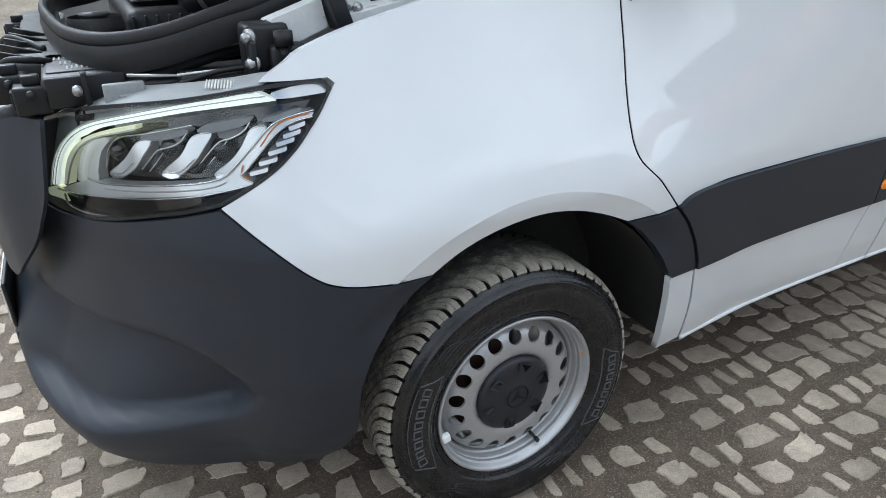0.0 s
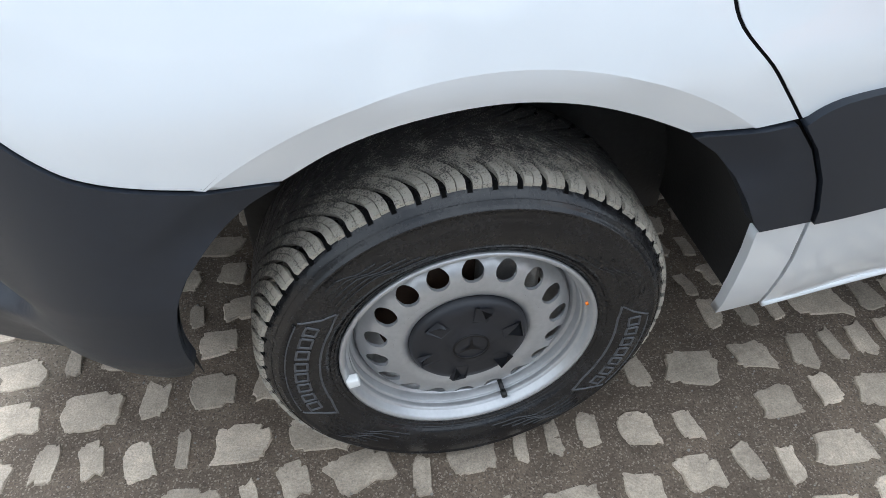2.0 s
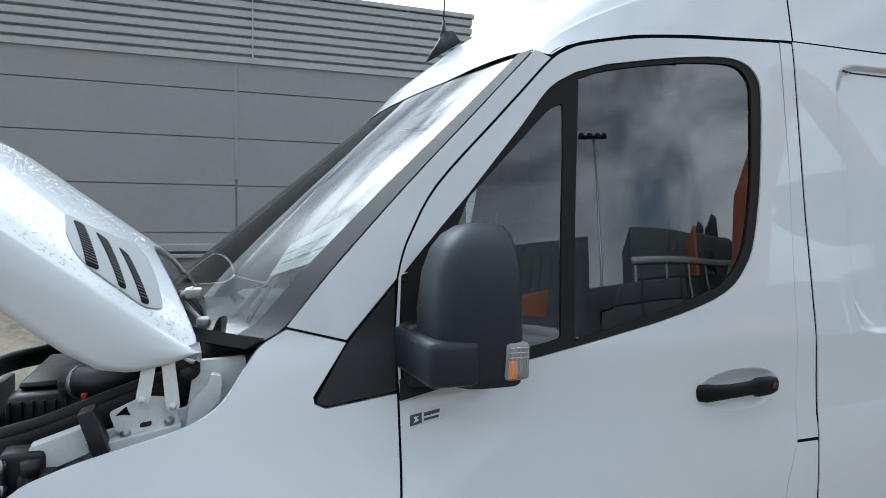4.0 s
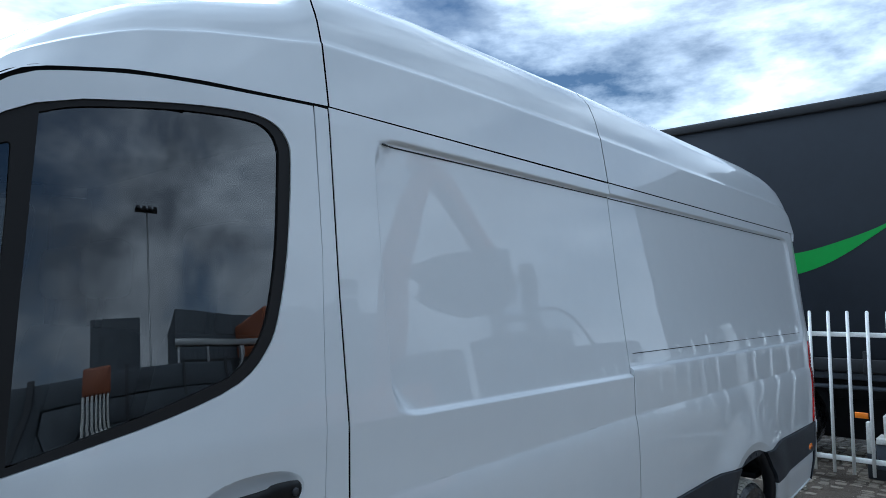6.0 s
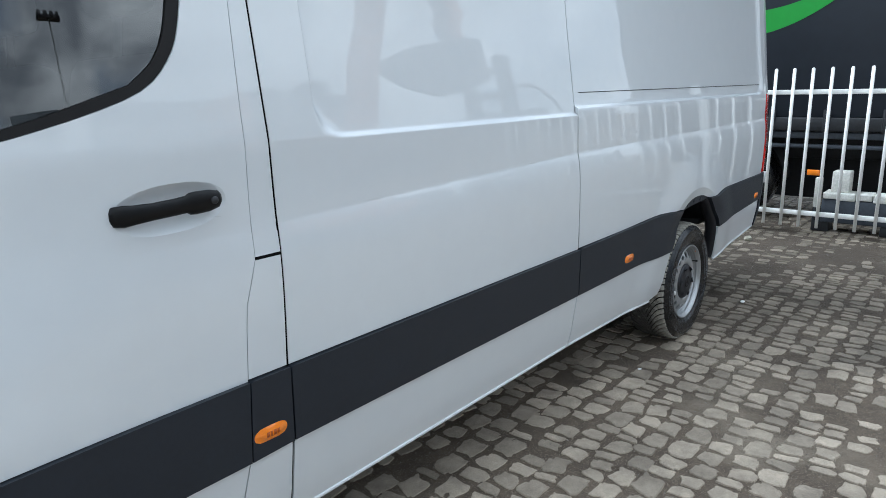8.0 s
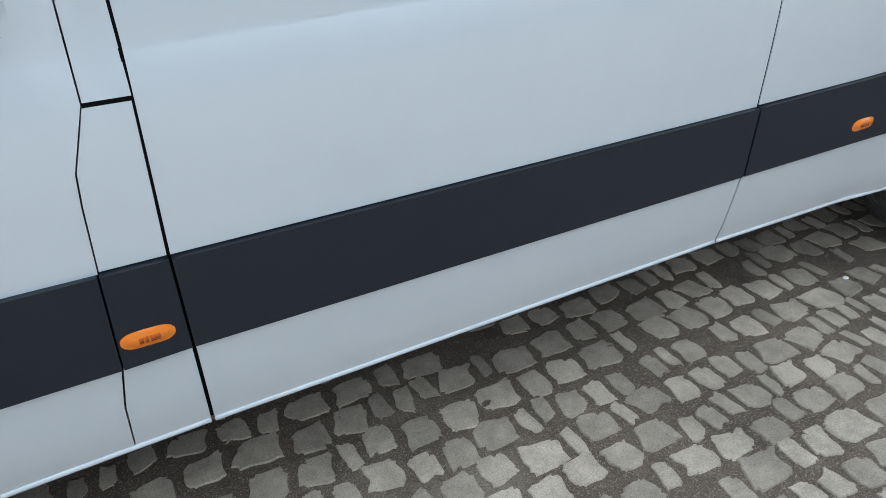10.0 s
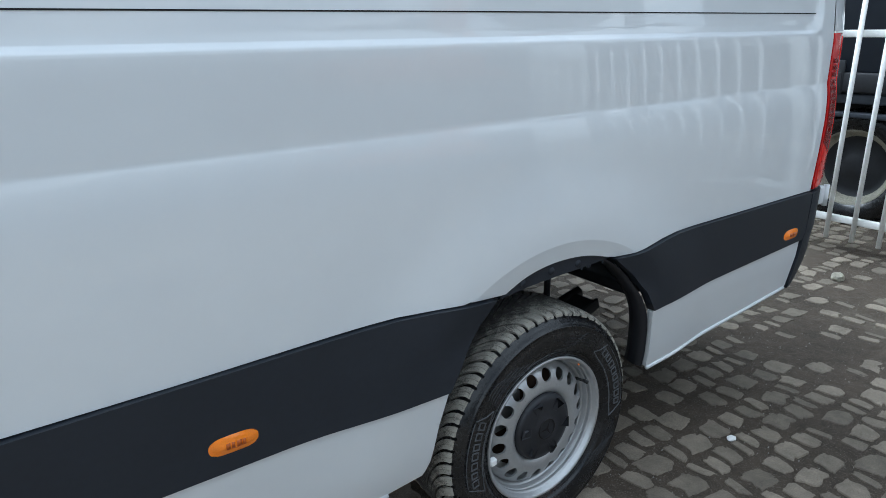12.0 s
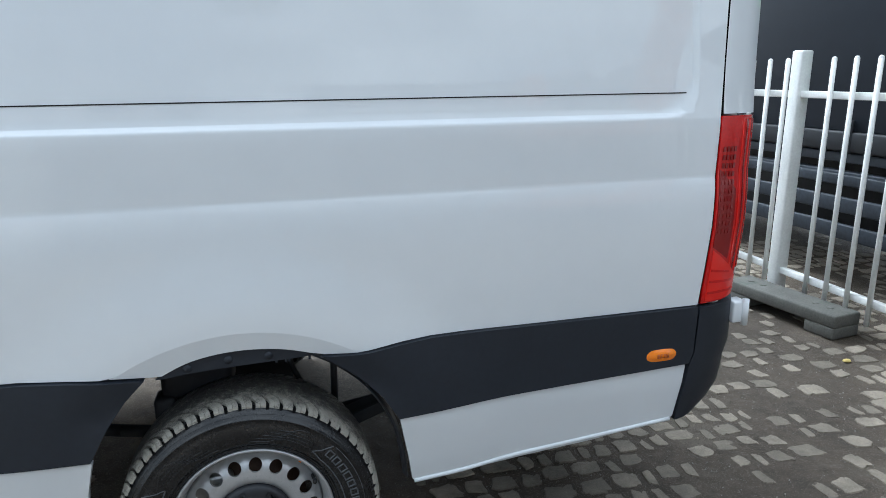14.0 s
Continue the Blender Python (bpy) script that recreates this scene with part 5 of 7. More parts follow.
def polar(r0, a0, r1, a1, n):
    return [(r0 + (r1 - r0) * i / n, a0 + (a1 - a0) * i / n) for i in range(n + 1)]


def rim_disc(bm):
    """Dished disc with a ring of round holes."""
    def dish(r):
        return float(np.interp(r, [.09, .104, .114, .124, .150, .170, .186, .194], [.050, .026, .019, .018, .021, .031, .048, .072]))
    r_in, r_out, rc, rh = .130, .187, .1590, .0180
    step = 2 * math.pi / N_HOLES
    walls = []
    for k in range(N_HOLES):
        a0 = k * step
        m_ = 24
        inner, outer, back = [], [], []
        for j in range(m_):
            q = 2 * math.pi * j / m_
            cr, ct = rc + rh * math.cos(q), a0 + rh * math.sin(q) / rc
            mx = max(abs(math.cos(q)), abs(math.sin(q)))
            orr = rc + (r_out - rc if math.cos(q) > 0 else rc - r_in) * math.cos(q) / mx
            oth = a0 + step / 2 * math.sin(q) / mx
            inner.append(bm.verts.new((cr * math.sin(ct), dish(cr), cr * math.cos(ct))))
            back.append(((cr * math.sin(ct), dish(cr), cr * math.cos(ct)), (cr * math.sin(ct), dish(cr) + .006, cr * math.cos(ct))))
            outer.append(bm.verts.new((orr * math.sin(oth), dish(orr), orr * math.cos(oth))))
        for j in range(m_):
            bm.faces.new((inner[j], inner[(j + 1) % m_], outer[(j + 1) % m_], outer[j]))
        walls.append(back)
    lathe(bm, [(r, dish(r)) for r in (.092, .100, .106, .112, .118, .124, .130)], 72)
    lathe(bm, [(r, dish(r)) for r in (.187, .190, .194)], 72)
    lathe(bm, [(.194, .085), (.190, .075), (.192, .060), (.1955, .0535), (.1962, .0525), (.2000, .0505), (.2010, .0490), (.2020, .0345), (.2026, .0338), (.2068, .0334), (.2068, .0292), (.2034, .0288), (.2030, .0280), (.2036, .0205), (.2042, .0195), (.2078, .0175), (.2086, .0165), (.211, .006), (.2155, .0), (.2205, .001), (.2215, .006), (.218, .012)], 96)
    lathe(bm, [(.194, .085), (.190, .13), (.20, .20), (.212, .225)], 64)
    bmesh.ops.remove_doubles(bm, verts=bm.verts, dist=.0004)
    for ring in walls:
        # the cut edge of each hole, kept apart so that the face stays flat up to it
        a_, b_ = [bm.verts.new(p[0]) for p in ring], [bm.verts.new(p[1]) for p in ring]
        for j in range(len(ring)):
            q = (j + 1) % len(ring)
            bm.faces.new((b_[j], b_[q], a_[q], a_[j]))


def wheel(x, y, spin, far=False, marks=((102, 7), (275, 8)), weight=258, dot=74):
    """A wheel whose rim face lies at y; spin turns it about its axle, in degrees."""
    spin_m = Matrix.Rotation(radians(spin), 4, "Y")
    zc = .345
    m = Matrix.Translation((x, y, zc)) @ spin_m
    if far:
        m = Matrix.Translation((x, 2 * Y_MID - y, zc)) @ Matrix.Rotation(math.pi, 4, "Z") @ spin_m

    def settle(pts):
        """Flattens rubber where it meets the ground and bulges the wall above it."""
        out = []
        for p in pts:
            q = spin_m @ Vector(p)
            low = zc + q.z
            if low < .001:
                q.z = .001 - zc
            if low < .09 and q.y < .03:
                q.y -= .006 * (1 - low / .09) ** 2 * min(1.0, low / .02 if low > 0 else 0)
            out.append(spin_m.inverted() @ q)
        return out

    bm = bmesh.new()
    rim_disc(bm)
    w = part("wheel", bm, M_RIM, van, "silver steel wheel with round holes and black cap")
    bm = bmesh.new()
    tyre_mesh(bm)
    for v, q in zip(bm.verts, settle([v.co for v in bm.verts])):
        v.co = q
    part("tyre", bm, M_TYRE, w, "black tyre with worn muddy tread")
    v_, f_ = tread_mesh()
    raw("tread", settle(v_), f_, M_TREAD if x < 2 else M_TREADDK, w, "", smooth=False)
    v_, f_ = notch_mesh()
    tagged(raw("tread_notch", settle(v_), f_, M_DEEPBLK, w, "", smooth=False), kind="stuff")
    for r0, r1 in ((.2285, .2300), (.2345, .2355), (.3255, .3268)):
        bm = bmesh.new()
        arc_bar(bm, r0, r1, 0, 360, float(np.interp(.5 * (r0 + r1), [.225, .250, .275, .300, .318, .328], [.004, -.009, -.014, -.013, -.0065, .001])) - .001, 90)
        part("tyre_rib", bm, M_TYRE, w)
    # raised lettering as plain bars, in framed panels with swept lines at both ends
    for a0, nl in marks:
        h_ = 2.9 * nl
        for k in range(nl):
            bm = bmesh.new()
            b0 = a0 - h_ + 5.8 * k + .9
            b1 = b0 + (4.0, 3.4, 3.8)[k % 3]
            path_bar(bm, polar(.2715, b0, .2905, b0, 3), .0048)
            path_bar(bm, polar(.2715, b1, .2905, b1, 3), .0048)
            path_bar(bm, polar(.2905, b0 - .4, .2905, b1 + .4, 3), .0044)
            path_bar(bm, polar(.2715, b0 - .4, .2715, b1 + .4, 3), .0044)
            part("raised_mark", bm, M_TLET, w)
        bm = bmesh.new()
        path_bar(bm, polar(.3060, a0 - h_ + 2, .3060, a0 + h_ - 2, 16), .0022)
        path_bar(bm, polar(.2590, a0 - h_ - 7, .2530, a0 - h_, 3) + polar(.2520, a0 - h_ + 1.5, .2520, a0 + h_ - 1.5, 20) + polar(.2530, a0 + h_, .2590, a0 + h_ + 7, 3), .0042)
        part("mark_frame", bm, M_TLET, w)
        for sg in (-1, 1):
            e_ = a0 + sg * h_
            bm = bmesh.new()
            path_bar(bm, polar(.2600, e_ + sg * 6.5, .2790, e_ + sg * 2.4, 5) + polar(.2830, e_ + sg * 1.9, .3055, e_ - sg * 1.0, 5), .0034)
            part("mark_frame", bm, M_TLET, w)
            for k in range(5):
                bm = bmesh.new()
                rk = .2640 + .0095 * k
                path_bar(bm, polar(rk - .006, e_ + sg * (6.5 + 1.0 * k), rk, e_ + sg * (9 + 1.2 * k), 3) + polar(rk, e_ + sg * (10.5 + 1.2 * k), rk, e_ + sg * (27 - 2.2 * k), 8) + polar(rk - .003, e_ + sg * (29 - 2.2 * k), rk - .012, e_ + sg * (34 - 2.6 * k), 3) + polar(rk - .013, e_ + sg * (36 - 2.6 * k), rk - .013, e_ + sg * (46 - 4 * k), 4), .0026 if k % 2 == 0 else .0018)
                part("mark_frame", bm, M_TYRE, w)
    # cap
    bm = bmesh.new()
    lathe(bm, [(.0001, .004), (.030, .004), (.034, .0045), (.036, .006), (.060, .007), (.082, .0090), (.096, .012), (.1025, .019), (.104, .034)], 64)
    part("hub_cap", bm, M_CAP, w, "black plastic hub cap")
    for k in range(6):
        bm = bmesh.new()
        a = radians(60 * k + 12)
        mm = Matrix.Rotation(a, 4, "Y") @ Matrix.Translation((0, .0075, .074))
        vs_ = [bm.verts.new(mm @ Vector(q)) for q in ((-.012, -.001, -.016), (.012, -.001, -.016), (.016, -.001, .019), (-.016, -.001, .019), (-.012, .006, .016), (.012, -.010, .014), (.008, .002, -.013), (-.008, .004, -.013))]
        for q in ((0, 1, 6, 7), (1, 2, 5, 6), (2, 3, 4, 5), (3, 0, 7, 4), (4, 5, 6, 7)):
            bm.faces.new([vs_[i] for i in q])
        part("cap_pocket", bm, M_CAP, w)
    bm = bmesh.new()
    lathe(bm, [(.0285, .0038), (.0290, .0015), (.0315, .0015), (.0320, .0042)], 40)
    for k in range(3):
        a = radians(120 * k)
        p = [(.0 + .004 * math.cos(a), .0022, -.004 * math.sin(a)), (-.004 * math.cos(a), .0022, .004 * math.sin(a)), (.027 * math.sin(a), .0026, .027 * math.cos(a))]
        bm.faces.new([bm.verts.new(q) for q in p])
    part("emblem", bm, M_SEAL, w)
    va = radians(157)
    p0 = (.186 * math.sin(va), .052, .186 * math.cos(va))
    p1 = (.192 * math.sin(va), .020, .192 * math.cos(va))
    bm = rods((p0, p1, .0045, 10), (p1, tuple(a + b for a, b in zip(p1, (0, -.012, 0))), .0058, 10))
    part("valve", bm, M_RUBBER, w)
    bm = bmesh.new()
    box(bm, -.010, .010, -.006, .010, .196, .217, .003, Matrix.Rotation(radians(weight), 4, "Y"))
    part("wheel_weight", bm, M_PAPER, w)
    bm = bmesh.new()
    box(bm, -.004, .004, .012, .016, .2045, .2115, .0015, Matrix.Rotation(radians(dot), 4, "Y"))
    part("paint_dot", bm, M_ORANGE, w)
    # brake behind the holes
    bm = bmesh.new()
    lathe(bm, [(.06, .085), (.15, .085), (.15, .11), (.06, .11)], 48)
    part("brake_disc", bm, M_RUST, w)
    bm = boxes((.02, .13, .06, .13, .04, .16, .012))
    part("brake_caliper", bm, M_STEEL, w)
    w.matrix_world = m
    return w


wheel(0.002, .026, 0)
wheel(4.327, .024, -95, marks=((12, 7), (165, 8)), weight=359, dot=135)
wheel(0.0, .030, 40, True)
wheel(4.33, .030, 75, True)


# ---- underbody and wheel houses ----
def liner(x, r, a0, a1, y0, y1, zc=.345):
    bm = bmesh.new()
    n = 24
    rows = []
    for i in range(n + 1):
        a = radians(a0 + (a1 - a0) * i / n)
        rows.append([bm.verts.new((x + r * math.cos(a), y, zc + r * math.sin(a))) for y in (y0, y0 + .02, .5 * (y0 + y1), y1)])
    for a, b in zip(rows, rows[1:]):
        for k in range(3):
            bm.faces.new((a[k], a[k + 1], b[k + 1], b[k]))
    return bm


part("wheel_house", liner(0, .492, 0, 152, .028, .38), M_LINER, van, "black wheel house liner")
part("wheel_house", liner(0, .485, 0, 180, 2 * Y_MID - .045, 1.66), M_RUBBER, van, "black wheel house liner")
part("wheel_house", boxes((-.36, .50, .36, .385, .30, .86, .005)), M_LINER, van)
raw("bumper_end", [q for z, x in ((.40, -.418), (.46, -.424), (.53, -.420), (.60, -.405), (.65, -.380), (.70, -.345)) for q in ((x, S(x, z)[1] + .01, z), (x - .025, S(x, z)[1] + .07, z))], [(2 * i, 2 * i + 1, 2 * i + 3, 2 * i + 2) for i in range(5)], M_RUBBER, van)
part("wheel_house", boxes((-.48, .48, 1.66, 1.68, .35, .86, .005)), M_RUBBER, van)
part("wheel_house", liner(4.33, .515, 64, 142, .06, .20), M_BLACK, van, "black rear arch liner")
part("wheel_house", liner(4.33, .515, 62, 125, 2 * Y_MID - .06, 1.78), M_BLACK, van, "black rear arch liner")
FL = spline([(4.50, .835), (4.56, .800), (4.62, .752), (4.675, .69), (4.715, .625), (4.742, .55), (4.757, .47), (4.766, .40)], 4)
fl_v = []
for fx_, fz_ in FL:
    y_ = S(min(fx_, 4.9), fz_)[1]
    fl_v += [(fx_ - .006, y_ + .002, fz_), (fx_ - .014, y_ + .030, fz_), (fx_ - .006, y_ + .060, fz_), (fx_ - .002, y_ + .075, fz_), (fx_ + .004, y_ + .060, fz_), (fx_ - .002, y_ + .010, fz_)]
raw("arch_flap", fl_v, [(6 * a + k, 6 * a + (k + 1) % 6, 6 * a + 6 + (k + 1) % 6, 6 * a + 6 + k) for a in range(len(FL) - 1) for k in range(6)], M_CAP, van, "bent dark arch closing plate")
part("floor_pan", boxes((.60, 3.86, .10, 1.92, .44, .50, .01), (4.80, 5.80, .14, 1.88, .60, .64, .01), (3.86, 4.80, .62, 1.40, .80, .84, .01), (-.80, -.50, .45, 1.57, .33, .36, .01)), M_CHASSIS, van)
part("chassis_rail", boxes((3.5, 5.75, .50, .58, .62, .74, .008)), M_CHASSIS, van)
part("chassis_rail", boxes((3.5, 5.75, 1.44, 1.52, .62, .74, .008)), M_CHASSIS, van)
part("rear_axle", rods(((4.33, .25, .353), (4.33, 1.77, .353), .055, 16), ((4.33, .9, .353), (4.33, 1.12, .353), .14, 20)), M_CHASSIS, van)
bm = bmesh.new()
for k in range(12):
    x0, x1 = 3.72 + .1 * k, 3.82 + .1 * k
    zf = lambda x: .50 - .09 * (1 - ((x - 4.33) / .62) ** 2)
    rod(bm, (x0, .46, zf(x0)), (x1, .46, zf(x1)), .022, 6)
part("leaf_spring", bm, M_CHASSIS, van)
part("strut", rods(((4.583, .30, .50), (4.589, .30, .78), .011, 10), ((4.589, .30, .70), (4.589, .30, .78), .016, 10)), M_CHASSIS, van)
bm = bmesh.new()
box(bm, -.085, .085, -.05, .05, -.012, .012, .004, Matrix.Translation((4.705, .30, .512)) @ Matrix.Rotation(radians(-20), 4, "Y"))
box(bm, -.085, .085, -.055, -.045, -.012, .026, .002, Matrix.Translation((4.705, .30, .512)) @ Matrix.Rotation(radians(-20), 4, "Y"))
part("bracket", bm, M_CHASSIS, van)
part("bump_stop", boxes((4.09, 4.29, .24, .42, .63, .80, .02), (4.07, 4.13, .22, .30, .58, .65, .012)), M_CHASSIS, van)
tube("brake_hose", [(4.44, .30, .76), (4.462, .30, .67), (4.476, .30, .64), (4.482, .31, .60), (4.46, .34, .50)], .009, M_RUBBER, van)

# ---- door mirror ----
bm = bmesh.new()
rings = []
for z, x0, x1, y0, y1 in ((1.345, .372, .492, -.050, .07), (1.352, .345, .497, -.062, .09), (1.375, .325, .499, -.070, .115), (1.42, .312, .499, -.074, .125), (1.50, .310, .498, -.072, .125), (1.58, .320, .496, -.062, .12), (1.63, .338, .494, -.045, .11), (1.66, .362, .490, -.020, .10), (1.678, .395, .484, .010, .09), (1.684, .42, .475, .03, .08)):
    x0, x1 = x0 - .014, x1 - .007
    cx, cy, rx, ry = (x0 + x1) / 2, (y0 + y1) / 2, (x1 - x0) / 2, (y1 - y0) / 2
    ring = []
    for a in np.linspace(0, 2 * math.pi, 36, endpoint=False):
        c, s_ = math.cos(a), math.sin(a)
        e = .24 if c > 0 else .66
        ring.append(bm.verts.new((cx + rx * math.copysign(abs(c) ** e, c), cy + ry * math.copysign(abs(s_) ** .50, s_), z)))
    rings.append(ring)
for a, b in zip(rings, rings[1:]):
    for k in range(36):
        bm.faces.new((a[k], a[(k + 1) % 36], b[(k + 1) % 36], b[k]))
bm.faces.new(rings[0])
bm.faces.new(rings[-1])
mirror = part("door_mirror", bm, M_CLAD, van, "large black door mirror with clear indicator")
part("mirror_arm", boxes((.272, .384, -.079, .20, 1.357, 1.450, .016)), M_CLAD, mirror)
part("mirror_foot", boxes((.285, .45, .10, .185, 1.318, 1.46, .015)), M_BLACK, mirror)
side("mirror_base", [(.273, 1.292), (.404, 1.320), (.412, 1.337), (.30, 1.345), (.276, 1.335)], M_BLACK, out=.006, depth=.010, cell=.03, parent=mirror, twin=False)
part("mirror_glass", boxes((.478, .484, -.030, .08, 1.42, 1.60, .001)), M_CHROME, mirror)
part("indicator", boxes((.436, .4935, -.0785, -.02, 1.362, 1.442, .012)), M_GREYBOWL, mirror, "clear mirror indicator with amber bulb")
part("indicator_bulb", boxes((.441, .462, -.0795, -.0775, 1.368, 1.404, .001)), M_ORANGE, mirror)
for k in range(6):
    part("indicator_rib", boxes((.441 + .0085 * k, .4425 + .0085 * k, -.0800, -.0778, 1.368 + .004 * k, 1.436, .0004)), M_GREYLENS, mirror)
for k in range(3):
    part("indicator_rib", boxes((.445, .488, -.0800, -.0778, 1.410 + .010 * k, 1.4115 + .010 * k, .0004)), M_DULLW, mirror)

# ---- bonnet, raised on its rear hinges ----
TIP = Vector((-.137, .2, 1.412))
FWD, UPN = Vector((-.7986, 0, .6018)), Vector((.6018, 0, .7986))


def hood_pt(a, w, o=0.0):
    """a: 0 at the rear edge to 1 at the front; w: 0 at the near edge of the flange to 2 at the far one."""
    q = w if w <= 1 else 2 - w
    if q < .16:
        k = q / .16
        low = float(np.interp(a, [0, .04, .10, .16, .25, .36, .60, 1.0], [0, -.053, -.108, -.136, -.144, -.139, -.127, -.075]))
        n, y, ar = low * (1 - k) ** 1.0, .190 + .010 * k - .012 * math.sin(k * math.pi), 0.0
    else:
        k = (q - .16) / .84
        y = .2 + .81 * k
        n = .085 * (1 - (1 - k) ** 3.0)
        ar = .215 * (1 - (1 - k) ** 2)
        n -= .012 * math.exp(-(k / .03) ** 2)
    L = .86
    u = ar + a * (L - ar * .9)
    n -= .16 * max(0.0, a - .7) ** 2 / .09 * .5
    p = TIP + FWD * u + UPN * (n + o)
    return (p.x, y if w <= 1 else 2 * Y_MID - y, p.z)


vs, fs = [], []
na = 44
ws_ = [.16 * k / 8 for k in range(8)] + [.16 + .84 * (k / 24) ** 1.4 for k in range(25)]
ws_ += [2 - w for w in ws_[-2::-1]]
nb = len(ws_) - 1
for i in range(na + 1):
    for w in ws_:
        vs.append(hood_pt((i / na) ** 1.3, w))
for i in range(na):
    for j in range(nb):
        k = i * (nb + 1) + j
        fs.append((k, k + 1, k + nb + 2, k + nb + 1))
hood = raw("bonnet", vs, fs, M_WHITE, van, "raised white bonnet wet with drops")
sd = hood.modifiers.new("thickness", "SOLIDIFY")
sd.thickness, sd.offset = .022, -1.0
sd.use_rim = True


def on_hood(u, y, o):
    """Places by distance forward of the tip and y, on the top skin."""
    k = (y - .2) / .81
    n = .085 * (1 - (1 - k) ** 3.0) - .012 * math.exp(-(k / .03) ** 2)
    p = TIP + FWD * u + UPN * (n + o)
    return (p.x, y, p.z)


# vents: a satin grey surround with three slots of fine slats
VC = [(0.405, 0.449), (0.345, 0.484), (0.25, 0.635), (0.205, 0.554), (0.11, 0.263), (0.14, 0.228), (0.21, 0.233), (0.28, 0.238), (0.32, 0.263), (0.365, 0.333)]
SLOTS = (((0.38, 0.434), (0.36, 0.449), (0.26, 0.248), (0.285, 0.238)), ((0.33, 0.459), (0.3, 0.454), (0.195, 0.243), (0.21, 0.238)), ((0.27, 0.459), (0.245, 0.449), (0.14, 0.243), (0.155, 0.233)))
for far in (False, True):
    mir = Y_MID if far else None
    sheet("bonnet_vent", fillet(VC, .02, 4), lambda u, v, o: on_hood(u, v, .003 + o), M_VENT, hood, "grey slotted bonnet vent", depth=.006, cell=.010, mirror=mir)
    for a_, b_, c_, d_ in SLOTS:
        a_, b_, c_, d_ = Vector(a_), Vector(b_), Vector(c_), Vector(d_)
        sheet("vent_slot", fillet([tuple(a_), tuple(b_), tuple(c_), tuple(d_)], .008), lambda u, v, o: on_hood(u, v, .0052 + o), M_DEEPBLK, hood, "", depth=.002, cell=.010, mirror=mir)
        for j in range(16):
            f0, f1 = (j + .6) / 17, (j + .85) / 17
            sheet("vent_slat", [tuple(a_.lerp(d_, f0)), tuple(b_.lerp(c_, f0)), tuple(b_.lerp(c_, f1)), tuple(a_.lerp(d_, f1))], lambda u, v, o: on_hood(u, v, .0064 + o), M_CAP, hood, "", depth=.003, cell=.03, mirror=mir)
rng = random.Random(5)
dv, df = [], []
for k in range(2600):
    y = .21 + .80 * rng.random() ** 1.4
    u = (.215 * (1 - (1 - (y - .2) / .81) ** 2)) + .02 + .62 * rng.random()
    r = .0011 + .0020 * rng.random() ** 2
    c = Vector(on_hood(u, y, .0005))
    t2 = (Vector(on_hood(u, y + .01, .0005)) - c).normalized()
    nn = FWD.cross(t2)
    nn = nn if nn.z > 0 else -nn
    b = len(dv)
    dv.append(c + nn * r * .6)
    for j in range(6):
        q = j * math.pi / 3
        dv.append(c + FWD * (r * math.cos(q)) + t2 * (r * math.sin(q)))
    df += [(b, b + 1 + j, b + 1 + (j + 1) % 6) for j in range(6)]
tagged(raw("rain_beading", dv, df, M_DROP, hood), label="beaded rain drops", kind="stuff")

# ---- engine bay ----
bay = part("engine_bay", boxes((-.74, .0, .36, 1.66, .55, .60, .01), (-.02, .02, .28, 1.74, .55, 1.36, .01), (-.62, .0, .25, .28, .87, 1.10, .01), (-.62, .0, 1.74, 1.77, .87, 1.10, .01)), M_BAY, van, "black engine bay with covers and hoses")
part("bay_wall", boxes((-.80, -.775, .38, 1.64, .50, 1.12, .005)), M_BAY, van)
part("bay_floor", boxes((-.80, -.70, .38, 1.64, .50, .55, .005)), M_BAY, van)


def flat(name, poly, y, depth, material, parent, label=""):
    """An upright plate outlined in x, z at y, thickened inwards."""
    return sheet(name, poly, lambda u, v, o: (u, y - o, v), material, parent, label, depth, .03)


# white inner fender with the hinge plate, its arms and a foam pad
flat("inner_fender", fillet([(-.46, 1.08), (-.46, 1.236), (-.362, 1.268), (-.34, 1.245), (-.165, 1.285), (-.150, 1.385), (-.045, 1.388), (-.045, 1.08)], .006), .236, .02, M_PRIMER, van, "white painted inner fender")
flat("fender_channel", fillet([(-.455, 1.240), (-.359, 1.271), (-.349, 1.220), (-.44, 1.186)], .005), .200, .035, M_PRIMER, van, "white folded fender channel")
flat("fender_channel", [(-.325, 1.236), (-.178, 1.262), (-.178, 1.238), (-.325, 1.212)], .190, .04, M_PRIMER, van)
flat("fender_rib", fillet([(-.170, 1.245), (-.162, 1.298), (-.125, 1.336), (-.118, 1.36), (-.095, 1.355), (-.10, 1.30), (-.135, 1.27)], .006), .205, .03, M_PRIMER, van)
plate = flat("hinge_plate", fillet([(-.315, 1.294), (-.250, 1.323), (-.204, 1.317), (-.185, 1.288), (-.182, 1.256), (-.195, 1.254), (-.258, 1.250), (-.281, 1.241), (-.303, 1.257)], .008), .214, .004, M_PRIMER, van, "white bonnet hinge plate")
flat("plate_hole", fillet([(-.303, 1.286), (-.282, 1.305), (-.279, 1.294), (-.274, 1.286), (-.289, 1.288)], .003), .2125, .002, M_DEEPBLK, plate)
flat("plate_hole", fillet([(-.258, 1.258), (-.256, 1.268), (-.234, 1.270), (-.236, 1.260)], .005), .2125, .002, M_RUST, plate)
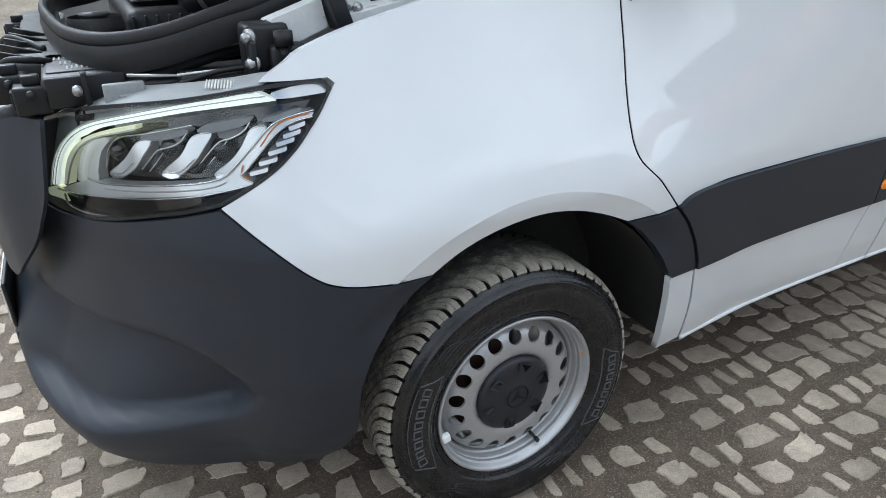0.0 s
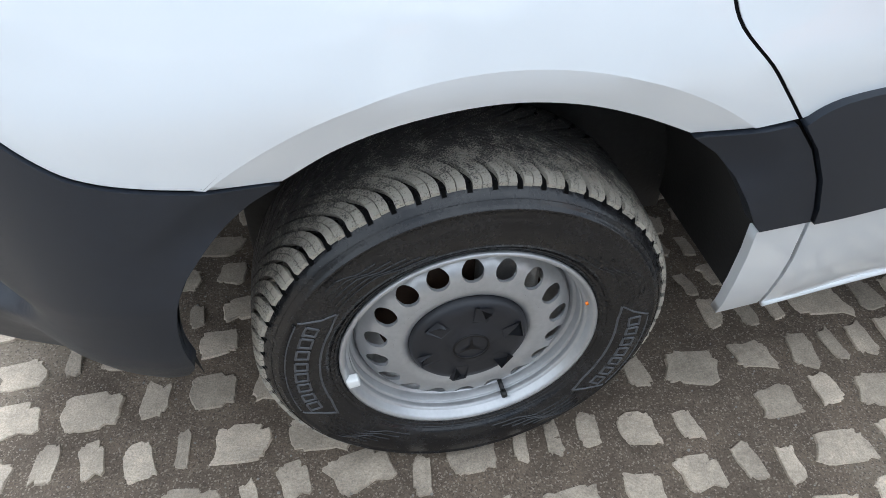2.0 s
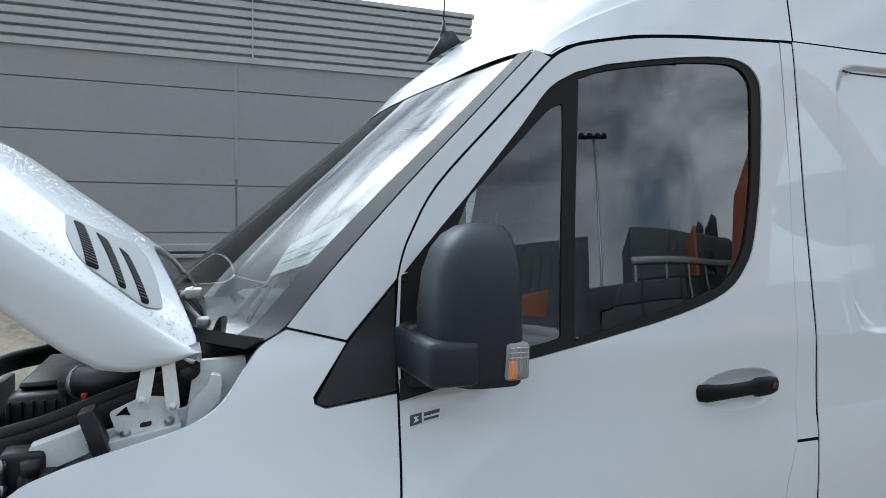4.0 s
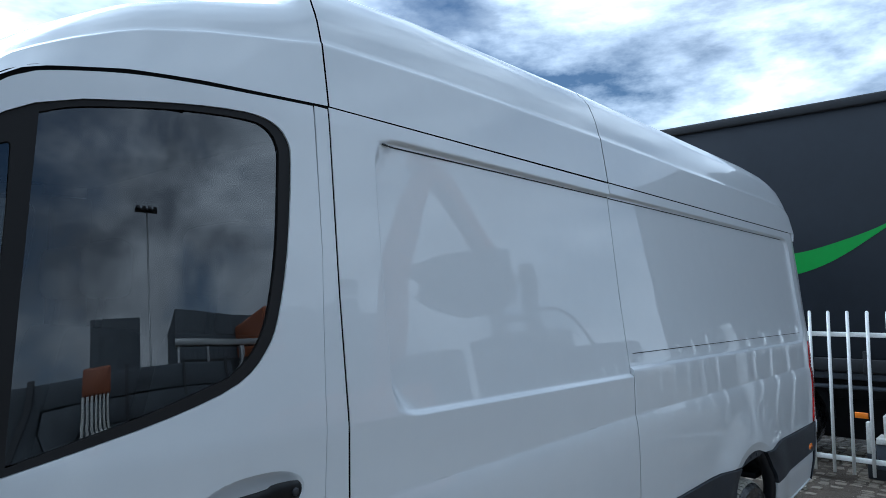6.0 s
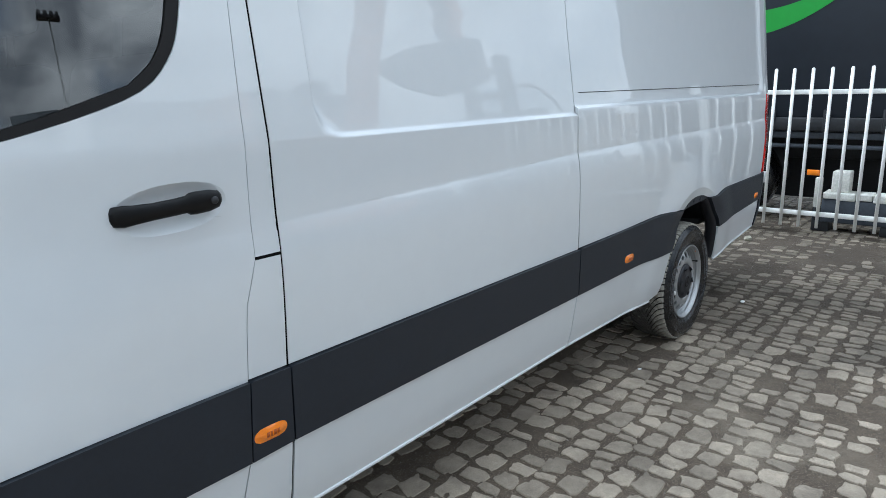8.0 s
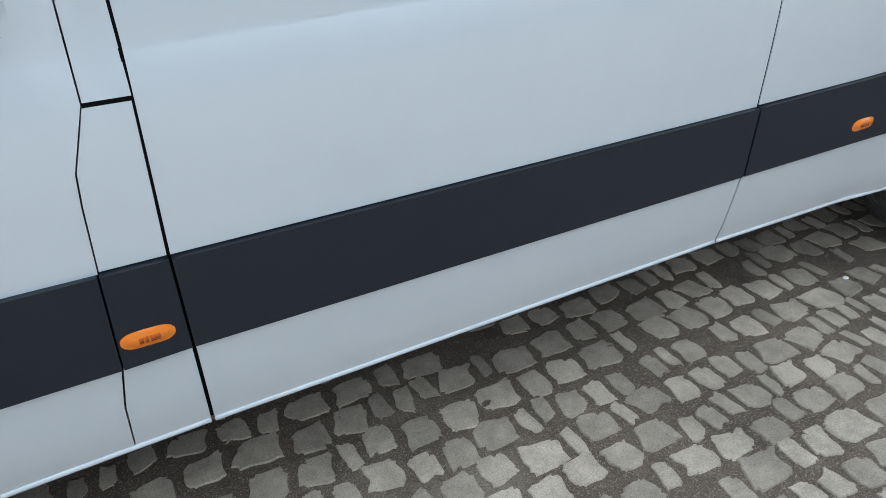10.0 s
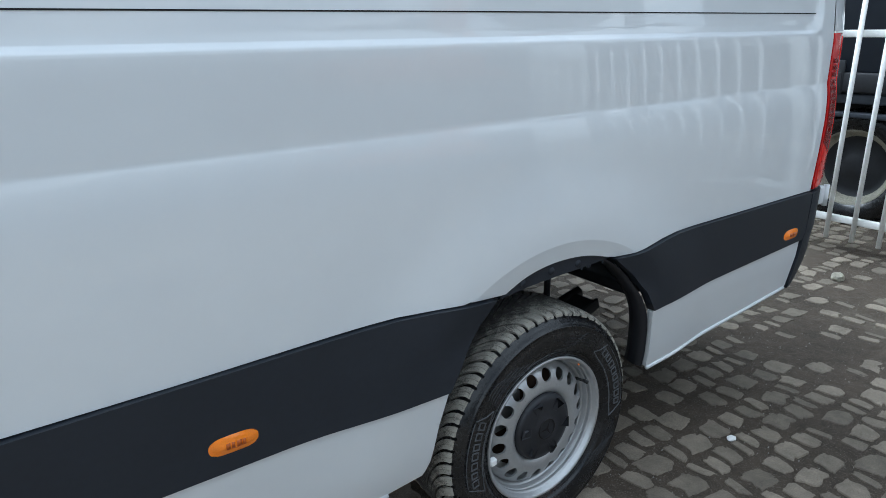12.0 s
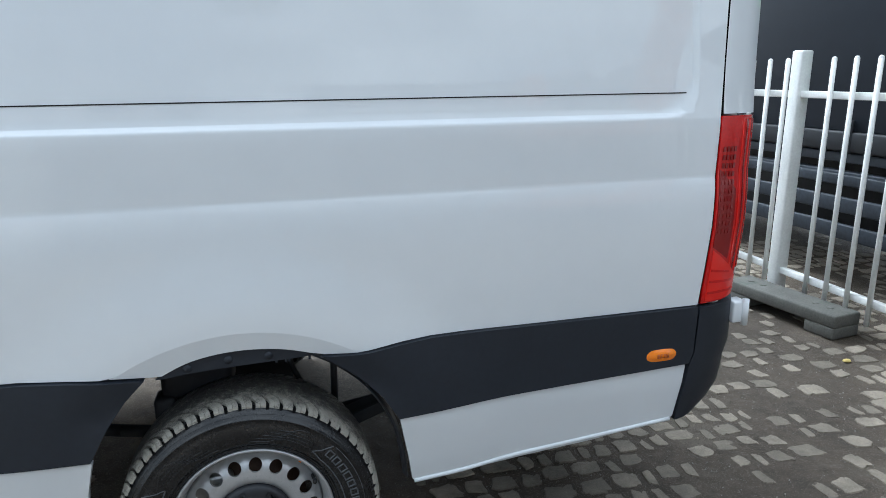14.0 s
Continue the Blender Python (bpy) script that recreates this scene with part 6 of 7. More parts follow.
for x, z in ((-.201, 1.267), (-.284, 1.248)):
    part("bolt", rods(((x, .204, z), (x, .214, z), .0065, 6), ((x, .210, z), (x, .213, z), .0105, 18)), M_STEEL, plate)
for (x0, z0), (x1, z1) in (((-.251, 1.316), (-.232, 1.425)), ((-.193, 1.298), (-.205, 1.425))):
    d = Vector((x1 - x0, 0, z1 - z0)).normalized()
    n_ = Vector((-d.z, 0, d.x)) * .014
    arm = [(x0 + n_.x, z0 + n_.z), (x0 - d.x * .014, z0 - d.z * .014), (x0 - n_.x, z0 - n_.z), (x1 - n_.x * .9, z1 - n_.z * .9), (x1 + n_.x * .9, z1 + n_.z * .9)]
    flat("hinge_arm", fillet(arm, .008), .196, .008, M_PRIMER, van, "white bonnet hinge arm")
    part("bolt", rods(((x0, .186, z0 + .004), (x0, .197, z0 + .004), .007, 16)), M_PRIMER, van)
bm = bmesh.new()
box(bm, -.015, .015, .165, .225, -.048, .048, .003, Matrix.Translation((-.338, 0, 1.264)) @ Matrix.Rotation(radians(-18), 4, "Y"))
part("foam_pad", bm, M_CAP, van, "grey foam sealing pad")
SEALP = [(-.10, .33, 1.37), (-.30, .315, 1.31), (-.44, .31, 1.262), (-.51, .312, 1.245), (-.613, .336, 1.215), (-.69, .372, 1.201), (-.745, .43, 1.198), (-.785, .56, 1.198), (-.810, .80, 1.20), (-.82, 1.01, 1.20)]
SEALP += [(p[0], 2 * Y_MID - p[1], p[2]) for p in SEALP[-2::-1]]
tube("bonnet_seal", SEALP, .011, M_RUBBER, van, "black rubber bonnet seal", 10, 1.5)
rim_ = spline(SEALP, 5)
vs, fs = [], []
for p in rim_:
    sg = (p[1] - Y_MID) / .7
    vs += [(p[0] - .010, p[1] + .012 * sg, p[2] - .008), (p[0] - .014, p[1] + .018 * sg, p[2] - .026), (p[0] - .010, p[1] + .012 * sg, p[2] - .060)]
for i in range(len(rim_) - 1):
    fs += [(i * 3, i * 3 + 1, i * 3 + 4, i * 3 + 3), (i * 3 + 1, i * 3 + 2, i * 3 + 5, i * 3 + 4)]
raw("seal_carrier", vs, fs, M_BAY, van)
part("lock_panel", boxes((-.89, -.79, .54, 1.48, 1.11, 1.150, .010)), M_BAYGREY, van, "dusty black lock panel")
part("bay_tray", boxes((-.84, -.60, .37, .54, 1.118, 1.147, .008)), M_BAYGREY, van)
part("bay_tray", boxes((-.61, -.42, .29, .40, 1.10, 1.142, .008)), M_BAY, van)
part("bay_wall", boxes((-.76, -.46, .40, .415, .92, 1.125, .004)), M_BAY, van)
part("grille_top", boxes((-.955, -.88, .60, 1.42, .95, 1.055, .02)), M_BAYGREY, van)
part("air_box", boxes((-.645, -.40, .86, 1.46, .95, 1.20, .03)), M_BAY, van, "black ribbed air filter box")
part("air_box_lid", boxes((-.62, -.43, .92, 1.40, 1.20, 1.225, .015)), M_BAY, van)
for k in range(8):
    part("air_box_rib", boxes((-.63 + .028 * k, -.624 + .028 * k, .848, .862, 1.02, 1.185, .002)), M_BAY, van)
part("engine_cover", boxes((-.38, -.12, .95, 1.60, .95, 1.20, .05)), M_BAY, van)
bm = bmesh.new()
lathe(bm, [(.0001, -.018), (.022, -.018), (.026, -.010), (.026, .008), (.033, .010), (.035, .016), (.0001, .019)], 28, Matrix.Translation((-.715, .79, 1.19)) @ Matrix.Rotation(radians(90), 4, "X"))
part("filler_cap", bm, M_BAYGREY, van)
bm = bmesh.new()
lathe(bm, [(.052, .006), (.056, -.004), (.062, -.004), (.064, .006), (.058, .03)], 36, Matrix.Translation((-.715, .80, 1.168)) @ Matrix.Rotation(radians(90), 4, "X"))
part("filler_ring", bm, M_BAYGREY, van)
part("reservoir", boxes((-.775, -.655, .70, 1.0, 1.0, 1.155, .03)), M_BAY, van)
tube("intake_hose", [(-.47, .90, 1.22), (-.43, .82, 1.235), (-.37, .75, 1.245), (-.30, .74, 1.27), (-.22, .80, 1.30)], .050, M_BAY, van, "black corrugated intake hose", 16)
tube("hose_clamp", [(-.437, .83, 1.232), (-.429, .818, 1.235)], .053, M_STEEL, van, "", 16)
tube("water_pipe", [(-.70, .38, 1.14), (-.52, .355, 1.20), (-.36, .36, 1.245), (-.20, .36, 1.30)], .016, M_RUBBER, van)
part("cowl_grommet", rods(((-.165, .24, 1.385), (-.165, .205, 1.372), .026, 18), ((-.165, .205, 1.372), (-.165, .19, 1.366), .014, 14)), M_RUBBER, van)
part("lever", boxes((-.42, -.405, .62, .64, 1.225, 1.245, .003)), mat("red_plastic", (.55, .04, .03), rough=.4), van)
tube("wiring_loom", [(-.75, .40, 1.10), (-.62, .36, 1.14), (-.45, .36, 1.17), (-.30, .40, 1.12)], .012, M_RUBBER, van)
lb = part("lamp_bracket", boxes((-.505, -.425, .19, .26, 1.12, 1.235, .010), (-.47, -.40, .165, .22, 1.13, 1.20, .010), (-.505, -.49, .17, .21, 1.13, 1.21, .004)), M_BLACK, van)
for p in ((-.512, .178, 1.215), (-.510, .172, 1.172)):
    part("bolt", rods((p, (p[0] + .02, p[1] + .012, p[2]), .009, 6), ((p[0] + .010, p[1] + .006, p[2]), (p[0] + .014, p[1] + .0085, p[2]), .015, 16)), M_STEEL, lb)
part("rubber_stop", rods(((-.445, .165, 1.20), (-.445, .165, 1.225), .017, 16), ((-.445, .165, 1.17), (-.445, .165, 1.20), .009, 12)), M_RUBBER, van)
# front-left corner clutter
gp = part("lettered_plate", boxes((-.83, -.69, .40, .60, 1.1475, 1.1500, .001)), M_BAYGREY, van, "dusty plate with moulded lettering")
for i in range(11):
    for j in range(3):
        x = -.815 + .0085 * i + .010 * j
        y = .56 - .055 * j + (.012 if i % 4 == 2 else 0)
        part("plate_mark", boxes((x, x + .0035, y - .034, y, 1.1495, 1.1512, .0003)), M_VENT, gp)
for i in range(7):
    part("plate_mark", boxes((-.715 + .011 * i, -.711 + .011 * i, .44, .465, 1.1475, 1.1512, .0003)), M_VENT, van)
for k, (x, y, z) in enumerate(((-.93, 1.0, 1.09), (-.96, 1.12, 1.10), (-.90, 1.28, 1.13), (-.895, .47, 1.13), (-.86, .40, 1.12))):
    bm = boxes((x - .030, x + .030, y - .025, y + .025, z - .04, z + .012, .005), (x - .012, x + .018, y - .012, y + .012, z + .012, z + .030, .003), (x - .034, x - .028, y - .015, y + .015, z - .03, z + .004, .001))
    rod(bm, (x, y - .03, z), (x, y - .045, z), .008, 8)
    part("connector", bm, M_BAY, van)
# slanted fins of the air guide, with light between
for k in range(5):
    bm = boxes((-.052, .030, -.002, .002, -.035, .030, .001))
    part("air_fin", bm, M_BAY, van).matrix_local = Matrix.Translation((-.868 + .006 * k, .58 + .085 * k, 1.135)) @ Matrix.Rotation(radians(38), 4, "X") @ Matrix.Rotation(radians(-22), 4, "Z")
part("air_guide", boxes((-.93, -.83, .55, 1.0, 1.095, 1.105, .003)), M_VENT, van)
tube("cable", [(-.93, .90, 1.13), (-.90, .80, 1.165), (-.86, .74, 1.16), (-.83, .66, 1.155)], .006, M_RUBBER, van)
tube("cable", [(-.94, .60, 1.10), (-.90, .52, 1.155), (-.86, .50, 1.16), (-.82, .52, 1.15)], .007, M_RUBBER, van)
part("tray_rib", boxes((-.835, -.70, .362, .370, 1.09, 1.146, .003), (-.70, -.60, .335, .372, 1.095, 1.128, .006)), M_BAY, van)
part("bay_bracket", boxes((-.775, -.765, .335, .365, 1.07, 1.155, .002), (-.80, -.74, .335, .340, 1.07, 1.08, .001)), M_BAY, van)
part("bolt", rods(((-.785, .325, 1.125), (-.785, .345, 1.125), .009, 8)), M_STEEL, van)
part("latch_wire", rods(((-.62, .262, 1.148), (-.44, .255, 1.155), .003, 6), ((-.70, .30, 1.15), (-.62, .262, 1.148), .003, 6)), M_STEEL, van)
tube("cable", [(-.66, .27, 1.12), (-.55, .25, 1.15), (-.46, .23, 1.155), (-.40, .24, 1.15)], .005, M_RUBBER, van)
tube("cable", [(-.68, .30, 1.10), (-.56, .27, 1.13), (-.44, .25, 1.14)], .004, M_RUBBER, van)
# lamp top cover and scuttle
sheet("lamp_housing", [(-1.06, 0), (-.80, 0), (-.60, 0), (-.54, 0), (-.54, .07), (-.80, .09), (-1.0, .10)], lambda u, v, o: tuple(np.array(S(u, float(np.interp(u, [-1.08, -.86, -.72, -.556], [1.066, 1.112, 1.130, 1.153])), -.004)) + np.array((v * .5, v * .85, v * .12 + o))), M_LAMPTOP, van, "grey lamp housing top", depth=.01, cell=.03)
part("housing_tab", boxes((-.745, -.675, .285, .30, 1.105, 1.140, .003), (-.72, -.70, .278, .29, 1.10, 1.12, .002)), M_LAMPTOP, van)
for k in range(14):
    u = -.665 + .0065 * k
    p = S(u, 1.136, -.02)
    part("housing_rib", rods(((p[0], p[1], p[2] + .010), (p[0] + .012, p[1] + .045, p[2] + .014), .0016, 5)), M_DULLW, van)
part("scuttle", boxes((-.16, .02, .24, 1.78, 1.30, 1.375, .02)), M_BLACK, van)
bm = rods(((-.10, .42, 1.40), (.05, .95, 1.47), .010, 8), ((-.10, .42, 1.40), (-.12, .40, 1.37), .022, 12), ((-.02, .50, 1.43), (.12, 1.05, 1.50), .006, 6))
part("wiper", bm, M_BLACK, van, "black windscreen wiper")

for k, (dy, r_, m_) in enumerate(((0, .007, M_STEEL), (.03, .006, M_RUBBER), (.06, .009, M_RUBBER), (.10, .006, M_RUBBER))):
    tube("cowl_cable", [(-.150 - .01 * k, .42 + dy, 1.525 - .01 * k), (-.178, .43 + dy, 1.505), (-.160 + .006 * k, .44 + dy, 1.475), (-.130, .43 + dy, 1.44), (-.112 + .004 * k, .40 + dy, 1.40), (-.10, .36 + dy, 1.375)], r_, m_, van)
part("cable_clip", boxes((-.17, -.13, .41, .46, 1.50, 1.525, .004)), M_STEEL, van)
part("cable_clip", boxes((-.145, -.115, .40, .45, 1.43, 1.455, .004)), M_STEEL, van)
part("cowl_box", boxes((-.13, -.02, .34, .62, 1.34, 1.43, .02)), M_BLACK, van)

# ---- paper on the dashboard, aerial ----
pp = thing("paper_sheet", "handwritten white paper sheet leaning behind the windscreen", "paper")
PC = [Vector(q) for q in ((.022, .386, 1.553), (.162, .240, 1.612), (.210, .340, 1.712), (.078, .428, 1.628))]
raw("sheet", PC, [(0, 1, 2, 3)], M_PAPER, pp, smooth=False)
for k in range(6):
    f0, f1 = .12 + .15 * k, .12 + .15 * k + (.045 if k in (1, 3) else .010)
    def on_paper(a, b):
        return PC[0].lerp(PC[1], a).lerp(PC[3].lerp(PC[2], a), b) + Vector((-.003, -.002, .002))
    for a0, a1 in ((.10, .28), (.33, .50 + .05 * (k % 3)), (.62, .78)) if k in (1, 3) else ((.05, .95),):
        raw("handwriting", [on_paper(a0, f0), on_paper(a1, f0), on_paper(a1, f1), on_paper(a0, f1)], [(0, 1, 2, 3)], M_INK, pp, smooth=False)
bm = rods(((.700, 1.0, 2.34), (.735, 1.0, 3.05), .003, 6, .0015), ((.70, 1.0, 2.33), (.705, 1.0, 2.42), .014, 10, .006))
vs_ = [bm.verts.new(q) for q in ((.64, .97, 2.265), (.64, 1.03, 2.265), (.76, .965, 2.34), (.76, 1.035, 2.34), (.70, .99, 2.375), (.70, 1.01, 2.375), (.735, .99, 2.385), (.735, 1.01, 2.385))]
for q in ((0, 1, 3, 2), (0, 2, 6, 4), (1, 5, 7, 3), (0, 4, 5, 1), (4, 6, 7, 5), (2, 3, 7, 6)):
    bm.faces.new([vs_[i] for i in q])
part("aerial", bm, M_BLACK, van, "black roof aerial")

# ---- ground ----
fx = [-400, -120, -40, -15, -8, -5, -3, -2.2] + list(np.arange(-1.7, 8.2, .0135)) + [8.4, 8.8, 9.5, 11, 15, 40, 120, 400]
fy = [-400, -120, -40, -15, -8, -5, -3.5, -2.6] + list(np.arange(-2.1, 1.3, .0135)) + [1.5, 2, 3, 5, 8, 15, 40, 120, 400]
gv = []
for y in fy:
    for x in fx:
        z = 0.0
        if abs(x) < 30 and abs(y) < 30:
            p = Vector((x, y, 0))
            z = .0030 * noise.noise(p * 2.6) + .0030 * noise.noise(p * 11.0) + .0034 * noise.noise(p * 29.0)
        gv.append((x, y, z - .001))
gn = len(fx)
gf = [(j * gn + i, j * gn + i + 1, (j + 1) * gn + i + 1, (j + 1) * gn + i) for j in range(len(fy) - 1) for i in range(gn - 1)]
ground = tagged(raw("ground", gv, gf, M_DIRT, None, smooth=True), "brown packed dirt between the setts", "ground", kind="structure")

rng = random.Random(11)
VARS = []
for k in range(36):
    n = 34
    top, mid, low, fs = [], [], [], []
    ph = [rng.uniform(0, 6.28) for _ in range(5)]
    skew = [rng.uniform(-.19, .19) for _ in range(4)]
    bites = [(rng.uniform(0, 6.28), rng.uniform(.06, .24), rng.uniform(.16, .34)) for _ in range(rng.choice((0, 1, 2, 2, 3, 4)))]
    for j in range(n):
        a = 2 * math.pi * j / n
        f_ = 1 + .045 * math.sin(3 * a + ph[0]) + .04 * math.sin(5 * a + ph[1]) + .035 * math.sin(8 * a + ph[2]) + .03 * math.sin(11 * a + ph[3]) + rng.uniform(-.055, .045)
        for ba, bd, bw in bites:
            dd = (a - ba + math.pi) % (2 * math.pi) - math.pi
            f_ -= bd * math.exp(-(dd / bw) ** 2)
        c_, s_ = math.cos(a), math.sin(a)
        ex = .42
        cx = math.copysign(abs(c_) ** ex, c_) * .5 * f_
        cy = math.copysign(abs(s_) ** ex, s_) * .5 * f_
        cx, cy = cx + skew[0] * cy + skew[1] * cx * cy, cy + skew[2] * cx * .6 + skew[3] * cx * cy
        top.append((cx * .95, cy * .95, .0048 + .0010 * rng.random()))
        mid.append((cx * 1.0, cy * 1.0, .0012))
        low.append((cx * 1.04, cy * 1.04, -.016))
    vs = top + mid + low + [(0, 0, .0058)]
    for j in range(n):
        q = (j + 1) % n
        fs += [(3 * n, j, q), (j, n + j, n + q, q), (n + j, 2 * n + j, 2 * n + q, n + q)]
    VARS.append((vs, fs))
near, rest_v, rest_f = [], [], []
y = -6.2
while y < 3.4:
    rw = rng.uniform(.106, .136)
    x = -5.6 + rng.uniform(0, 1.4)
    while x < 10.2:
        ln = rng.choice((.075, .09, .11, .13, .15, .17)) * rng.uniform(.9, 1.1) * (1 - .14 * max(0.0, min(1.0, (x - 1.2) / 1.2)))
        buried = noise.noise(Vector((x * .9, y * 1.3, 3.0)))
        gap = .018 + .021 * max(0.0, min(1.0, (2.0 - x) / 1.6)) + .008 * max(0.0, min(1.0, (x - 4.2) / 1.0))
        sx, sy = ln - gap, rw - gap
        keep = rng.random()
        cov = min(1.0, max(0.0, (buried - .20 + .10 * max(0.0, min(1.0, (x - 4.2) / 1.2))) * 2.2))
        if 3.3 < x < 4.85 and y > .42 or .6 < x < 3.3 and y > .75:
            cov = 1.0
        if keep > .03 + cov * .9 + .9 * max(0.0, -4.6 - y) / 1.6 and not (6.4 < x < 7.6 and keep < .55):
            k = 1 - .42 * cov * rng.random() - .06 * rng.random()
            m = Matrix.Translation((x + ln / 2, y + rw / 2 + rng.uniform(-.018, .018), -.0010 - .0055 * cov * rng.random() - .0015 * rng.random())) @ Matrix.Rotation(rng.uniform(-.15, .15), 4, "Z") @ Matrix.Rotation(rng.uniform(-.012, .012), 4, "X") @ Matrix.Diagonal((sx * k, sy * k, 1, 1))
            vi = rng.randrange(len(VARS))
            near.append((x + ln / 2, y + rw / 2, vi, m))
        x += ln
    y += rw
near.sort(key=lambda q: (q[0] - 2.6) ** 2 * .12 + (q[1] + .15) ** 2)
for cx, cy, vi, m in near[300:]:
    b = len(rest_v)
    vs, fs = VARS[vi]
    rest_v += [m @ Vector(v) for v in vs]
    rest_f += [tuple(b + i for i in f_) for f_ in fs]
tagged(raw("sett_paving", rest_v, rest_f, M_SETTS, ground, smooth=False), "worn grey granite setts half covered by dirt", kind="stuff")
SETT_ME = []
for vs, fs in VARS:
    me = bpy.data.meshes.new("sett")
    me.from_pydata(vs, [], fs)
    me.materials.append(M_SETT)
    SETT_ME.append(me)
for cx, cy, vi, m in near[:300]:
    ob = new("sett", SETT_ME[vi])
    ob.parent = ground
    ob.matrix_basis = m
# pebbles and grit
pv, pf = [], []
for k in range(34000):
    x, y = rng.uniform(-2, 7.5), rng.uniform(-2.2, 1.2)
    r = .0014 + .006 * rng.random() ** 5
    b = len(pv)
    a0 = rng.random() * 6
    pv += [(x + r * math.cos(a0 + q), y + r * math.sin(a0 + q) * .8, -.006) for q in (0, 1.6, 3.1, 4.7)] + [(x, y, -.002 + r * .9)]
    pf += [(b, b + 1, b + 4), (b + 1, b + 2, b + 4), (b + 2, b + 3, b + 4), (b + 3, b, b + 4)]
tagged(raw("grit", pv, pf, mat("grit", (.26, .24, .21), rough=.85, var=.3, scale=4), None, smooth=False), "loose grit and small stones on the paving", "grit", kind="stuff")

# loose things on the paving
def lump(name, x, y, r, material, label, category, flat_=.6):
    bm = bmesh.new()
    bmesh.ops.create_icosphere(bm, subdivisions=2, radius=r)
    for v in bm.verts:
        q = 1 + .35 * noise.noise(v.co * (1.6 / r) + Vector((x, y, 0)))
        v.co = Vector((v.co.x * q, v.co.y * q * .8, v.co.z * q * flat_))
    o = part(name, bm, material, None, "", smooth=False)
    o.location = (x, y, r * flat_ * .75)
    return tagged(o, label, category)


lump("stone", 7.19, .47, .045, M_CREAMRIM, "pale rounded stone lying on the dirt", "stone")
lump("leaf_litter", 7.40, 1.07, .022, mat("dry_leaf", (.62, .48, .16), rough=.7), "yellow scrap lying by the concrete block", "litter", .4)
lump("paper_scrap", 5.20, -.06, .019, M_PAPER, "crumpled white paper scrap on the setts", "litter", .4)
lump("paper_scrap", 3.69, .03, .012, M_PAPER, "crumpled white paper scrap on the setts", "litter", .4)
# sandy ground rising to the warehouse, with a brick pier at the wall
M_SAND = speckled("sandy_ground", (0.30, 0.255, 0.195), (0.22, 0.185, 0.14), (0.36, 0.315, 0.25), 210, 0.85, 0.3)
vs, fs = [], []
for i in range(25):
    for j in range(17):
        x, y = -14 + 13.2 * i / 24, 3.4 + 5.38 * j / 16
        vs.append((x, y, -.02 + 1.11 * ss(3.4, 7.6, y) + .03 * noise.noise(Vector((x * .7, y * 1.5, 0)))))
for i in range(24):
    for j in range(16):
        fs.append((i * 17 + j, (i + 1) * 17 + j, (i + 1) * 17 + j + 1, i * 17 + j + 1))
tagged(raw("bank", vs, fs, M_SAND, None), "sandy ground rising to the warehouse wall", "ground", kind="structure")
pier = thing("brick_pier", "grey brick pier against the warehouse wall", "pier", -3.05, 8.55, .9)
for r_ in range(14):
    for c_ in range(3):
        x0 = -.36 + .235 * c_ + (.117 if r_ % 2 else 0)
        part("brick", boxes((max(x0, -.36), min(x0 + .225, .36), -.12, .18, .08 * r_, .08 * r_ + .07, .004)), M_CONC, pier)

# ---- fence behind the van ----
def fence_panel(y0, y1, group):
    f = thing("fence", "white painted steel picket fence panel", "fence", 7.79, y0, 0, group=group)
    def put(name, bm):
        o = part(name, bm, M_FENCE, f)
        o.location = (-7.79, -y0, 0)
        return o
    put("fence_rail", boxes((7.77, 7.81, y0, y1, 1.365, 1.41, .006)))
    put("fence_rail", boxes((7.77, 7.81, y0, y1, .19, .235, .006)))
    n = int(abs(y1 - y0) / .163)
    for k in range(n):
        y = y0 + .011 + .163 * k
        bm = rods(((7.755, y, .08), (7.755, y, 1.60), .0155, 12))
        bmesh.ops.create_uvsphere(bm, u_segments=12, v_segments=6, radius=.0155, matrix=Matrix.Translation((7.755, y, 1.60)))
        put("picket", bm)
    put("post", boxes((7.745, 7.835, y1 - .015, y1 + .075, .05, 1.66, .012)))
    return f


for a, b in ((-3.60, -1.09), (-.989, 2.06), (2.16, 4.70)):
    fp = fence_panel(a, b, "fence panels")
    if a < -3:
        # this panel leans a little outwards along the fence line
        fp.matrix_world = fp.matrix_world @ Matrix.Rotation(radians(3.0), 4, "X")
def foot(x, y, yaw):
    bm = boxes((-.11, .11, -.42, .42, .07, .15, .012), (-.11, .11, -.42, -.22, 0, .075, .012), (-.11, .11, .22, .42, 0, .075, .012))
    for k in (-.3, -.2, .2, .3):
        rod(bm, (0, k, .14), (0, k, .152), .022, 12)
    f = part("concrete_block", bm, M_CONC)
    f.matrix_world = pose(x, y, 0, 0, 0, yaw)
    return tagged(f, "weathered concrete block standing under the fence", "block", group="concrete blocks")
foot(7.60, 1.76, 8)
foot(7.75, -1.04, -6)

# ---- trailer behind the fence ----
TX = 8.36
tr = thing("truck_trailer", "dark navy curtain-sided truck trailer with a green swoosh", "trailer", TX, 0, 0)


def tput(name, bm, material, label=""):
    o = part(name, bm, material, tr, label)
    o.location = (-TX, 0, 0)
    return o


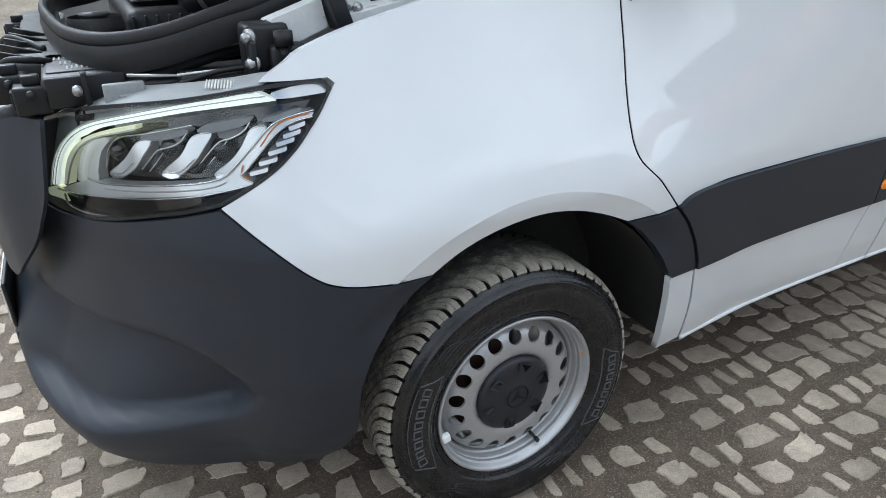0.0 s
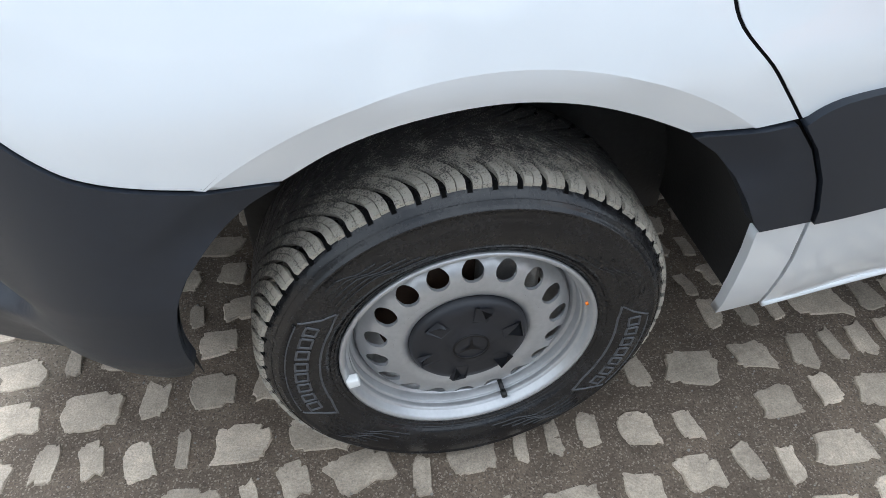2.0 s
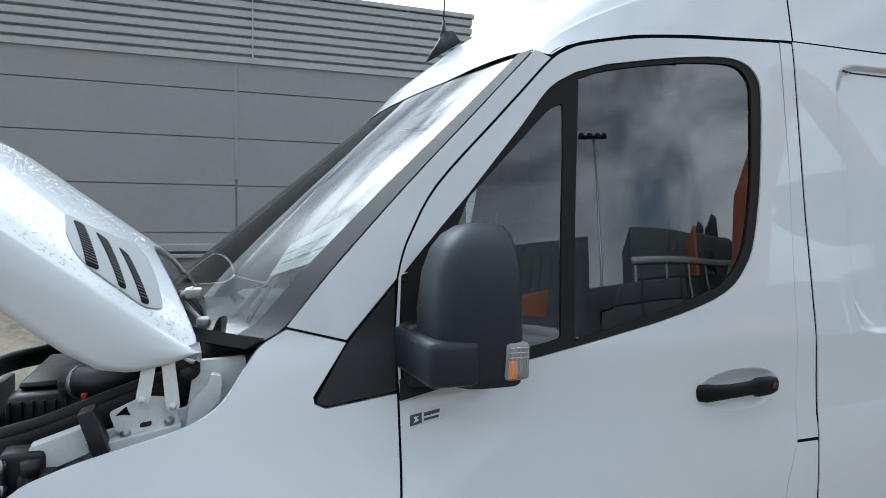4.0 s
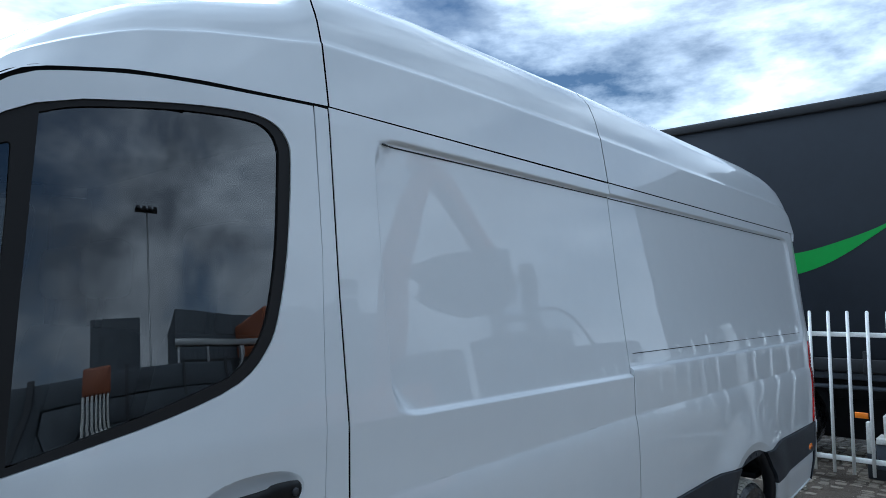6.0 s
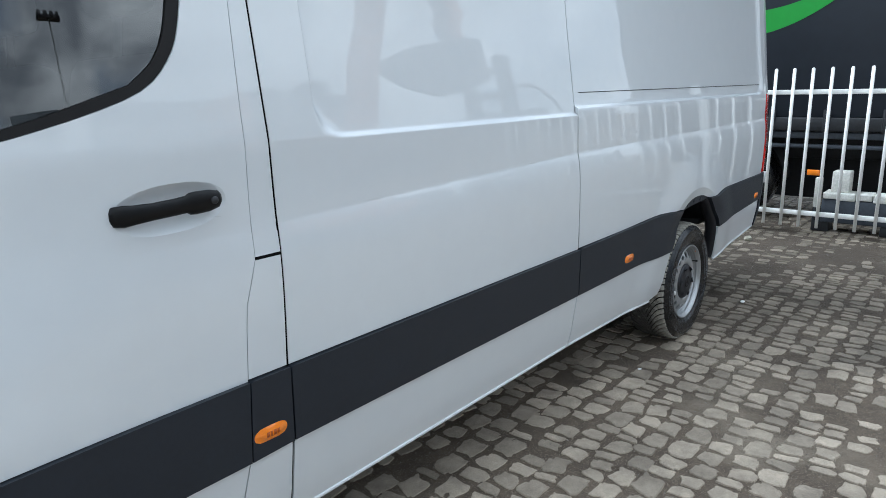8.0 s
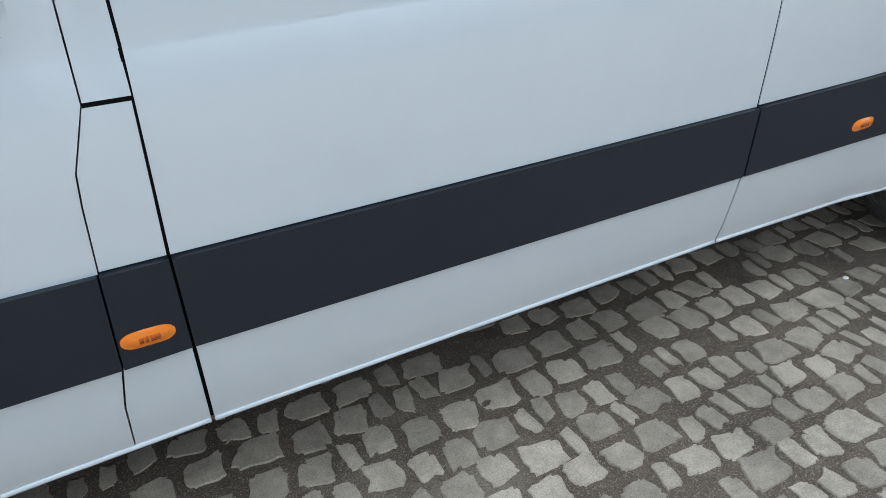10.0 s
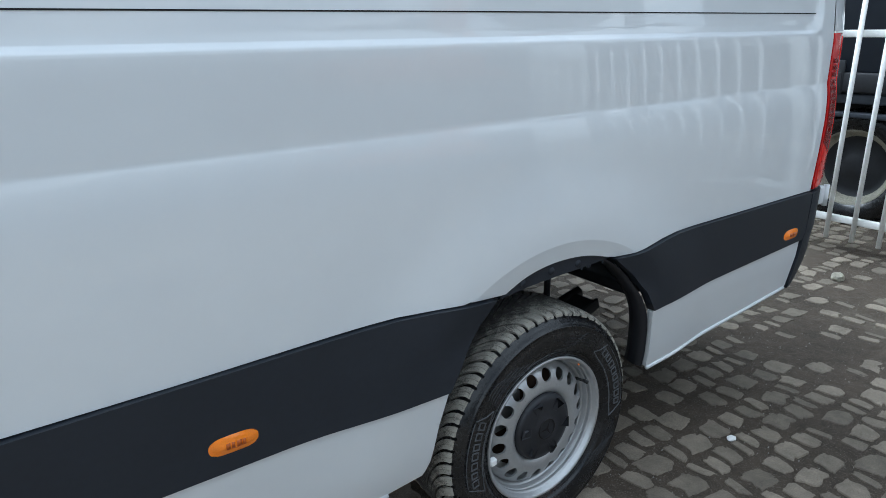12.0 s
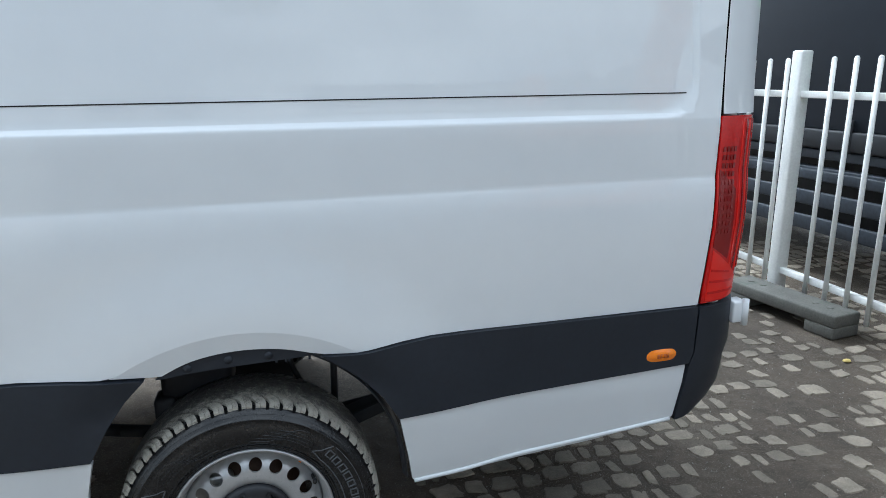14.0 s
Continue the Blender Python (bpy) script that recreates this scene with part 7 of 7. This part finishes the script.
tput("curtain", boxes((TX, TX + .04, -2.1, 6, 1.12, 3.76, .01)), M_TRAILER, "navy tarpaulin side curtain")
tput("body", boxes((TX + .05, TX + 2.5, -2.1, 6, 1.12, 3.82, .02)), M_TRAILER)
tput("roof_rail", boxes((TX - .04, TX + .06, -2.1, 6, 3.74, 3.85, .02)), M_CHASSIS)
tput("side_rail", boxes((TX - .03, TX + .06, -2.1, 6, .98, 1.12, .015)), M_CHASSIS)
for z0, z1 in ((.36, .47), (.55, .66), (.74, .82)):
    tput("side_guard", boxes((TX, TX + .04, 1.75, 6, z0, z1, .012)), M_GUARD, "blue-grey side guard board")
for z0, z1 in ((.90, .97), (.80, .84)):
    tput("frame_rail", boxes((TX + .02, TX + .10, -2.1, 6, z0, z1, .01)), M_GUARD)
# dark backing added to darken the view under the trailer
tput("underside_backing", boxes((TX + 1.2, TX + 1.26, -2.1, 6, .10, 1.0, .02)), M_CHASSIS)
tput("chassis_beam", boxes((TX + .75, TX + .90, -2.1, 6, .62, .98, .02)), M_CHASSIS)
turn = Matrix.Rotation(radians(-90), 4, "Z")
for yy in (1.02,):
    bm = bmesh.new()
    lathe(bm, [(.27, .02), (.29, -.01), (.36, -.03), (.41, .0), (.43, .06), (.43, .28), (.38, .32)], 48, Matrix.Translation((TX + .1, yy, .43)) @ turn)
    w_ = tput("wheel", bm, M_TYRE, "black trailer wheel with a cream rim")
    bm = bmesh.new()
    lathe(bm, [(.0001, .06), (.08, .06), (.10, .10), (.19, .12), (.25, .05), (.262, .02), (.285, .0), (.29, .012)], 44, Matrix.Translation((TX + .1, yy, .43)) @ turn)
    tput("wheel_rim", bm, M_CREAMRIM)
    bm = bmesh.new()
    lathe(bm, [(.0001, .05), (.085, .052), (.17, .11), (.23, .075)], 32, Matrix.Translation((TX + .1, yy, .43)) @ turn)
    tput("wheel_hub", bm, M_CHASSIS)
    o = tput("mudguard", liner(0, .53, 5, 178, -.16, .16, 0), M_CHASSIS)
    o.matrix_basis = Matrix.Translation((.22, yy, .43)) @ Matrix.Rotation(radians(90), 4, "Z")
for k in range(16):
    tput("curtain_buckle", boxes((TX - .035, TX - .015, -2.0 + .52 * k, -1.93 + .52 * k, .97, 1.20, .006), (TX - .04, TX - .03, -1.985 + .52 * k, -1.945 + .52 * k, 1.0, 1.12, .004)), M_CHASSIS)
tput("marker_lamp", boxes((TX - .01, TX + .02, .13, .25, .52, .58, .006)), M_ORANGE)


def swoosh(u, v, o):
    return (TX - .004 - o, -1.24 + (u + 1.24) * .914, 1.62 + (v - 1.62) * .914)


lo = spline([(-.23, 2.70), (.10, 2.46), (.50, 2.20), (.90, 2.04), (1.5, 1.93), (2.2, 1.92)], 5)
hi = spline([(-.23, 2.70), (.10, 2.53), (.50, 2.39), (.90, 2.29), (1.5, 2.24), (2.2, 2.25)], 5)
o = sheet("swoosh", lo + hi[::-1], swoosh, M_GREEN, tr, "bright green printed swoosh", depth=.003, cell=.2)
o.location = (-TX, 0, 0)
# pale boxes behind the fence
pb = thing("pallet_stack", "dusty white crate lying behind the fence", "crate", 8.0, 0, 0)
for k in range(5):
    part("board", boxes((.0, .26, -.70 + .145 * k, -.565 + .145 * k, .34 - .012 * (k % 2), .40, .006)), M_DULLW, pb)
part("box", boxes((.06, .24, -.20, -.04, .40, .61, .012)), M_DULLW, pb)
part("box", boxes((.02, .10, .04, .10, .24, .54, .008)), M_DULLW, pb)
part("crate_side", boxes((.01, .25, -.69, .02, .10, .335, .01)), M_GUARD, pb)
part("crate_foot", boxes((.02, .24, -.66, -.50, 0, .10, .01)), M_CHASSIS, pb)
part("crate_foot", boxes((.02, .24, -.06, .10, 0, .24, .01)), M_CHASSIS, pb)

# ---- warehouse beyond the van ----
wh = thing("warehouse", "grey panel-clad warehouse with ribbed metal parapet", "building", 0, 8.77, 0)
def wput(name, bm, material, label=""):
    o = part(name, bm, material, wh, label, smooth=False)
    o.location = (0, -8.77, 0)
    return o
wput("wall", boxes((-30, 4.05, 8.80, 9.2, 0, 4.1, 0)), M_CLADWALL, "flat grey wall panels")
for k, (z0, z1) in enumerate(((.02, .91), (.925, 1.585), (1.60, 2.255), (2.27, 2.925), (2.94, 3.595), (3.61, 4.00))):
    for j in range(9):
        x1 = .49 + 3.52 - 6.0 * j if j else 4.02
        x0, x1 = (.50, 4.02) if j == 0 else (.485 - 6.0 * j, .485 - 6.0 * (j - 1) - .015)
        wput("wall_panel", boxes((x0, x1, 8.77, 8.81, z0, z1, .004)), M_CLADWALL)
wput("parapet", boxes((-30, 4.10, 8.80, 9.2, 4.0, 5.05, 0)), M_LOUVRE)
for k in range(8):
    z = 3.99 + .130 * k
    vv = [(-30, 8.80, z), (4.11, 8.80, z), (4.11, 8.735, z + .016), (-30, 8.735, z + .016), (4.11, 8.735, z + .100), (-30, 8.735, z + .100), (4.11, 8.80, z + .122), (-30, 8.80, z + .122)]
    o = raw("cladding_rib", vv, [(0, 1, 2, 3), (3, 2, 4, 5), (5, 4, 6, 7)], M_LOUVRE, wh, smooth=False)
    o.location = (0, -8.77, 0)
wput("coping", boxes((-30, 4.14, 8.70, 9.25, 5.02, 5.09, .01)), M_LOUVRE)
wput("shutter_frame", boxes((-6.0, .42, 8.68, 8.78, 1.33, 1.44, .01), (-6.0, .36, 8.70, 8.78, 1.24, 1.30, .01)), M_STEEL)
wput("joint_cover", boxes((.46, .51, 8.76, 8.80, 2.35, 4.0, .003)), M_CLADWALL)
wput("flashing", boxes((.705, .725, 8.715, 8.75, 4.0, 5.03, .002)), M_LOUVRE)

# ---- yard on the other side, seen in the van's gloss and glass ----
exc = thing("excavator", "orange crawler excavator with raised boom and dark bucket", "excavator", 13.45, -10.5, 0)


def beam(name, pts, w, material, parent):
    """A box beam of varying depth along points (x, z, depth), w wide."""
    vs, fs = [], []
    for i, (x, z, d) in enumerate(pts):
        a, b = pts[max(i - 1, 0)], pts[min(i + 1, len(pts) - 1)]
        t = Vector((b[0] - a[0], b[1] - a[1])).normalized()
        n = Vector((-t.y, t.x)) * d / 2
        for s_, y in ((1, -w / 2), (1, w / 2), (-1, w / 2), (-1, -w / 2)):
            vs.append((x + n.x * s_, y, z + n.y * s_))
    for i in range(len(pts) - 1):
        for k in range(4):
            fs.append((i * 4 + k, i * 4 + (k + 1) % 4, i * 4 + 4 + (k + 1) % 4, i * 4 + 4 + k))
    fs += [(0, 1, 2, 3), tuple(len(vs) - 4 + k for k in range(4))]
    return raw(name, vs, fs, material, parent, smooth=False)


beam("boom", [(-2.0, 1.6, .40), (-1.6, 3.2, .58), (-1.0, 5.0, .60), (.1, 7.0, .5), (.9, 8.0, .4)], .55, M_MACHINE, exc)
beam("stick", [(.4, 8.3, .45), (1.6, 7.6, .6), (2.6, 6.2, .5), (3.1, 5.5, .4)], .45, M_MACHINE, exc)
beam("bucket", [(.1, 5.15, .25), (1.0, 5.0, .8), (2.4, 4.95, 1.3), (3.3, 5.0, 1.2)], 1.3, M_DARKMETAL, exc)
part("track", boxes((-4.2, -.2, -1.5, -.9, 0, .9, .25)), M_DARKMETAL, exc)
part("track", boxes((-4.2, -.2, .9, 1.5, 0, .9, .25)), M_DARKMETAL, exc)
part("engine_house", boxes((-4.6, -1.0, -1.4, 1.4, 1.0, 2.4, .15)), M_MACHINE, exc)
part("cab", boxes((-1.9, -.4, .3, 1.4, 1.1, 3.1, .12)), M_DARKMETAL, exc)
fork = thing("mast_loader", "dark lifting mast with forks and hoses", "loader", 18, -10.5, 0)
part("mast_rail", boxes((-1.2, -.7, -.5, -.2, 0, 5.2, .04)), M_DARKMETAL, fork)
part("mast_rail", boxes((.7, 1.3, -.5, -.2, 0, 5.5, .04)), M_DARKMETAL, fork)
for z in (1.2, 2.3, 3.3, 4.1, 4.9):
    part("mast_rung", boxes((-.8, .8, -.45, -.3, z, z + .22, .03)), M_DARKMETAL, fork)
part("loader_body", boxes((1.5, 5.5, -1.0, 1.0, .6, 3.0, .2)), M_DARKMETAL, fork)
tube("hose", [(1.2, -.3, 4.4), (2.4, -.3, 4.5), (3.6, -.3, 4.0), (4.4, -.3, 3.1)], .06, M_RUBBER, fork)


def container(x0, x1, y, h, material, label):
    c = thing("shipping_container", label, "container", x0, y, 0)
    part("body", boxes((0, x1 - x0, -1.2, 1.2, 0, h, .02)), material, c)
    for k in range(int((x1 - x0) / .4)):
        part("rib", boxes((.2 + .4 * k, .38 + .4 * k, 1.2, 1.24, .15, h - .15, .01)), material, c)
    return c


container(.7, 2.95, -15.4, 5.1, M_CONTAINER, "dark grey stacked site container")
container(5.5, 11.6, -16.8, 5.6, M_CONTAINER, "dark grey wide site container")
container(27, 33, -19, 5.2, M_CONTAINER, "dark container at the yard edge")
container(-12, -6, -16, 3.6, M_DULLW, "dull white container at the yard edge")
wall = part("yard_wall", boxes((-16, 7.0, -10.2, -10.0, 0, 3.36, .02)), M_CONTAINER)
tagged(wall, "dark boarded yard wall", "wall", kind="structure")
for k in range(9):
    part("wall_board", boxes((-16, 7.0, -10.0, -9.96, .02 + .37 * k, .37 + .37 * k, .012)), M_CONTAINER, wall)
for k in range(10):
    part("wall_post", boxes((-15.0 + 2.4 * k, -14.88 + 2.4 * k, -9.96, -9.90, 0, 3.42, .01)), M_DARKMETAL, wall)
rack = thing("steel_rack", "grey steel loading frame behind the boarded wall", "rack", 4.7, -13.0, 0)
part("top_beam", boxes((0, 9.2, -.08, .08, 4.22, 4.38, .02)), M_STEEL, rack)
for k in range(5):
    part("post", boxes((.15 + 2.2 * k, .30 + 2.2 * k, -.07, .07, 0, 4.22, .01)), M_STEEL, rack)
part("back_board", boxes((.3, 9.1, -.30, -.26, 0, 4.0, .01)), M_DARKMETAL, rack)
truck = thing("crane_truck", "dark truck cab with an orange side panel", "truck", 11.2, -14.6, 0)
part("cab", boxes((0, 3.6, -1.1, 1.1, .8, 5.2, .25), (.6, 1.5, -.5, .5, 5.15, 5.55, .15), (2.4, 3.2, -.6, .6, 5.15, 5.7, .12)), M_DARKMETAL, truck)
part("side_panel", boxes((-.5, -.02, -1.0, 1.0, .8, 5.3, .10)), M_MACHINE, truck)
part("windscreen", boxes((.8, 2.0, 1.1, 1.12, 3.9, 4.8, .01)), M_GLOSSBLK, truck)
part("wheel", rods(((.8, 1.15, .5), (.8, .8, .5), .5, 24)), M_RUBBER, truck)
part("wheel", rods(((2.9, 1.15, .5), (2.9, .8, .5), .5, 24)), M_RUBBER, truck)
mast_l = thing("light_mast", "tall steel yard light mast", "light mast", 4.4, -18.5, 0)
part("pole", rods(((0, 0, 0), (-.2, 0, 8.5), .11, 12, .06)), M_STEEL, mast_l)
part("lamp_head", boxes((-1.05, .65, -.12, .12, 8.48, 8.56, .02), (-1.0, -.72, -.15, .15, 8.50, 8.62, .03), (-.55, -.27, -.15, .15, 8.50, 8.62, .03), (-.1, .18, -.15, .15, 8.50, 8.62, .03), (.33, .6, -.15, .15, 8.50, 8.62, .03)), M_DARKMETAL, mast_l)
crate = thing("crate_stack", "orange and white crates by the wall", "crate", .95, -9.0, 0)
part("orange_crate", boxes((-.35, .35, -.3, .3, 2.86, 3.22, .04)), M_MACHINE, crate)
for k in range(7):
    part("white_slat", boxes((-.35 + .1 * k, -.29 + .1 * k, -.3, .3, .10, 2.86, .01)), M_DULLW, crate)
part("pallet", boxes((-.38, .38, -.32, .32, 0, .10, .01)), M_CREAM, crate)
